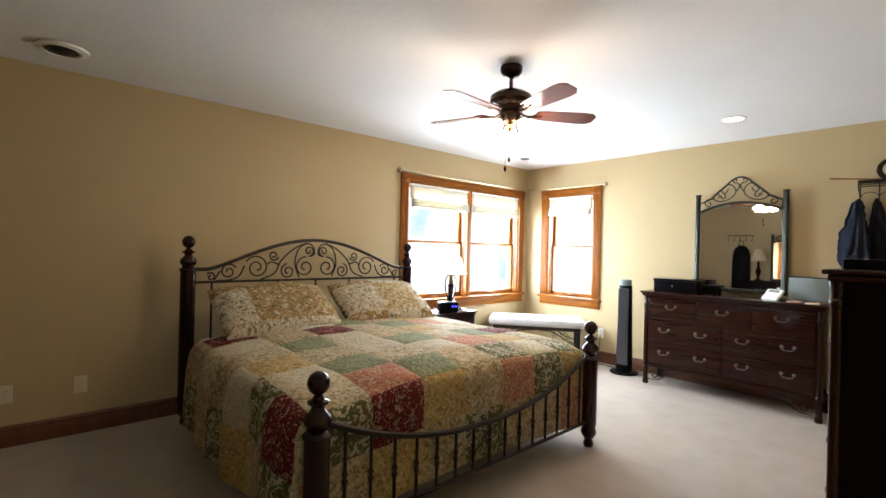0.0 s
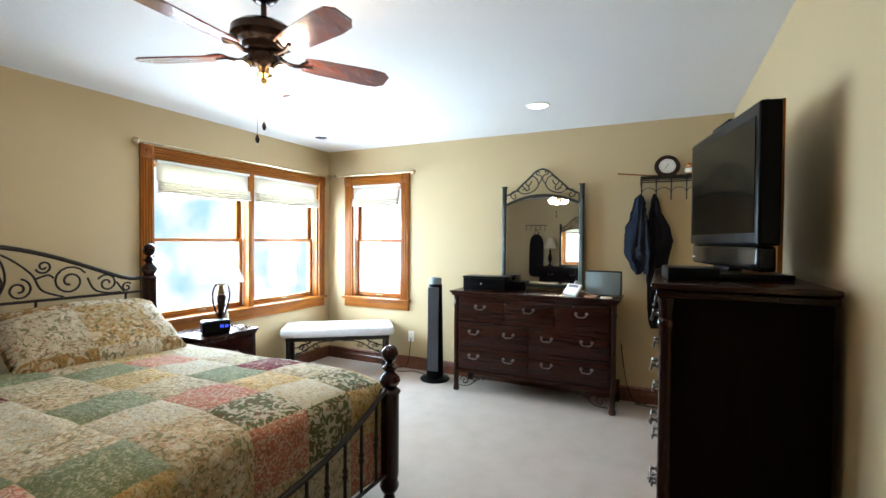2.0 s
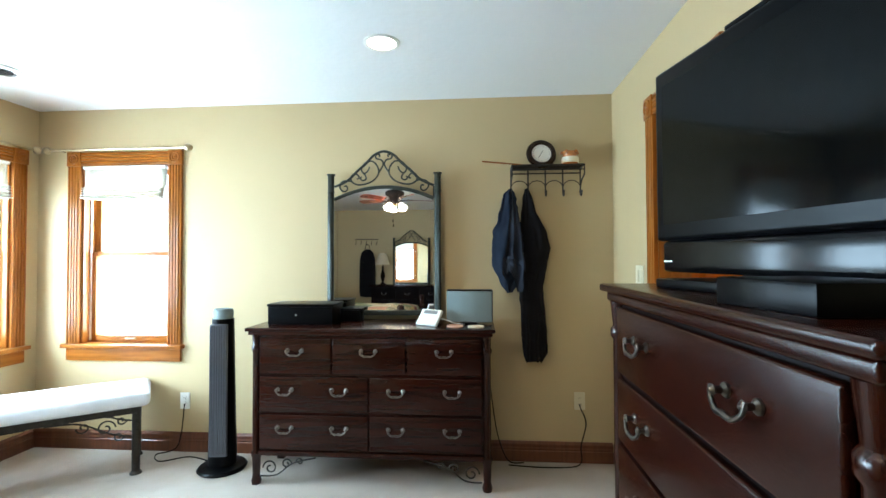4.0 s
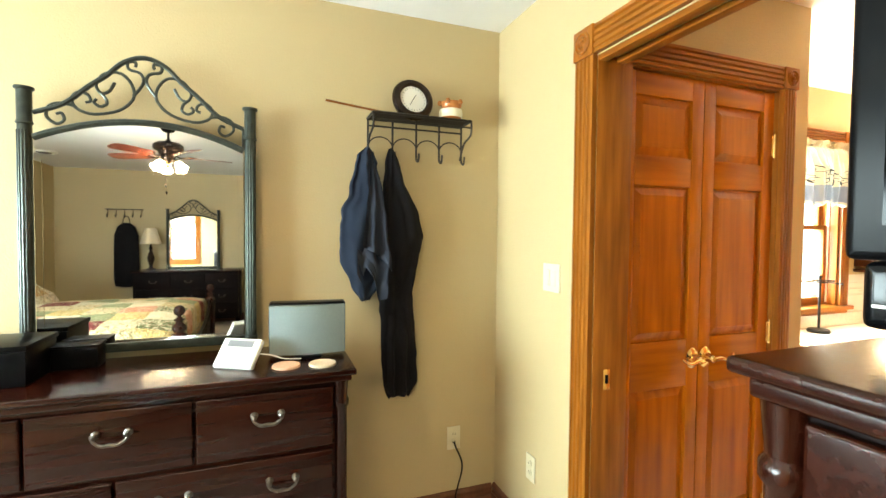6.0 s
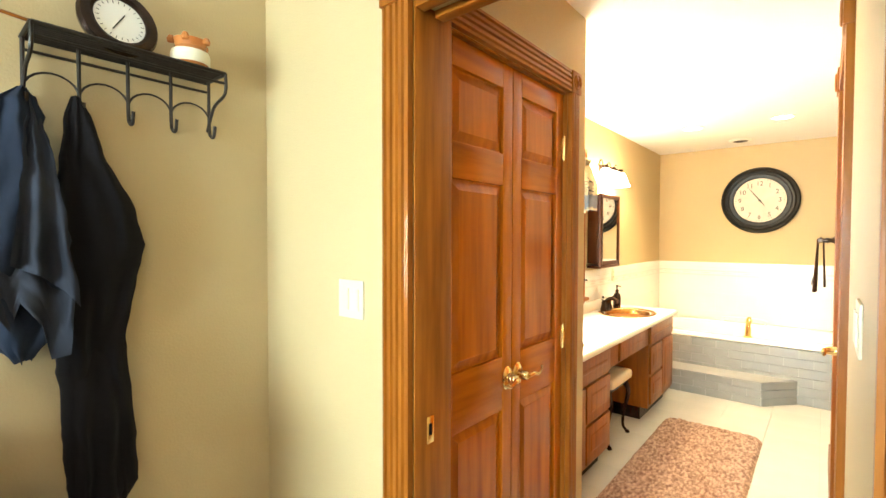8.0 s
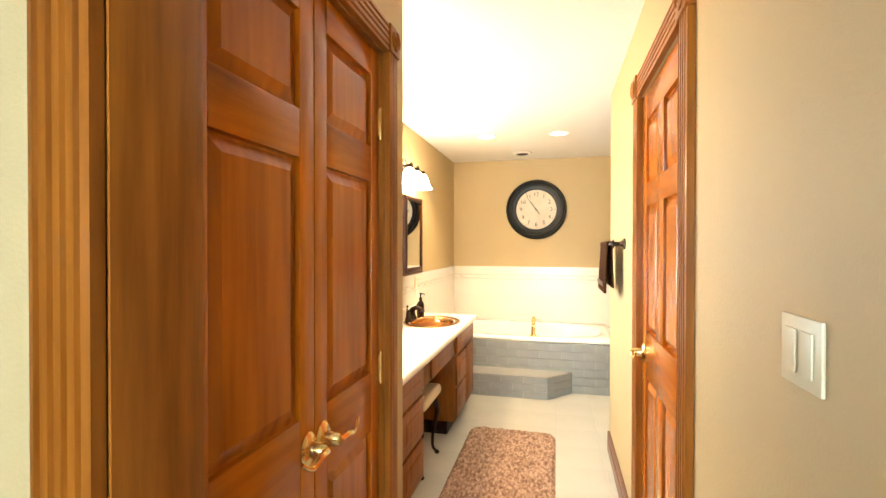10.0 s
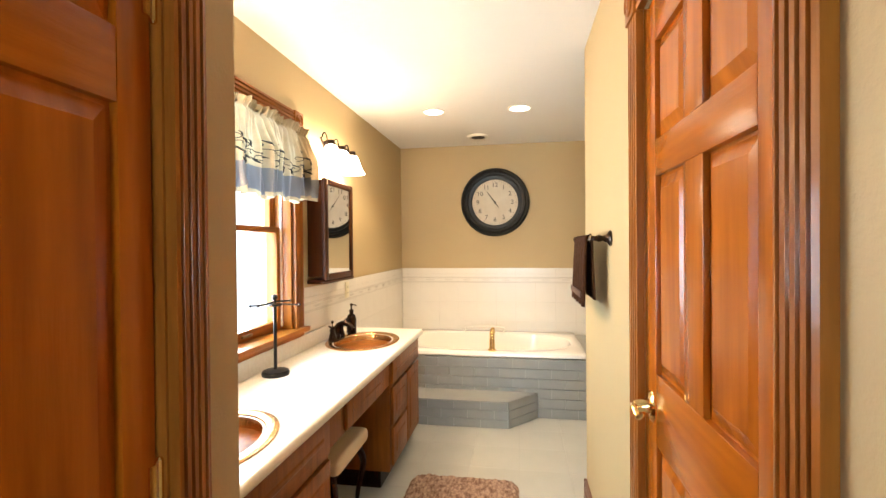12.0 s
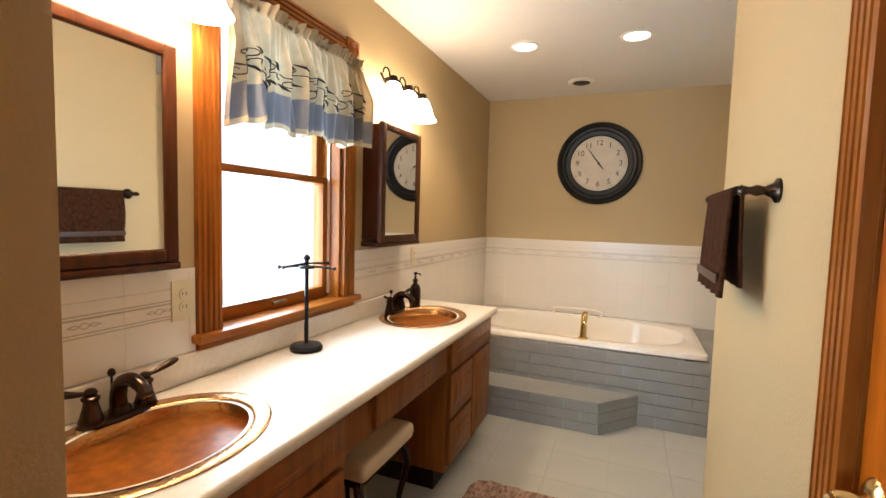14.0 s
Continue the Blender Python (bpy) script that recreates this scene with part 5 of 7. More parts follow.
def garment(name, rows, mat, label, folds=7, seed=0.0, ragged=0.006, flaps=(), outer=None):
    """Cloth hung from a hook: rows of (z, y0, y1, depth); flaps: front layers."""
    bm = bmesh.new()
    n, steps = 56, 7
    rings = []
    for (z0, a0, b0, d0), (z1, a1, b1, d1) in zip(rows, rows[1:]):
        for k in range(steps):
            f = k / steps
            rings.append((z0 + (z1 - z0) * f, a0 + (a1 - a0) * f, b0 + (b1 - b0) * f, d0 + (d1 - d0) * f))
    rings.append(rows[-1])
    made = []
    for z, a, b, d in rings:
        a += ragged * bumpy(z * 14, seed, 1.9)
        b += ragged * bumpy(z * 14, seed + 5, 1.9)
        ring = []
        for i in range(n):
            t = 2 * math.pi * i / n
            u, k = math.cos(t), math.sin(t)
            fold = 0.72 + 0.20 * math.sin(folds * u * 1.1 + seed + 3.5 * bumpy(z * 1.6, seed, 1.5)) + 0.55 * bumpy(u * 1.8 + seed, z * 3.2, 1.5)
            low = 0.022 * bumpy(u * 3.1 + seed, seed, 2.0) * max(0.0, 1 - (z - rows[-1][0]) / 0.12)
            x = 6.49 - d / 2 - d / 2 * abs(k) ** 0.7 * (1 if k > 0 else -1) * max(0.25, fold if k > 0 else 0.8)
            ring.append(bm.verts.new((x, (a + b) / 2 + (b - a) / 2 * u, z + low)))
        made.append(ring)
    for p, q in zip(made, made[1:]):
        for i in range(n):
            bm.faces.new((p[i], p[(i + 1) % n], q[(i + 1) % n], q[i]))
    bm.faces.new(made[0]), bm.faces.new(made[-1])
    ob = tagged(part(name, bm, mat, smooth=80), label, "clothing")
    for fname, tops, foots, out in flaps:
        bm = bmesh.new()
        n, m = 24, 22
        grid = []
        for i in range(n + 1):
            u = i / n
            k = min(int(u * (len(foots) - 1)), len(foots) - 2)
            f = u * (len(foots) - 1) - k
            fy, fz = (foots[k][c] + (foots[k + 1][c] - foots[k][c]) * f for c in (0, 1))
            ty, tz = (tops[0][c] + (tops[1][c] - tops[0][c]) * u for c in (0, 1))
            col = []
            for j in range(m + 1):
                v = j / m
                x = 6.49 - out * min(1.0, 0.35 + 1.4 * v) - 0.016 * v * math.sin(u * 13 + seed + v * 1.5) - 0.012 * bumpy(u * 3, v * 4, 1.4)
                col.append((x, ty + (fy - ty) * v + 0.006 * bumpy(v * 5, u, 2), tz + (fz - tz) * v))
            grid.append(col)
        for side in (0, 1):
            g = [[bm.verts.new((x + 0.004 * side, y, z)) for x, y, z in col] for col in grid]
            for p, q in zip(g, g[1:]):
                for j in range(m):
                    bm.faces.new((p[j], q[j], q[j + 1], p[j + 1]))
            if side == 0:
                keep = g
        for i in range(n):
            bm.faces.new((keep[i][m], keep[i + 1][m], g[i + 1][m], g[i][m]))
        part(fname, bm, outer or mat, ob, smooth=80)
    return ob


jacket_rows = [(1.80, 0.665, 0.69, 0.05), (1.76, 0.645, 0.722, 0.08), (1.655, 0.625, 0.752, 0.10), (1.555, 0.61, 0.775, 0.11), (1.495, 0.60, 0.793, 0.12), (1.385, 0.59, 0.80, 0.12), (1.29, 0.59, 0.797, 0.12), (1.205, 0.60, 0.757, 0.10), (1.12, 0.66, 0.71, 0.06)]
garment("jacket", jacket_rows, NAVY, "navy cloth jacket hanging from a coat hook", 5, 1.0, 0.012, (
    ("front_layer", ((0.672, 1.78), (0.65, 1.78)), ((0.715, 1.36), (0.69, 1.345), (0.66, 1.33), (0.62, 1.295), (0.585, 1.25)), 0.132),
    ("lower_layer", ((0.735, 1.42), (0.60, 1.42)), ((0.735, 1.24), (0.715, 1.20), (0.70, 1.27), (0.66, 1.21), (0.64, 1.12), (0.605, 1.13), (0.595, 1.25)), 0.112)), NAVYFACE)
garment("trousers", [(1.80, 0.558, 0.58, 0.05), (1.755, 0.535, 0.592, 0.07), (1.635, 0.505, 0.605, 0.09), (1.515, 0.446, 0.62, 0.10), (1.405, 0.420, 0.625, 0.11), (1.325, 0.436, 0.625, 0.10), (1.245, 0.455, 0.625, 0.10), (1.135, 0.468, 0.625, 0.09), (0.985, 0.455, 0.615, 0.08), (0.835, 0.443, 0.61, 0.08), (0.72, 0.440, 0.60, 0.08), (0.665, 0.468, 0.585, 0.06)], BLACKCLOTH, "black trousers hanging straight from a coat hook", 3, 4.0, 0.005, (
    ("front_leg", ((0.60, 1.22), (0.50, 1.22)), ((0.592, 0.70), (0.56, 0.675), (0.52, 0.68), (0.48, 0.70)), 0.088),))


def plate(name, at, rz, w, h, kind, label, mat=None):
    """A wall plate in its own yz plane, facing local -x."""
    root = thing(name, at, label, "wall plate", rz=rz)
    part("plate", boxed((-0.006, -w / 2, -h / 2), (0, w / 2, h / 2), 0.003), mat or IVORY, root)
    if kind == "outlet":
        for dz in (-0.02, 0.02):
            s = part("socket", lathed([(0.016, 0), (0.016, 0.003), (0.001, 0.0032)], 16, m=pose(-0.006, 0, dz, 0, -90, 0)), mat or IVORY, root)
            for dy in (-0.006, 0.006):
                part("slot", boxed((-0.0100, dy - 0.001, dz - 0.004), (-0.0093, dy + 0.001, dz + 0.006)), INK, s)
    else:
        n = 2 if kind == "double" else 1
        for k in range(n):
            y = (k - (n - 1) / 2) * 0.046
            part("rocker", boxed((-0.010, y - 0.016, -0.033), (-0.0062, y + 0.016, 0.033), 0.002), mat or IVORY, root)
    return root


plate("light_switch", (6.013, 0.0, 1.24), -90, 0.115, 0.115, "double", "ivory double light switch beside the doorway casing")
plate("light_switch", (HALL_W, -0.335, 1.25), 180, 0.115, 0.105, "double", "ivory light switch on the hall wall by the door")
plate("wall_outlet", (EAST, 2.95, 0.35), 0, 0.07, 0.115, "outlet", "white wall outlet near the bench", WHITE)
plate("wall_outlet", (EAST, 2.36, 0.35), 0, 0.07, 0.115, "outlet", "white wall outlet behind the tower fan", WHITE)
plate("wall_outlet", (EAST, 0.23, 0.40), 0, 0.07, 0.115, "outlet", "ivory wall outlet with black cord in the corner")
plate("wall_outlet", (6.15, 0.0, 0.38), -90, 0.07, 0.115, "outlet", "ivory wall outlet beside the doorway")
plate("wall_outlet", (1.68, NORTH, 0.33), 90, 0.07, 0.115, "outlet", "ivory wall outlet low on the wall by the bed")
plate("wall_outlet", (1.31, NORTH, 0.33), 90, 0.07, 0.115, "outlet", "ivory cable plate on the bedroom wall")
tagged(part("power_cord", swept(smooth_line([(6.498, 0.23, 0.38), (6.46, 0.235, 0.37), (6.46, 0.20, 0.27), (6.47, 0.23, 0.12), (6.44, 0.25, 0.01), (6.40, 0.45, 0.006), (6.42, 0.7, 0.006)], 8), 0.004, 6), BLACK), "black power cord hanging from the corner outlet", "cord")
tagged(part("power_cord", swept(smooth_line([(6.47, 0.815, 0.5), (6.475, 0.79, 0.3), (6.465, 0.76, 0.15), (6.45, 0.70, 0.02), (6.46, 0.6, 0.006)], 8), 0.004, 6), BLACK), "black power cord beside the dresser", "cord")
tagged(part("power_cord", swept(smooth_line([(6.33, 2.66, 0.01), (6.40, 2.85, 0.006), (6.32, 3.0, 0.006), (6.42, 3.1, 0.006), (6.47, 2.98, 0.05), (6.495, 2.95, 0.33)], 8), 0.004, 6), BLACK), "black power cord of the tower fan on the carpet", "cord")

# curtain rods and roman shades


def rod(name, a, b, wallward, label):
    root = thing(name, (0, 0, 0), label, "curtain rod")
    part("rod", swept([a, b], 0.009, 10), RODBRASS, root)
    d = (Vector(b) - Vector(a)).normalized()
    for e, s in ((a, -1), (b, 1)):
        c = Vector(e) + d * s * 0.03
        bm = bmesh.new()
        bmesh.ops.create_uvsphere(bm, u_segments=14, v_segments=8, radius=0.027, matrix=Matrix.Translation(c))
        part("finial", bm, RODBRASS, root)
        f = Vector(e) - d * s * 0.05
        part("bracket", swept([f, f + Vector(wallward)], 0.005, 6), BRASS_OLD, root)
    return root


rod("curtain_rod", (4.29, NORTH - 0.065, 2.125), (6.40, NORTH - 0.065, 2.125), (0, 0.064, 0), "thin antique brass curtain rod above the twin window")
rod("curtain_rod", (EAST - 0.065, 2.93, 2.125), (EAST - 0.065, 3.93, 2.125), (0.064, 0, 0), "thin antique brass curtain rod above the narrow window")


def roman(axis, face, u0, u1, z1, drop, label):
    """A roman shade drawn up: flat cloth above, a stack of folds below."""
    sec = [(0.006, z1), (0.010, z1 - drop * 0.55), (0.014, z1 - drop * 0.62)]
    for k in range(5):
        z = z1 - drop * 0.62 - k * drop * 0.085
        sec += [(0.040 + 0.004 * k, z - drop * 0.035), (0.018, z - drop * 0.06)]
    sec += [(0.004, z1 - drop)]
    bm = bmesh.new()
    n = 12
    rows = []
    for i in range(n + 1):
        u = u0 + (u1 - u0) * i / n
        sag = 0.012 * math.sin(math.pi * i / n)
        rows.append([bm.verts.new((u, face - d, z - sag * (z1 - z) / drop) if axis == "x" else (face - d, u, z - sag * (z1 - z) / drop)) for d, z in sec])
    for p, q in zip(rows, rows[1:]):
        for i in range(len(sec) - 1):
            bm.faces.new((p[i], p[i + 1], q[i + 1], q[i]))
    root = thing("roman_shade", (0, 0, 0), label, "window shade", "roman shades")
    ob = part("cloth", bm, SHADE, root, smooth=50)
    m = ob.modifiers.new("thick", "SOLIDIFY")
    m.thickness = 0.003
    part("head_rail", boxed((u0, face - 0.03, z1), (u1, face - 0.003, z1 + 0.018)) if axis == "x" else boxed((face - 0.03, u0, z1), (face - 0.003, u1, z1 + 0.018)), WHITE, root)
    mid = u0 + 0.96 * (u1 - u0)
    part("pull_cord", swept([(mid, face - 0.035, z1), (mid, face - 0.035, z1 - 0.9)] if axis == "x" else [(face - 0.035, mid, z1), (face - 0.035, mid, z1 - 0.9)], 0.0015, 5), WHITE, root)


roman("x", NORTH + 0.005, 4.45, 5.33, 1.995, 0.23, "cream roman shade drawn up over the twin window")
roman("x", NORTH + 0.005, 5.39, 6.28, 1.995, 0.23, "cream roman shade drawn up beside the corner")
roman("y", EAST + 0.005, 3.10, 3.72, 1.995, 0.21, "cream roman shade drawn up over the narrow window")

# ceiling fan
fan = thing("ceiling_fan", (FAN[0], FAN[1], TOP), "dark bronze ceiling fan, five reddish blades, three lit glass shades", "ceiling fan")
part("canopy", lathed([(0.065, 0.0), (0.068, -0.01), (0.066, -0.035), (0.045, -0.062), (0.018, -0.072)], 28), BRONZE, fan)
part("downrod", lathed([(0.012, -0.07), (0.012, -0.16)], 14), BRONZE, fan)
part("motor", lathed([(0.022, -0.135), (0.03, -0.15), (0.10, -0.165), (0.125, -0.185), (0.128, -0.215), (0.115, -0.235), (0.085, -0.245), (0.08, -0.27), (0.05, -0.275)], 32), BRONZE, fan)
part("switch_housing", lathed([(0.05, -0.27), (0.062, -0.285), (0.062, -0.32), (0.05, -0.34), (0.02, -0.345)], 26), BRONZE, fan)
for k in range(5):
    ang = FAN_TURN + 72 * k
    m = pose(0, 0, -0.293, 0, 0, ang)
    arm = bmesh.new()
    sweep(arm, [m @ Vector(p) for p in smooth_line([(0.06, 0, 0.015), (0.10, 0.0, -0.005), (0.15, 0.012, 0.0), (0.20, 0.0, 0.004)], 4)], 0.009, 7)
    sweep(arm, [m @ Vector(p) for p in smooth_line([(0.17, -0.035, 0.006), (0.15, 0, 0.004), (0.17, 0.035, 0.006), (0.23, 0.03, 0.004)], 4)], 0.006, 6)
    part("blade_arm", arm, BRONZE, fan)
    bm = bmesh.new()
    outline = [(0.16, -0.045), (0.22, -0.055), (0.45, -0.066), (0.51, -0.060), (0.54, -0.034), (0.54, 0.034), (0.51, 0.060), (0.45, 0.066), (0.22, 0.055), (0.16, 0.045)]
    mm = m @ pose(0, 0, 0.006, -12, 0, 0)
    a = [bm.verts.new(mm @ Vector((x, y, 0.003))) for x, y in outline]
    b = [bm.verts.new(mm @ Vector((x, y, -0.003))) for x, y in outline]
    bm.faces.new(a), bm.faces.new(b)
    for i in range(10):
        bm.faces.new((a[i], a[(i + 1) % 10], b[(i + 1) % 10], b[i]))
    part("blade", bm, BLADE, fan)


def bell_shade(parent, m, s=1.0, arm=None):
    sh = part("glass_shade", lathed([(0.018 * s, 0.0), (0.030 * s, -0.012 * s), (0.040 * s, -0.04 * s), (0.052 * s, -0.075 * s), (0.066 * s, -0.095 * s), (0.062 * s, -0.095 * s), (0.045 * s, -0.07 * s), (0.012 * s, -0.02 * s)], 22, m=m), GLOBE, parent, "lit frosted glass shade")
    sh.visible_shadow = False
    return sh


for k in range(3):
    a = 40 + 120 * k
    m = pose(0, 0, -0.325, 0, 0, a) @ pose(0.075, 0, -0.012, 0, -32, 0)
    part("light_arm", swept([pose(0, 0, -0.32, 0, 0, a) @ Vector((0.03, 0, 0)), m @ Vector((0, 0, 0.005))], 0.012, 8), ANTIQUE, fan)
    part("lamp_socket", lathed([(0.02, 0.012), (0.024, 0.0), (0.02, -0.016)], 14, m=m), ANTIQUE, fan)
    bell_shade(fan, m, 0.9)
    p = fan.matrix_basis @ m @ Vector((0, 0, -0.07))
    point("fan_light", p, FAN_POWER, WARM, 0.045)
part("finial", lathed([(0.02, -0.345), (0.024, -0.36), (0.014, -0.375), (0.018, -0.385), (0.006, -0.40)], 16), BRASS, fan)
for x, l in ((0.02, 0.20), (-0.015, 0.26)):
    c = part("pull_chain", swept([(x, 0.02, -0.34), (x, 0.02, -0.345 - l)], 0.0013, 5), ANTIQUE, fan)
    part("chain_drop", lathed([(0.003, 0.0), (0.008, -0.012), (0.009, -0.022), (0.003, -0.036)], 10), BRONZE, c, at=(x, 0.02, -0.345 - l))


def downlight(x, y, top, power, label):
    root = thing("recessed_light", (x, y, top), label, "ceiling light", "recessed ceiling lights")
    part("trim_ring", lathed([(0.072, -0.001), (0.092, -0.001), (0.092, -0.006), (0.078, -0.009), (0.072, -0.005)], 36, caps=False), WHITE, root)
    part("lens", lathed([(0.0715, -0.0015), (0.0715, -0.003), (0.001, -0.0035)], 36), BULB, root)
    spot("downlight", (x, y, top - 0.03), power, WARM)


downlight(5.67, 1.37, TOP, 10, "round recessed ceiling light, lit, over the bedroom")
downlight(5.86, -3.81, BATH_TOP, 45, "round recessed ceiling light, lit, over the bathtub steps")
downlight(5.20, -3.84, BATH_TOP, 45, "round recessed ceiling light, lit, over the bathroom floor")


def ceiling_vent(x, y, top, r, label):
    root = thing("ceiling_vent", (x, y, top), label, "ceiling vent", "ceiling vents")
    part("ring", lathed([(r * 0.72, -0.002), (r, -0.002), (r * 0.97, -0.012), (r * 0.74, -0.020), (r * 0.70, -0.004)], 32, caps=False), WHITE, root)
    for k in range(3):
        rr = r * (0.62 - 0.18 * k)
        part("cone", lathed([(rr * 0.80, -0.003), (rr, -0.018 - 0.004 * k), (rr * 0.94, -0.020 - 0.004 * k)], 28), IRON, root)


ceiling_vent(1.53, 3.66, TOP, 0.13, "round white ceiling vent with dark slots above the bed")
ceiling_vent(5.79, 3.59, TOP, 0.095, "small round ceiling vent near the corner windows")
ceiling_vent(5.59, -4.66, BATH_TOP, 0.105, "round ceiling vent above the bathtub")

# west side, seen in the mirror
low = thing("low_dresser", (0, 0, 0), "dark low dresser with lamp and mirror against the wall", "dresser")
part("body", boxed((WEST + 0.01, 1.55, 0.12), (WEST + 0.46, 3.0, 0.86), 0.004), CHERRY_SHADED, low)
part("top", boxed((WEST + 0.005, 1.52, 0.861), (WEST + 0.49, 3.03, 0.89), 0.008, 2), DARKWOOD, low)
for y in (1.6, 2.95):
    for x in (WEST + 0.05, WEST + 0.42):
        part("leg", lathed([(0.02, 0), (0.026, 0.06), (0.022, 0.12)], 12), DARKPOST, low, at=(x, y, 0))
for r, (z0, z1) in enumerate(((0.15, 0.37), (0.385, 0.6), (0.615, 0.84))):
    for k in range(3):
        dr = part("drawer", boxed((WEST + 0.46, 1.58 + k * 0.465, z0), (WEST + 0.475, 1.58 + k * 0.465 + 0.455, z1), 0.005), CHERRY_SHADED, low)
        p = bail_pull(dr, (0, 0, 0), m=pose(WEST + 0.475, 1.58 + k * 0.465 + 0.23, (z0 + z1) / 2, 0, 0, 180))
m2 = copy_thing(mir, pose(WEST + 0.09, 2.25, 0.89, 0, 0, 180))
tagged(m2, "tall mirror with scrolled pewter crown on the low dresser", "mirror")
wl = thing("dresser_lamp", (WEST + 0.2, 2.82, 0.89), "bronze table lamp with cream bell shade on the low dresser", "table lamp")
part("base", lathed([(0.07, 0), (0.07, 0.015), (0.03, 0.03), (0.02, 0.06), (0.045, 0.14), (0.05, 0.19), (0.03, 0.26), (0.018, 0.30), (0.03, 0.33), (0.015, 0.36), (0.01, 0.42)], 22), BRONZE, wl)
part("shade", lathed([(0.15, 0.40), (0.13, 0.46), (0.09, 0.60), (0.07, 0.64), (0.069, 0.64), (0.129, 0.46), (0.148, 0.40)], 26, caps=False), CREAM, wl)
rack = thing("coat_rack", (0, 0, 0), "dark iron coat rail with hooks on the bedroom wall", "coat rack")
part("rail", swept([(WEST + 0.02, 2.95, 1.82), (WEST + 0.02, 3.45, 1.82)], 0.008, 6), IRON, rack)
for k in range(5):
    y = 2.98 + 0.11 * k
    part("hook", swept(smooth_line([(WEST + 0.02, y, 1.82), (WEST + 0.03, y, 1.72), (WEST + 0.07, y, 1.70), (WEST + 0.08, y, 1.74)], 5), 0.005, 6), IRON, rack)
bag = thing("garment_bag", (WEST + 0.085, 3.165, 0.62), "long black garment bag hanging from the coat rail", "garment bag")
part("body", lathed([(0.04, 0.0), (0.15, 0.02), (0.17, 0.12), (0.168, 0.55), (0.16, 0.80), (0.12, 0.93), (0.05, 0.985), (0.01, 0.99)], 28, sx=0.36), BLACKCLOTH, bag)
part("strap", swept(smooth_line([(0, -0.05, 0.96), (0, -0.035, 1.06), (0, 0, 1.09), (0, 0.035, 1.06), (0, 0.05, 0.96)], 5), 0.007, 7), BLACKCLOTH, bag)

# ---- bathroom ----
VX, VY0, VY1, VZ = 5.90, -3.53, BLOCK_S - 0.002, 0.79
VF = 5.945
SINKS = [(6.19, -1.57), (6.19, -3.08)]


def counter():
    """The long worktop with two oval holes for the bowls."""
    a, b = 0.175, 0.225
    x0, x1 = VX + 0.012, BATH_E - 0.002
    n = 32
    top, low = VZ, VZ - 0.038
    stops = [VY0] + [v for cx, cy in reversed(SINKS) for v in (cy - 0.27, cy + 0.27)] + [VY1]
    root = thing("counter", (0, 0, 0), "long pale laminate counter with a rounded front edge", "countertop")
    for y0, y1 in ((stops[0], stops[1]), (stops[2], stops[3]), (stops[4], stops[5])):
        part("slab", boxed((x0, y0, low), (x1, y1, top)), COUNTER, root)
    for cx, cy in SINKS:
        y0, y1 = cy - 0.27, cy + 0.27
        bm = bmesh.new()
        inner, outer = [], []
        for i in range(n):
            c, s = math.cos(2 * math.pi * (i + 0.5) / n), math.sin(2 * math.pi * (i + 0.5) / n)
            inner.append(bm.verts.new((cx + a * c, cy + b * s, top)))
            k = min(((x1 - cx) if c > 0 else (cx - x0)) / abs(c), 0.27 / abs(s))
            outer.append(bm.verts.new((cx + c * k, cy + s * k, top)))
        for i in range(n):
            j = (i + 1) % n
            p, q = outer[i].co, outer[j].co
            if abs(p.x - q.x) > 1e-5 and abs(p.y - q.y) > 1e-5:
                corner = bm.verts.new((x1 if p.x + q.x > 2 * cx else x0, y1 if p.y + q.y > 2 * cy else y0, top))
                bm.faces.new((inner[i], inner[j], outer[j], corner, outer[i]))
            else:
                bm.faces.new((inner[i], inner[j], outer[j], outer[i]))
        part("sink_slab", bm, COUNTER, root, smooth=20)
    sec = [(VZ, 0.0)] + [(VZ - 0.019 + 0.019 * math.sin(t), -0.012 * math.cos(t)) for t in [math.pi / 2 - math.pi * k / 8 for k in range(9)]] + [(VZ - 0.038, 0.0)]
    nose = bmesh.new()
    va = [nose.verts.new((x0 - 0.0001 + d, VY0, z)) for z, d in sec]
    vb = [nose.verts.new((x0 - 0.0001 + d, VY1, z)) for z, d in sec]
    for i in range(len(sec)):
        j = (i + 1) % len(sec)
        nose.faces.new((va[i], va[j], vb[j], vb[i]))
    nose.faces.new(va)
    part("front_edge", nose, COUNTER, root)
    part("backsplash", boxed((BATH_E - 0.022, VY0, VZ + 0.0005), (BATH_E - 0.002, VY1, VZ + 0.09), 0.006, 3), COUNTER, root)


counter()


def basin(cx, cy, label):
    root = thing("sink", (cx, cy, VZ), label, "sink", "vanity sinks")
    prof = [(1.20, 0.0005), (1.21, 0.004), (1.18, 0.007), (1.02, 0.005), (0.99, 0.001), (0.965, -0.03), (0.90, -0.08), (0.76, -0.12), (0.50, -0.142), (0.30, -0.149), (0.12, -0.152)]
    bm = bmesh.new()
    lathe(bm, [(r * 0.185, z) for r, z in prof] + [(0.002, -0.1535)], 48, sx=1.0, sy=1.28, caps=False)
    part("bowl", bm, COPPER, root, smooth=60)
    part("drain", lathed([(0.026, -0.152), (0.024, -0.149), (0.001, -0.1495)], 20), BRONZE, root)


basin(SINKS[0][0], SINKS[0][1], "hammered copper oval sink set in the pale counter")
basin(SINKS[1][0], SINKS[1][1], "copper oval sink at the tub end of the counter")


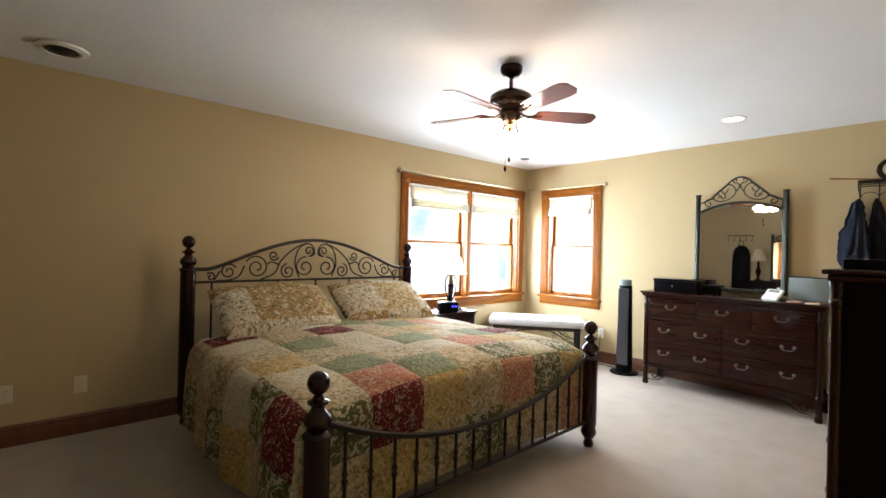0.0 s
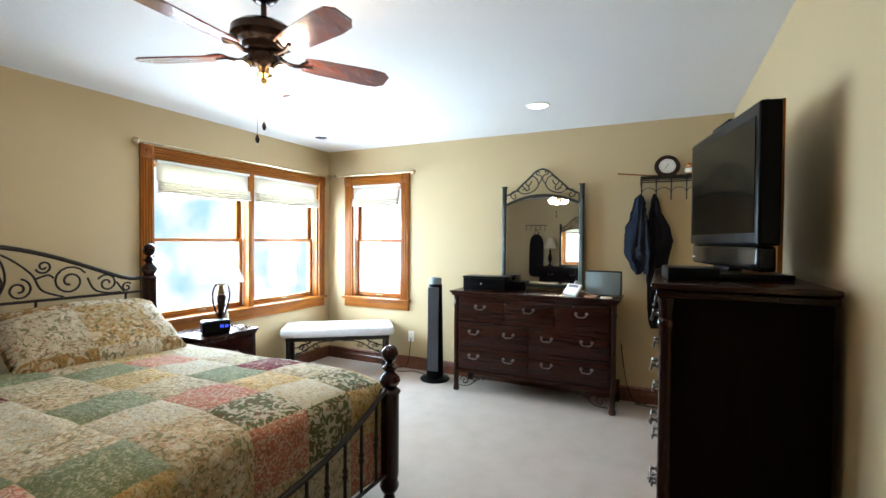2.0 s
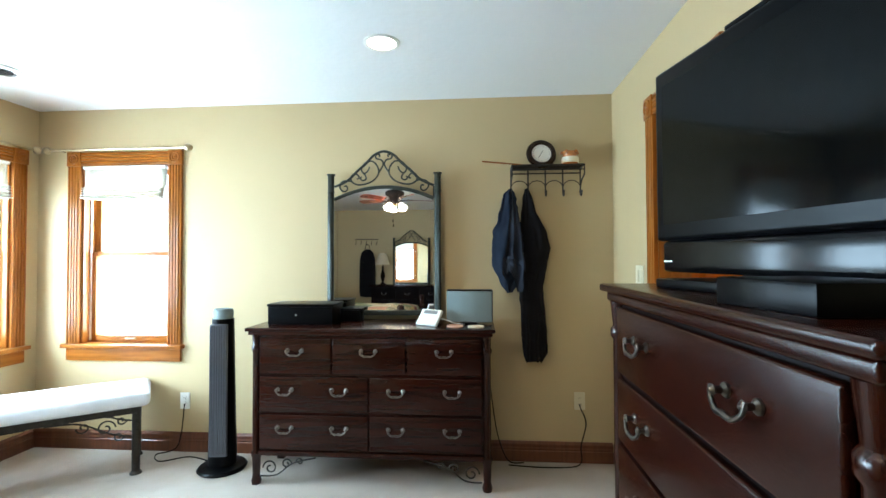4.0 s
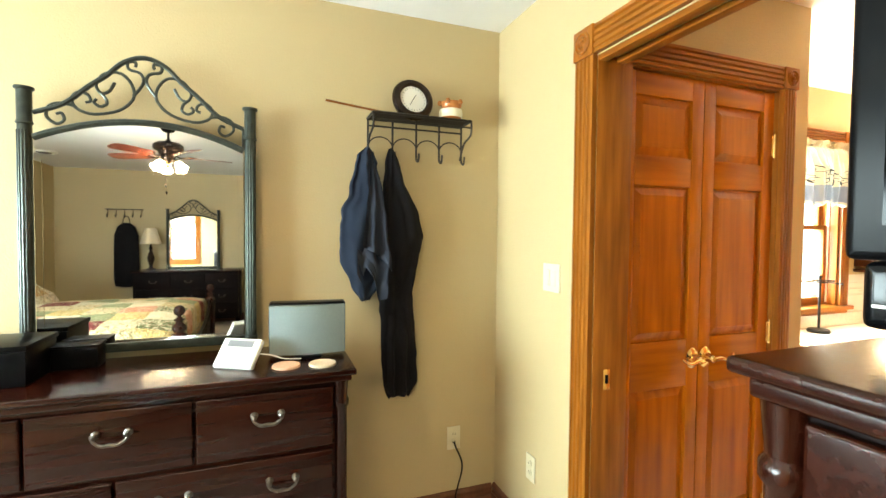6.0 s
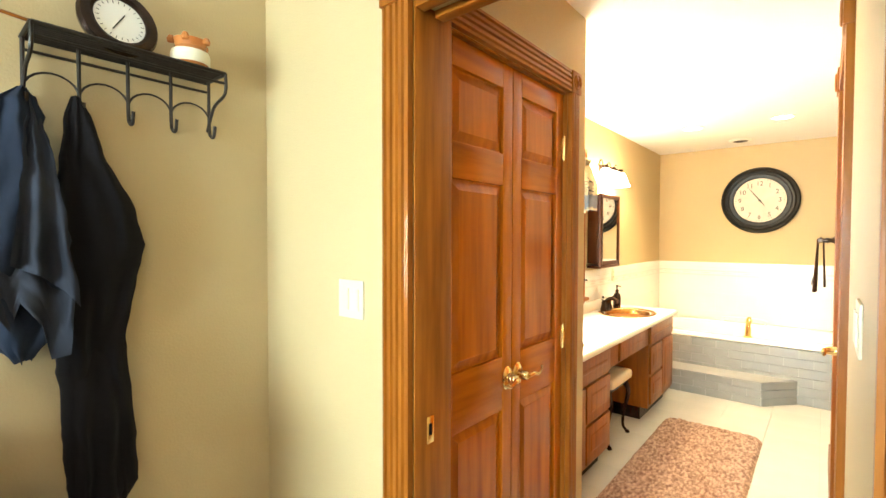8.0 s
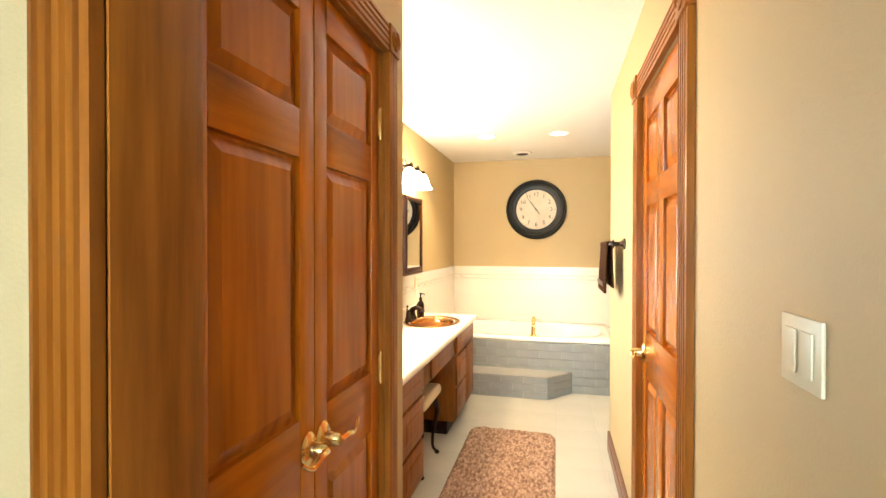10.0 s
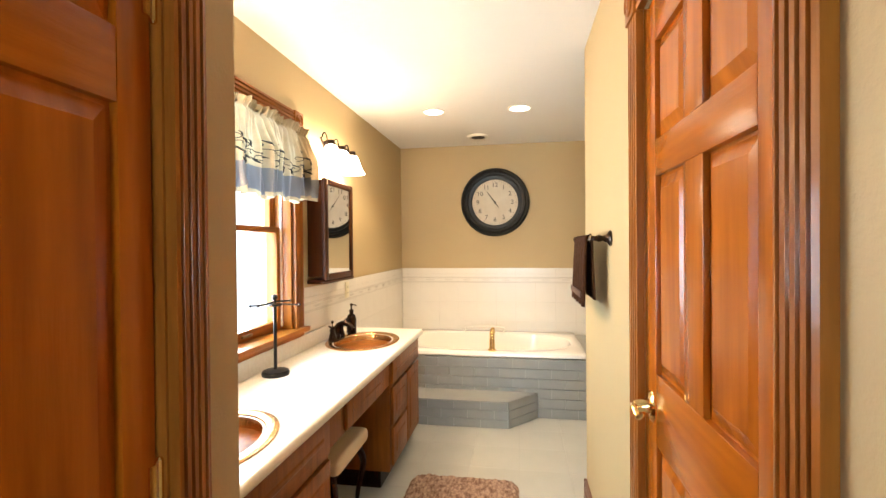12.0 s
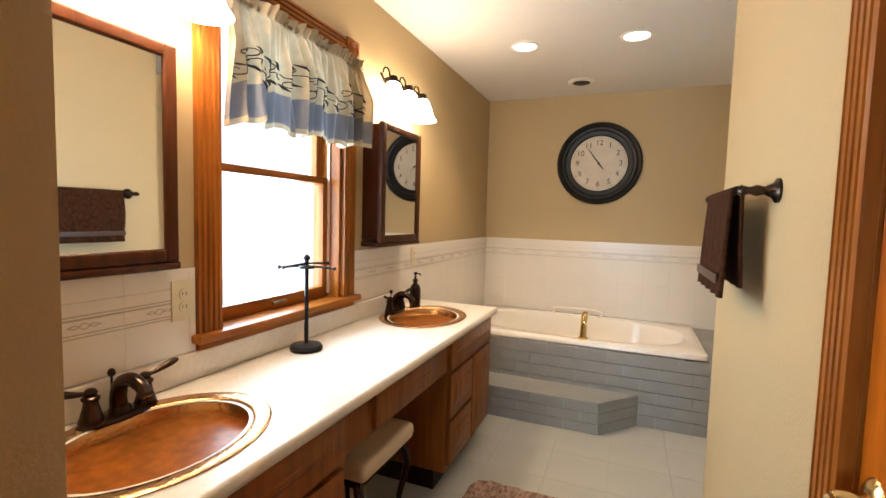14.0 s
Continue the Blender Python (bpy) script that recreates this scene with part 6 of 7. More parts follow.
def faucet(cx, cy, label):
    """A centre-set faucet: a long plate, two urn-shaped bases with flat levers, and a thick arched spout."""
    root = thing("faucet", (cx, cy, VZ), label, "faucet", "vanity faucets")
    plate_bm = bmesh.new()
    lathe(plate_bm, [(0.034, 0.0), (0.036, 0.004), (0.034, 0.011), (0.026, 0.016), (0.002, 0.017)], 32, sx=1.0, sy=2.9)
    part("base_plate", plate_bm, BRONZE, root)
    for s in (-1, 1):
        hb = part("handle_base", lathed([(0.027, 0.010), (0.027, 0.018), (0.023, 0.03), (0.017, 0.055), (0.016, 0.066), (0.020, 0.070), (0.020, 0.075), (0.013, 0.080), (0.015, 0.088), (0.010, 0.096), (0.003, 0.098)], 20), BRONZE, root, at=(0, s * 0.068, 0))
        part("lever", swept(smooth_line([(0, 0, 0.086), (-0.004, s * 0.028, 0.092), (-0.010, s * 0.062, 0.104), (-0.014, s * 0.088, 0.112)], 4), [0.005, 0.005, 0.0055, 0.006, 0.007, 0.008, 0.009, 0.010, 0.0105, 0.010, 0.009, 0.007, 0.003], 9, 0.6), BRONZE, hb)
    part("spout_foot", lathed([(0.027, 0.012), (0.026, 0.022), (0.021, 0.032)], 20), BRONZE, root)
    line = smooth_line([(0.004, 0, 0.02), (0.004, 0, 0.06), (-0.012, 0, 0.092), (-0.050, 0, 0.106), (-0.088, 0, 0.092), (-0.104, 0, 0.070)], 5)
    part("spout", swept(line, [0.021 - 0.006 * k / (len(line) - 1) + (0.003 if k > len(line) - 4 else 0) for k in range(len(line))], 14), BRONZE, root)
    part("lift_knob", lathed([(0.003, 0.05), (0.003, 0.100), (0.008, 0.104), (0.010, 0.112), (0.007, 0.120), (0.002, 0.123)], 14), BRONZE, root, at=(0.030, 0, 0))


faucet(6.385, -1.61, "dark bronze two-handled faucet at the first copper sink")
faucet(6.375, -3.10, "dark bronze two-handled faucet at the sink beside the tub")


def cab_front(name, y0, y1, z0, z1, parent, panel=True):
    """A drawer or door front in the yz plane at the vanity's face."""
    t = 0.018
    ob = part(name, boxed((VF - t, y0, z0), (VF - 0.001, y1, z1), 0.005, 2), CABWOOD, parent)
    if panel:
        i = 0.035
        bm = bmesh.new()
        rings = []
        for inset, d in ((i, -t), (i + 0.003, -t + 0.006), (i + 0.012, -t + 0.005), (i + 0.028, -t - 0.003), (i + 0.030, -t - 0.0035)):
            rings.append([bm.verts.new((VF + d - 0.0004, y, z)) for y, z in ((y0 + inset, z0 + inset), (y1 - inset, z0 + inset), (y1 - inset, z1 - inset), (y0 + inset, z1 - inset))])
        for p, q in zip(rings, rings[1:]):
            for k in range(4):
                bm.faces.new((p[k], p[(k + 1) % 4], q[(k + 1) % 4], q[k]))
        bm.faces.new(rings[-1])
        part("raised_panel", bm, CABWOOD, ob, smooth=15)
    return ob


def vanity(y0, y1, drawers_low, label):
    """One base unit; drawers_low: whether its drawers stand at the lower-y side."""
    root = thing("vanity_cabinet", (0, 0, 0), label, "bathroom cabinet", "vanity cabinets")
    part("body", boxed((VF, y0, 0.10), (BATH_E - 0.003, y1, VZ - 0.0385), 0.002), CABWOOD, root)
    part("plinth", boxed((VF + 0.06, y0 + 0.01, 0.0), (BATH_E - 0.003, y1 - 0.01, 0.0995)), DARKPOST, root)
    cab_front("drawer", y0 + 0.02, y1 - 0.02, 0.60, VZ - 0.05, root)
    mid = y0 + (y1 - y0) * 0.5
    a, b = ((y0 + 0.02, mid - 0.008), (mid + 0.008, y1 - 0.02))
    d, o = (a, b) if drawers_low else (b, a)
    cab_front("drawer", d[0], d[1], 0.365, 0.58, root)
    cab_front("drawer", d[0], d[1], 0.13, 0.345, root)
    cab_front("door", o[0], o[1], 0.13, 0.58, root)


vanity(-3.51, -2.82, False, "oak vanity unit with drawers and door under the far sink")
vanity(-1.98, -1.20, True, "oak vanity unit with drawers and door under the near sink")
knee = thing("knee_drawer", (0, 0, 0), "oak drawer unit across the knee space of the vanity", "drawer")
part("body", boxed((VF, -2.8195, 0.60), (BATH_E - 0.003, -1.9805, VZ - 0.0385), 0.002), CABWOOD, knee)
cab_front("drawer", -2.66, -2.14, 0.615, VZ - 0.05, knee)

stool = thing("vanity_stool", (6.16, -2.34, 0), "low stool with cream padded seat and curved dark legs", "stool")
part("seat", boxed((-0.19, -0.20, 0.405), (0.16, 0.20, 0.475), 0.034, 5), CREAM, stool)
part("seat_frame", boxed((-0.16, -0.18, 0.375), (0.14, 0.18, 0.4045), 0.006), DARKPOST, stool)
for x, sx in ((-0.14, -1), (0.12, 1)):
    for y, sy in ((-0.16, -1), (0.16, 1)):
        leg = smooth_line([(x, y, 0.39), (x + sx * 0.022, y + sy * 0.022, 0.30), (x, y, 0.16), (x - sx * 0.005, y, 0.06), (x + sx * 0.018, y + sy * 0.018, 0.012)], 6)
        part("leg", swept(leg, [0.022 - 0.012 * min(1, i / 14) for i in range(len(leg))], 9), DARKPOST, stool)
        part("foot", lathed([(0.012, 0.0), (0.018, 0.008), (0.012, 0.02)], 10), DARKPOST, stool, at=(x + sx * 0.02, y + sy * 0.02, 0))


def cabinet_mirror(y0, y1, z0, z1, depth, label):
    root = thing("mirror_cabinet", (0, 0, 0), label, "medicine cabinet", "mirror cabinets")
    x1, x0 = BATH_E - 0.002, BATH_E - depth
    part("body", boxed((x0 + 0.03, y0 + 0.008, z0 + 0.02), (x1, y1 - 0.008, z1 - 0.01), 0.003), CABDARK, root)
    door = new("door")
    door.parent = root
    w = 0.038
    for a, b in (((y0, z0), (y0 + w, z1)), ((y1 - w, z0), (y1, z1))):
        part("stile", boxed((x0, a[0], a[1]), (x0 + 0.029, b[0], b[1]), 0.008, 3), CABDARK, door)
    part("rail", boxed((x0, y0 + w, z1 - w), (x0 + 0.029, y1 - w, z1), 0.008, 3), CABDARK, door)
    part("rail", boxed((x0, y0 + w, z0), (x0 + 0.029, y1 - w, z0 + w), 0.008, 3), CABDARK, door)
    part("mirror_glass", boxed((x0 + 0.010, y0 + w - 0.003, z0 + w - 0.003), (x0 + 0.014, y1 - w + 0.003, z1 - w + 0.003)), MIRROR, door, "mirror glass")
    part("base_moulding", boxed((x0 + 0.0, y0 - 0.006, z0 - 0.022), (x1, y1 + 0.006, z0 - 0.0005), 0.008, 3), CABDARK, root)


cabinet_mirror(-3.308, -2.863, 1.19, 1.80, 0.125, "dark wooden mirror cabinet on the wall by the window")
cabinet_mirror(-1.795, -1.37, 1.18, 1.79, 0.065, "wide dark-framed wall mirror above the near sink")


def vanity_light(yc, label):
    root = thing("vanity_light", (BATH_E, yc, 2.035), label, "wall lamp", "vanity lamps")
    part("back_plate", lathed([(0.045, 0.001), (0.045, 0.008), (0.03, 0.016)], 20, m=pose(0, 0, 0.0, 0, -90, 0)), BRONZE, root)
    bar = smooth_line([(-0.07, -0.23 + 0.0575 * k, 0.03 * math.sin(k * math.pi / 2 + 0.6)) for k in range(9)], 4)
    part("scroll_bar", swept(bar, 0.007, 8), BRONZE, root)
    part("stem", swept([(0, 0, 0), (-0.07, 0, 0.01)], 0.01, 8), BRONZE, root)
    for k in range(3):
        y = -0.18 + 0.18 * k
        loop = [(-0.075, y + 0.035 * math.cos(t), 0.022 + 0.035 * math.sin(t)) for t in [2 * math.pi * i / 20 for i in range(17)]]
        part("ring", swept(loop, 0.005, 7), BRONZE, root)
        part("lamp_socket", lathed([(0.020, 0.01), (0.024, -0.005), (0.02, -0.03), (0.026, -0.035)], 16), BRONZE, root, at=(-0.115, y, 0.0))
        part("lamp_arm", swept([(-0.07, y, 0.0), (-0.115, y, 0.005)], 0.008, 7), BRONZE, root)
        bell_shade(root, Matrix.Translation((-0.115, y, -0.02)), 1.3)
        point("vanity_bulb", (BATH_E - 0.115, yc + y, 1.93), VANITY_POWER, WARM, 0.04)


vanity_light(-3.15, "bronze scrolled wall lamp, three lit glass bells, above the cabinet")
vanity_light(-1.655, "bronze scrolled wall lamp, three lit glass bells, above the mirror")

# gathered valance
rail_v = thing("curtain_rod", (0, 0, 0), "thin rod across the bathroom window", "curtain rod")
part("rod", swept([(BATH_E - 0.045, -2.79, 2.03), (BATH_E - 0.045, -1.94, 2.03)], 0.007, 8), ANTIQUE, rail_v)
valance = thing("valance", (0, 0, 0), "gathered cream valance with dark vines and blue hem", "curtain")


def ripple(y, z):
    """The cloth's depth: tight gathers at the rod that open into wider, uneven folds below."""
    f = min(1.0, max(0.0, (2.0 - z) / 0.14))
    tight = 0.011 * (1 - 0.7 * f) * math.sin(y * 235 + 2.2 * math.sin(y * 37)) * (1 if z < 2.045 else 1.8)
    wide = 0.031 * f * math.sin(y * 74 + 2.6 * math.sin(y * 19) + 2.4 * (z - 1.8) * math.sin(y * 31))
    crease = 0.009 * f * math.sin(y * 163 + 9 * z)
    pinch = 0.016 * math.exp(-((z - 2.015) / 0.012) ** 2)
    return BATH_E - 0.062 - wide - tight - crease - 0.014 * math.sin(y * 31 + z * 6) - 0.022 * f + pinch


def valance_strip(z0f, z1f, mat, name, rows=8):
    bm = bmesh.new()
    g = []
    n = 260
    for i in range(n + 1):
        y = -2.755 + 0.80 * i / n
        scallop = 0.014 * math.cos((y + 2.4) / 0.3 * math.pi * 2) + 0.010 * math.sin(y * 74) - 0.03 * (y + 2.35)
        za, zb = 2.055 + 0.007 * math.sin(y * 118), 1.635 + scallop
        g.append([bm.verts.new((ripple(y, zz), y + 0.012 * math.sin(y * 60) * (2.05 - zz), zz)) for zz in [za + (zb - za) * (z0f + (z1f - z0f) * k / rows) for k in range(rows + 1)]])
    for p, q in zip(g, g[1:]):
        for k in range(rows):
            bm.faces.new((p[k], p[k + 1], q[k + 1], q[k]))
    return part(name, bm, mat, valance, smooth=80)


valance_strip(0.0, 0.70, CLOTHSTRIPE, "cloth", 24)
valance_strip(0.70, 0.955, CLOTHBLUE, "blue_hem", 8)
valance_strip(0.955, 1.0, CLOTHSTRIPE, "hem_edge", 2)
bm = bmesh.new()
for k in range(7):
    y0 = -2.73 + 0.108 * k
    z0 = 1.82 + 0.012 * math.sin(k * 2.1)
    stem = [(y0 + 0.108 * i / 40, z0 + 0.018 * math.sin(i / 40 * 2 * math.pi)) for i in range(41)]
    lines = [stem] + [scroll(y0 + 0.035, z0 + 0.036, 0.024, -90, 1.2, 1, 34), scroll(y0 + 0.09, z0 - 0.034, 0.021, 90, 1.2, 1, 34), scroll(y0 + 0.078, z0 + 0.022, 0.015, -90, 1.0, -1, 26)]
    for ln in lines:
        sweep(bm, [(ripple(y, z) - 0.0045, y + 0.012 * math.sin(y * 60) * (2.05 - z), z) for y, z in ln], 0.0021, 4)
    for cy, cz in ((y0 + 0.012, z0 + 0.045), (y0 + 0.055, z0 + 0.05), (y0 + 0.10, z0 - 0.048), (y0 + 0.06, z0 - 0.022), (y0 + 0.03, z0 - 0.012)):
        leaf_line = [(cy + d, cz + 1.2 * d) for d in (-0.012, -0.006, 0.0, 0.006, 0.012)]
        sweep(bm, [(ripple(y, z) - 0.0045, y + 0.012 * math.sin(y * 60) * (2.05 - z), z) for y, z in leaf_line], [0.001, 0.0045, 0.0055, 0.004, 0.001], 5)
part("vine_print", bm, INK, valance)

# things on the counter
towel_tree = thing("jewelry_stand", (6.345, -2.30, VZ), "black metal jewelry stand with two arms on the counter", "jewelry stand")
part("base", lathed([(0.062, 0.0), (0.064, 0.012), (0.058, 0.022), (0.012, 0.028)], 28), INKMETAL, towel_tree)
part("post", lathed([(0.008, 0.02), (0.008, 0.355), (0.013, 0.36), (0.013, 0.372), (0.004, 0.38)], 12), INKMETAL, towel_tree)
part("disc", lathed([(0.03, 0.325), (0.032, 0.33), (0.03, 0.335)], 20), INKMETAL, towel_tree)
for a, z in ((80, 0.345), (20, 0.335)):
    c, s = math.cos(radians(a)), math.sin(radians(a))
    part("arm", swept([(-0.11 * c, -0.11 * s, z - 0.008), (0, 0, z), (0.11 * c, 0.11 * s, z - 0.008)], 0.0045, 8), INKMETAL, towel_tree)
    for k in (-1, 1):
        part("arm_tip", lathed([(0.002, -0.008), (0.008, 0), (0.002, 0.008)], 10), INKMETAL, towel_tree, at=(k * 0.11 * c, k * 0.11 * s, z - 0.008))
soap = thing("soap_dispenser", (6.36, -3.32, VZ), "dark bronze soap dispenser beside the far sink", "soap dispenser")
part("bottle", lathed([(0.030, 0.0), (0.034, 0.006), (0.034, 0.10), (0.026, 0.125), (0.014, 0.135), (0.014, 0.15)], 22), BRONZE, soap)
part("pump", lathed([(0.016, 0.15), (0.016, 0.162), (0.006, 0.166), (0.006, 0.19), (0.012, 0.192), (0.010, 0.205)], 14), BRONZE, soap)
part("spout", swept([(0, 0, 0.197), (-0.035, 0.01, 0.197), (-0.04, 0.012, 0.188)], 0.004, 7), BRONZE, soap)
plate("wall_outlet", (BATH_E - 0.008, -1.845, 1.052), 0, 0.078, 0.125, "outlet", "ivory outlet set in the tiles above the counter")
plate("wall_outlet", (BATH_E - 0.008, -3.47, 1.075), 0, 0.07, 0.115, "outlet", "ivory outlet in the tiles beyond the cabinet")

# bathtub in its tiled deck
TF, TZ = -4.03, 0.475
tub = thing("bathtub", (0, 0, 0), "white drop-in bathtub in a grey-tiled deck", "bathtub")
TX0, TX1, TY0, TY1 = 4.68, 6.40, -5.02, -4.06
cx, cy = (TX0 + TX1) / 2, (TY0 + TY1) / 2
bm = bmesh.new()
n = 64


def super_ring(a, b, z, p):
    out = []
    for i in range(n):
        t = 2 * math.pi * i / n
        c, s = math.cos(t), math.sin(t)
        out.append(bm.verts.new((cx + a * math.copysign(abs(c) ** (2 / p), c), cy + b * math.copysign(abs(s) ** (2 / p), s), z)))
    return out


A, B = (TX1 - TX0) / 2, (TY1 - TY0) / 2
rings = [super_ring(A, B, TZ + 0.001, 30), super_ring(A, B, TZ + 0.03, 30), super_ring(A - 0.006, B - 0.006, TZ + 0.036, 30), super_ring(A * 0.92, B * 0.84, TZ + 0.036, 2.6), super_ring(A * 0.90, B * 0.81, TZ + 0.030, 2.5), super_ring(A * 0.87, B * 0.77, TZ - 0.05, 2.5), super_ring(A * 0.80, B * 0.68, TZ - 0.24, 2.5), super_ring(A * 0.68, B * 0.55, TZ - 0.35, 2.4)]
for p, q in zip(rings, rings[1:]):
    for i in range(n):
        bm.faces.new((p[i], p[(i + 1) % n], q[(i + 1) % n], q[i]))
bm.faces.new(rings[-1])
part("shell", bm, ACRYLIC, tub, smooth=50)
part("grab_bar", swept(smooth_line([(cx - 0.16, -4.93, 0.50), (cx - 0.15, -4.92, 0.56), (cx + 0.2, -4.92, 0.56), (cx + 0.21, -4.93, 0.50)], 5), 0.009, 8), ACRYLIC, tub)
spout = thing("tub_spout", (5.44, -4.115, TZ + 0.036), "polished brass tub spout standing on the tub rim", "tub faucet")
part("column", lathed([(0.034, 0.0), (0.036, 0.008), (0.024, 0.018), (0.022, 0.10)], 20), BRASS, spout)
part("spout_arch", swept(smooth_line([(0, 0, 0.09), (0, -0.01, 0.14), (0, -0.05, 0.165), (0, -0.10, 0.15), (0, -0.12, 0.125)], 5), 0.018, 12, 1.3), BRASS, spout)

deck = thing("tub_deck", (0, 0, 0), "grey-tiled tub surround with light joints", "tub surround", kind="structure")
bm = bmesh.new()
for z in (TZ - 0.02,):
    box(bm, (BATH_W, TY1, 0), (BATH_E, TF - 0.012, TZ - 0.008))
    box(bm, (BATH_W, BATH_S, 0), (TX0 + 0.02, TY1 - 0.0005, TZ - 0.008))
    box(bm, (TX1 - 0.02, BATH_S, 0), (BATH_E, TY1 - 0.0005, TZ - 0.008))
    box(bm, (TX0 + 0.0205, BATH_S, 0), (TX1 - 0.0205, TY0 + 0.02, TZ - 0.008))
part("deck_core", bm, GREYGROUT, deck)

SX_L, SX_C, STEP_Z, STEP_Y = 5.07, 5.30, 0.205, -3.77
step = thing("tub_step", (0, 0, 0), "grey-tiled step before the bathtub with a slanted corner", "step", kind="structure")
bm = bmesh.new()
low, high = [], []
outline = [(SX_L + 0.008, TF - 0.012), (SX_C + 0.006, STEP_Y - 0.010), (BATH_E, STEP_Y - 0.010), (BATH_E, TF - 0.012)]
for x, y in outline:
    low.append(bm.verts.new((x, y, 0)))
    high.append(bm.verts.new((x, y, STEP_Z - 0.008)))
for i in range(4):
    bm.faces.new((low[i], low[(i + 1) % 4], high[(i + 1) % 4], high[i]))
bm.faces.new(low), bm.faces.new(high)
part("step_core", bm, GREYGROUT, step)
bm = bmesh.new()
sec = [(SX_L, TF + 0.0005), (SX_C, STEP_Y), (BATH_E - 0.001, STEP_Y), (BATH_E - 0.001, TF + 0.0005)]
lo = [bm.verts.new((x, y, STEP_Z - 0.0075)) for x, y in sec]
hi = [bm.verts.new((x, y, STEP_Z)) for x, y in sec]
for i in range(4):
    bm.faces.new((lo[i], lo[(i + 1) % 4], hi[(i + 1) % 4], hi[i]))
bm.faces.new(lo), bm.faces.new(hi)
part("step_top", bm, GREYTILE, step)

# rug and towel
rug = thing("bath_rug", (0, 0, 0), "shaggy brown-mauve bath rug on the grey tiles", "rug")
RX0, RX1, RY0, RY1 = 5.22, 5.85, -3.00, -1.42
bm = bmesh.new()
nx, ny = 52, 128
g = []
for i in range(nx + 1):
    row = []
    for j in range(ny + 1):
        u, v = i / nx * 2 - 1, j / ny * 2 - 1
        x, y = (RX0 + RX1) / 2 + u * (RX1 - RX0) / 2, (RY0 + RY1) / 2 + v * (RY1 - RY0) / 2
        du, dv = (1 - abs(u)) * (RX1 - RX0) / 2, (1 - abs(v)) * (RY1 - RY0) / 2
        r = 0.08
        if du < r and dv < r:
            ax, ay = r - du, r - dv
            d = math.hypot(ax, ay)
            if d > 0:
                k = max(ax, ay) / d
                x -= math.copysign(ax * (1 - k), u)
                y -= math.copysign(ay * (1 - k), v)
        e = min(1.0, min(du, dv) / 0.02)
        z = 0.003 + e * (0.022 + 0.012 * noise.noise(Vector((x * 38, y * 38, 0))) + 0.008 * noise.noise(Vector((x * 90, y * 90, 4))))
        row.append(bm.verts.new((x + 0.006 * noise.noise(Vector((x * 60, y * 60, 9))), y + 0.006 * noise.noise(Vector((x * 60, y * 60, 19))), z)))
    g.append(row)
for p, q in zip(g, g[1:]):
    for j in range(ny):
        bm.faces.new((p[j], p[j + 1], q[j + 1], q[j]))
part("shag", bm, RUG, rug, smooth=40)
part("backing", boxed((RX0 + 0.02, RY0 + 0.02, -0.001), (RX1 - 0.02, RY1 - 0.02, 0.003)), CREAM, rug)

bar = thing("towel_bar", (0, 0, 0), "dark bronze towel bar with turned mounts on the wall", "towel bar")
for y in (-2.16, -2.66):
    part("mount", lathed([(0.030, 0.0), (0.030, 0.006), (0.018, 0.014), (0.010, 0.03), (0.014, 0.045), (0.009, 0.06), (0.014, 0.078), (0.006, 0.084)], 18, m=pose(HALL_W, y, 1.415, 0, 90, 0)), BRONZE, bar)
part("bar", swept([(HALL_W + 0.072, -2.14, 1.415), (HALL_W + 0.072, -2.68, 1.415)], 0.008, 10), BRONZE, bar)
towel = thing("hand_towel", (0, 0, 0), "dark brown hand towel folded over the towel bar", "towel")
bm = bmesh.new()
prof = []
for k in range(9):
    prof.append((-0.016, 1.17 + 0.03 * k))
for k in range(7):
    a = math.pi - math.pi * k / 6
    prof.append((0.016 * math.cos(a), 1.415 + 0.016 * math.sin(a)))
for k in range(12):
    prof.append((0.016, 1.405 - 0.024 * k - 0.001))
g = []
for i in range(25):
    y = -2.225 - 0.36 * i / 24
    row = []
    for d, z in prof:
        fall = max(0.0, (1.40 - z) / 0.27)
        row.append(bm.verts.new((HALL_W + 0.072 + d * (1 + 0.6 * fall) + 0.007 * fall * math.sin(i * 1.1) * (1 if d > 0 else 0.3), y - 0.012 * fall * math.sin(z * 20), z)))
    g.append(row)
for p, q in zip(g, g[1:]):
    for j in range(len(prof) - 1):
        bm.faces.new((p[j], p[j + 1], q[j + 1], q[j]))
tw = part("cloth", bm, TOWEL, towel, smooth=80)
m = tw.modifiers.new("thick", "SOLIDIFY")
m.thickness = 0.008
part("woven_band", boxed((HALL_W + 0.103, -2.58, 1.175), (HALL_W + 0.107, -2.232, 1.20), 0.001), SATIN, towel)

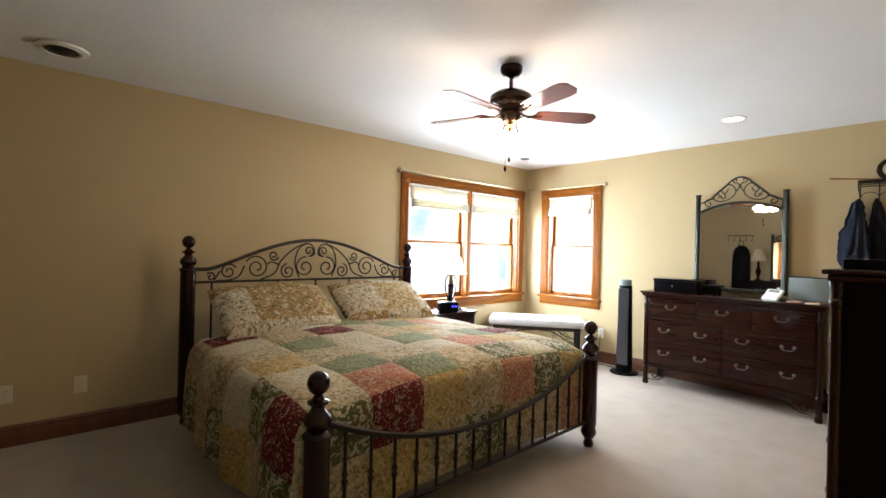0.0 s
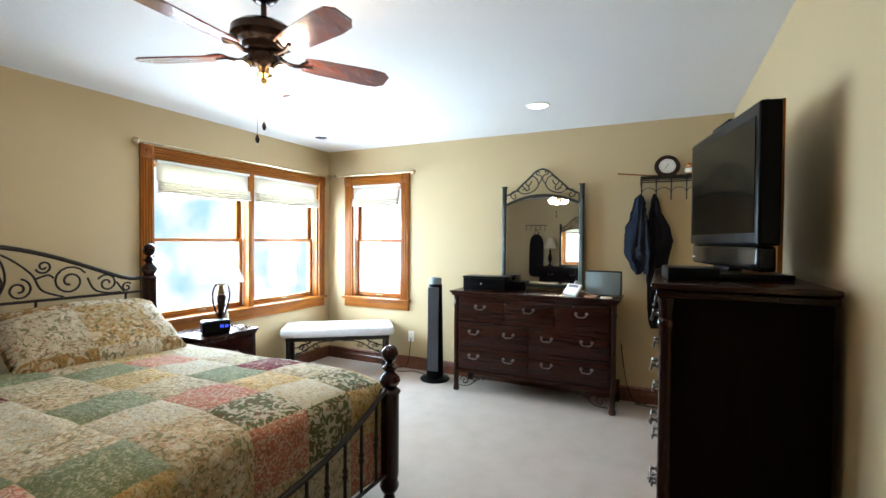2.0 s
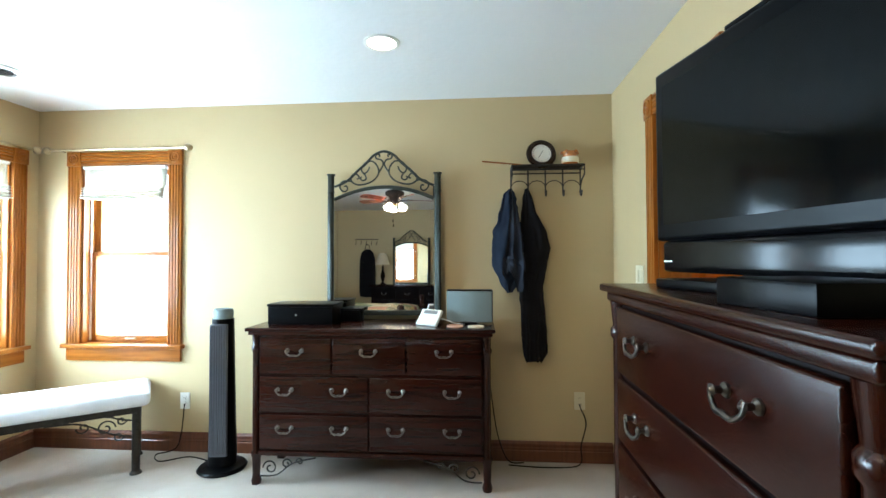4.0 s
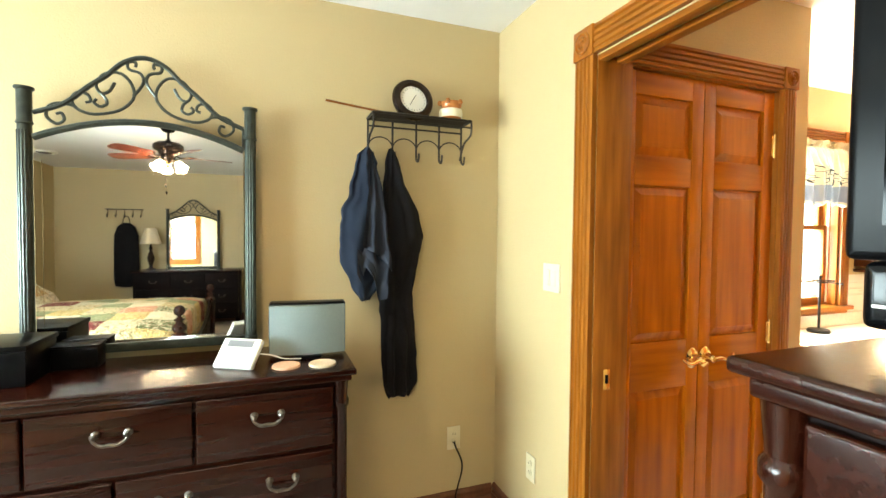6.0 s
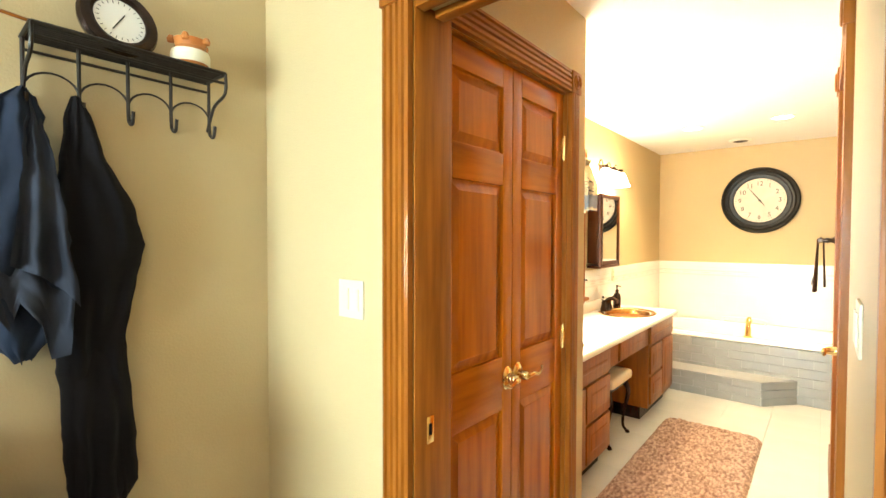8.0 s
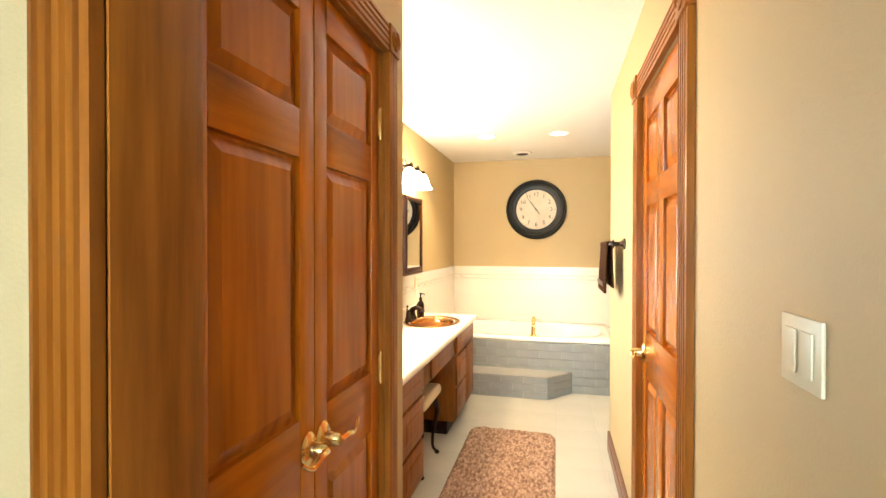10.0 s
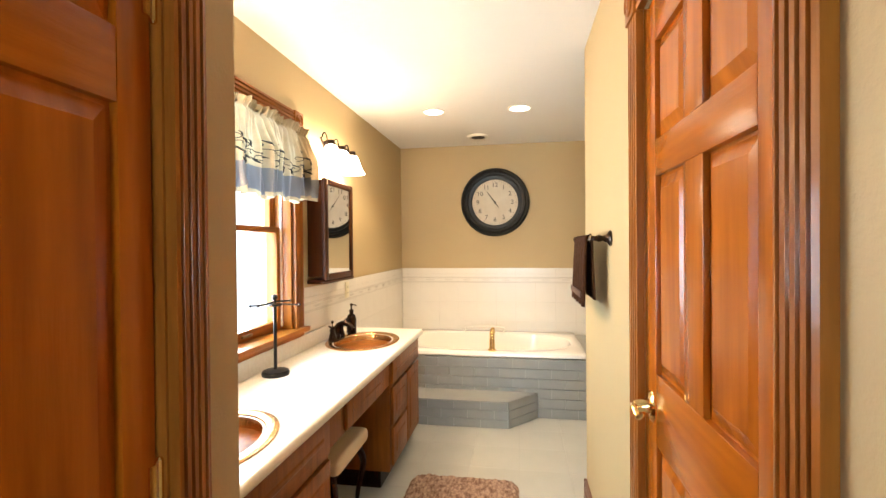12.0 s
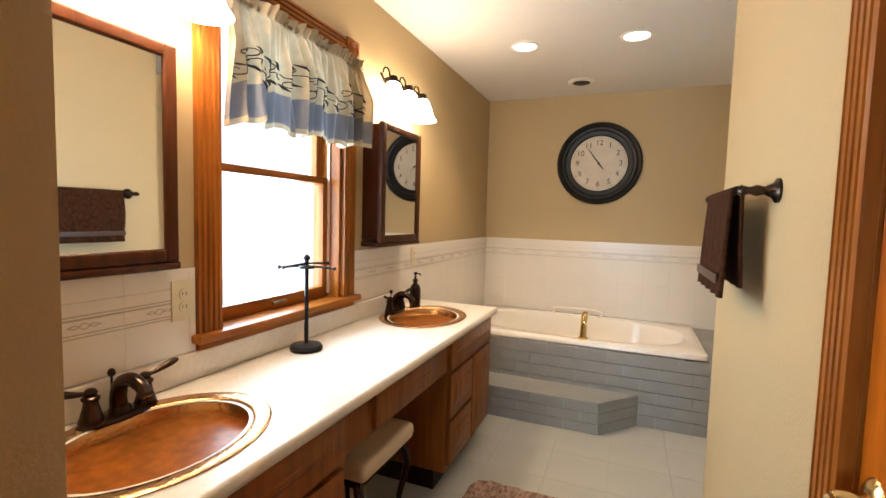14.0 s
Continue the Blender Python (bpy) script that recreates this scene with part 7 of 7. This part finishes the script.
# big wall clock
clock = thing("wall_clock", (5.457, BATH_S + 0.002, 1.83), "large round black-framed clock with aged cream face", "clock")
m = pose(0, 0, 0, -90, 0, 0)
part("rim", lathed([(0.30, 0.0), (0.345, 0.008), (0.352, 0.025), (0.340, 0.040), (0.318, 0.030), (0.305, 0.045), (0.285, 0.040), (0.275, 0.025), (0.245, 0.022), (0.236, 0.012), (0.235, 0.004)], 72, m=m), BLACKRIM, clock)
part("face", lathed([(0.236, 0.002), (0.236, 0.006), (0.001, 0.0062)], 64, m=m), DIALFACE, clock)
for k in range(12):
    txt = bpy.data.curves.new("numeral", "FONT")
    txt.body, txt.size, txt.align_x, txt.align_y, txt.extrude = str(k or 12), 0.066, "CENTER", "CENTER", 0.0006
    ob = new("numeral", txt)
    txt.materials.append(INK)
    a = radians(90 - 30 * k)
    ob.parent = clock
    ob.matrix_basis = pose(-0.178 * math.cos(a), 0.0075, 0.178 * math.sin(a), 90, 0, 180)


def pointer(name, deg, l, w):
    """deg: clockwise from twelve."""
    c, s = math.sin(radians(deg)), math.cos(radians(deg))
    p = [(-c * d, 0.011, s * d) for d in (-0.04, 0.0, l * 0.6, l)]
    part(name, swept(p, [w * 0.7, w, w * 0.8, 0.001], 6, 0.25), INK, clock)


pointer("hour_pointer", 143, 0.075, 0.006)
pointer("minute_pointer", 324, 0.155, 0.006)
part("pivot", lathed([(0.012, 0.006), (0.010, 0.016), (0.001, 0.017)], 16, m=m), INK, clock)
bm = bmesh.new()
for k in range(60):
    a = radians(6 * k)
    l = 0.010 if k % 5 else 0.016
    sweep(bm, [(0.226 * math.cos(a), 0.0068, 0.226 * math.sin(a)), ((0.226 - l) * math.cos(a), 0.0068, (0.226 - l) * math.sin(a))], 0.0013 if k % 5 else 0.0022, 4)
part("minute_marks", bm, INK, clock)

# ---- tiles, one by one ----


def tile_mesh(name, sx, sy, sz, mat):
    bm = boxed((0, 0, 0), (sx, sy, sz))
    me = bpy.data.meshes.new(name)
    bmesh.ops.recalc_face_normals(bm, faces=bm.faces)
    bm.to_mesh(me)
    bm.free()
    me.materials.append(mat)
    return me


shapes = {}


def tile(parent, a, b, mat, name="tile"):
    """One tile from corner a to corner b; alike tiles share a mesh."""
    size = tuple(round(q - p, 4) for p, q in zip(a, b))
    if min(size) <= 0.0015:
        return
    key = (size, mat.name)
    if key not in shapes:
        shapes[key] = tile_mesh(name, *size, mat)
    ob = new(name, shapes[key])
    ob.location = a
    ob.parent = parent


G = 0.0022
# deck front: long narrow tiles
row_h = (TZ - 0.004) / 6
for r in range(6):
    x = BATH_W + 0.35 + (0.1 if r % 2 else 0.0)
    while x < BATH_E:
        x2 = min(x + 0.205, BATH_E - 0.001)
        tile(deck, (x + G, TF - 0.0118, r * row_h + G), (x2 - G, TF, (r + 1) * row_h - G), GREYTILE)
        x += 0.205
for x in (BATH_W + 0.05, BATH_W + 0.257, BATH_W + 0.464):
    for k in range(5):
        y = TF - 0.205 * (k + 1)
        tile(deck, (x + G, y + G, TZ - 0.0078), (min(x + 0.205, TX0 - 0.002) - G, y + 0.205 - G, TZ), GREYTILE)
for r in range(3):
    z0, z1 = r * STEP_Z / 3, (r + 1) * STEP_Z / 3
    z1 = min(z1, STEP_Z - 0.008)
    x = SX_C + 0.006 + (0.1 if r % 2 else 0.0)
    if r % 2:
        tile(step, (SX_C + 0.006, STEP_Y - 0.0098, z0 + G), (x - G, STEP_Y, z1 - G), GREYTILE)
    while x < BATH_E:
        x2 = min(x + 0.205, BATH_E - 0.001)
        tile(step, (x + G, STEP_Y - 0.0098, z0 + G), (x2 - G, STEP_Y, z1 - G), GREYTILE)
        x += 0.205
dx, dy = SX_C - SX_L, STEP_Y - TF
ln, ang = math.hypot(dx, dy), math.degrees(math.atan2(dy, dx))
for r in range(3):
    ob = part("tile", boxed((0.004, -0.008, r * STEP_Z / 3 + G), (ln - 0.004, 0.0, min((r + 1) * STEP_Z / 3, STEP_Z - 0.008) - G)), GREYTILE, step, at=(SX_L, TF, 0), rz=ang)

# wall tiles round the tub and over the counter
walls_t = thing("tiling", (0, 0, 0), "white square wall tiles with a patterned border strip", "wall tiles", kind="structure")
rows = [(0.475, 0.60), (0.60, 0.80), (0.80, 1.0), (1.0, 1.045), (1.045, 1.09), (1.09, 1.15)]
for k, (z0, z1) in enumerate(rows):
    mt = TILE
    step_x = 0.2
    x = BATH_E - 0.009
    while x > BATH_W:
        x2 = max(x - step_x, BATH_W + 0.002)
        tile(walls_t, (x2 + 0.0004, BATH_S + 0.0005, z0 + 0.0004), (x - 0.0004, BATH_S + 0.008, z1 - 0.0004), mt)
        x -= step_x
    y = BATH_S + 0.0005
    while y < BLOCK_S - 0.01:
        y2 = min(y + step_x, BLOCK_S - 0.002)
        zz = z0
        if y > VY0 - 0.02 and z1 <= VZ + 0.092:
            y += step_x
            continue
        if y > VY0 - 0.02:
            zz = max(z0, VZ + 0.092)
        in_window = y2 > -2.80 and y < -1.893
        if in_window:
            if y < -2.80:
                tile(walls_t, (BATH_E - 0.008, y + 0.0004, zz + 0.0004), (BATH_E - 0.0005, -2.802, z1 - 0.0004), mt)
            if y2 > -1.893:
                tile(walls_t, (BATH_E - 0.008, -1.891, zz + 0.0004), (BATH_E - 0.0005, y2 - 0.0004, z1 - 0.0004), mt)
        else:
            tile(walls_t, (BATH_E - 0.008, y + 0.0004, zz + 0.0004), (BATH_E - 0.0005, y2 - 0.0004, z1 - 0.0004), mt)
        y += step_x

for z in (0.999, 1.046):
    for f in (0.0, 0.0085):
        part("border_line", boxed((BATH_W, BATH_S + 0.0082, z + f), (BATH_E - 0.0085, BATH_S + 0.0094, z + f + 0.0028)), GROUT, walls_t)
        for y0, y1 in ((BATH_S + 0.0098, -2.803), (-1.889, BLOCK_S - 0.003)):
            part("border_line", boxed((BATH_E - 0.0094, y0, z + f), (BATH_E - 0.0082, y1, z + f + 0.0028)), GROUT, walls_t)


def twist(axis, u0, u1):
    """A braided motif of two thin crossing lines in the border row."""
    bm = bmesh.new()
    for ph in (0, math.pi):
        line = [(u0 + (u1 - u0) * i / 20, 1.0285 + 0.008 * math.sin(ph + i / 20 * 3 * math.pi) * math.sin(math.pi * i / 20)) for i in range(21)]
        sweep(bm, [(u, BATH_S + 0.0085, z) if axis == "x" else (BATH_E - 0.0085, u, z) for u, z in line], 0.0016, 4)
    part("border_motif", bm, GROUT, walls_t)


for k in range(12):
    twist("x", BATH_E - 0.15 - 0.2 * k, BATH_E - 0.07 - 0.2 * k)
for k in range(19):
    y = BATH_S + 0.06 + 0.2 * k
    if not -2.9 < y < -1.89 and y < BLOCK_S - 0.1:
        twist("y", y, y + 0.08)

floor_t = thing("floor_tiling", (0, 0, 0), "pale grey-green square floor tiles", "floor tiles", kind="structure")
x = BATH_W
while x < BATH_E:
    y = -0.115
    while y > TF:
        if not (x > VF + 0.35):
            tile(floor_t, (x + 0.0008, y - 0.3042, -0.0075), (x + 0.3042, y - 0.0008, 0.0), FLOORTILE)
        y -= 0.305
    x += 0.305
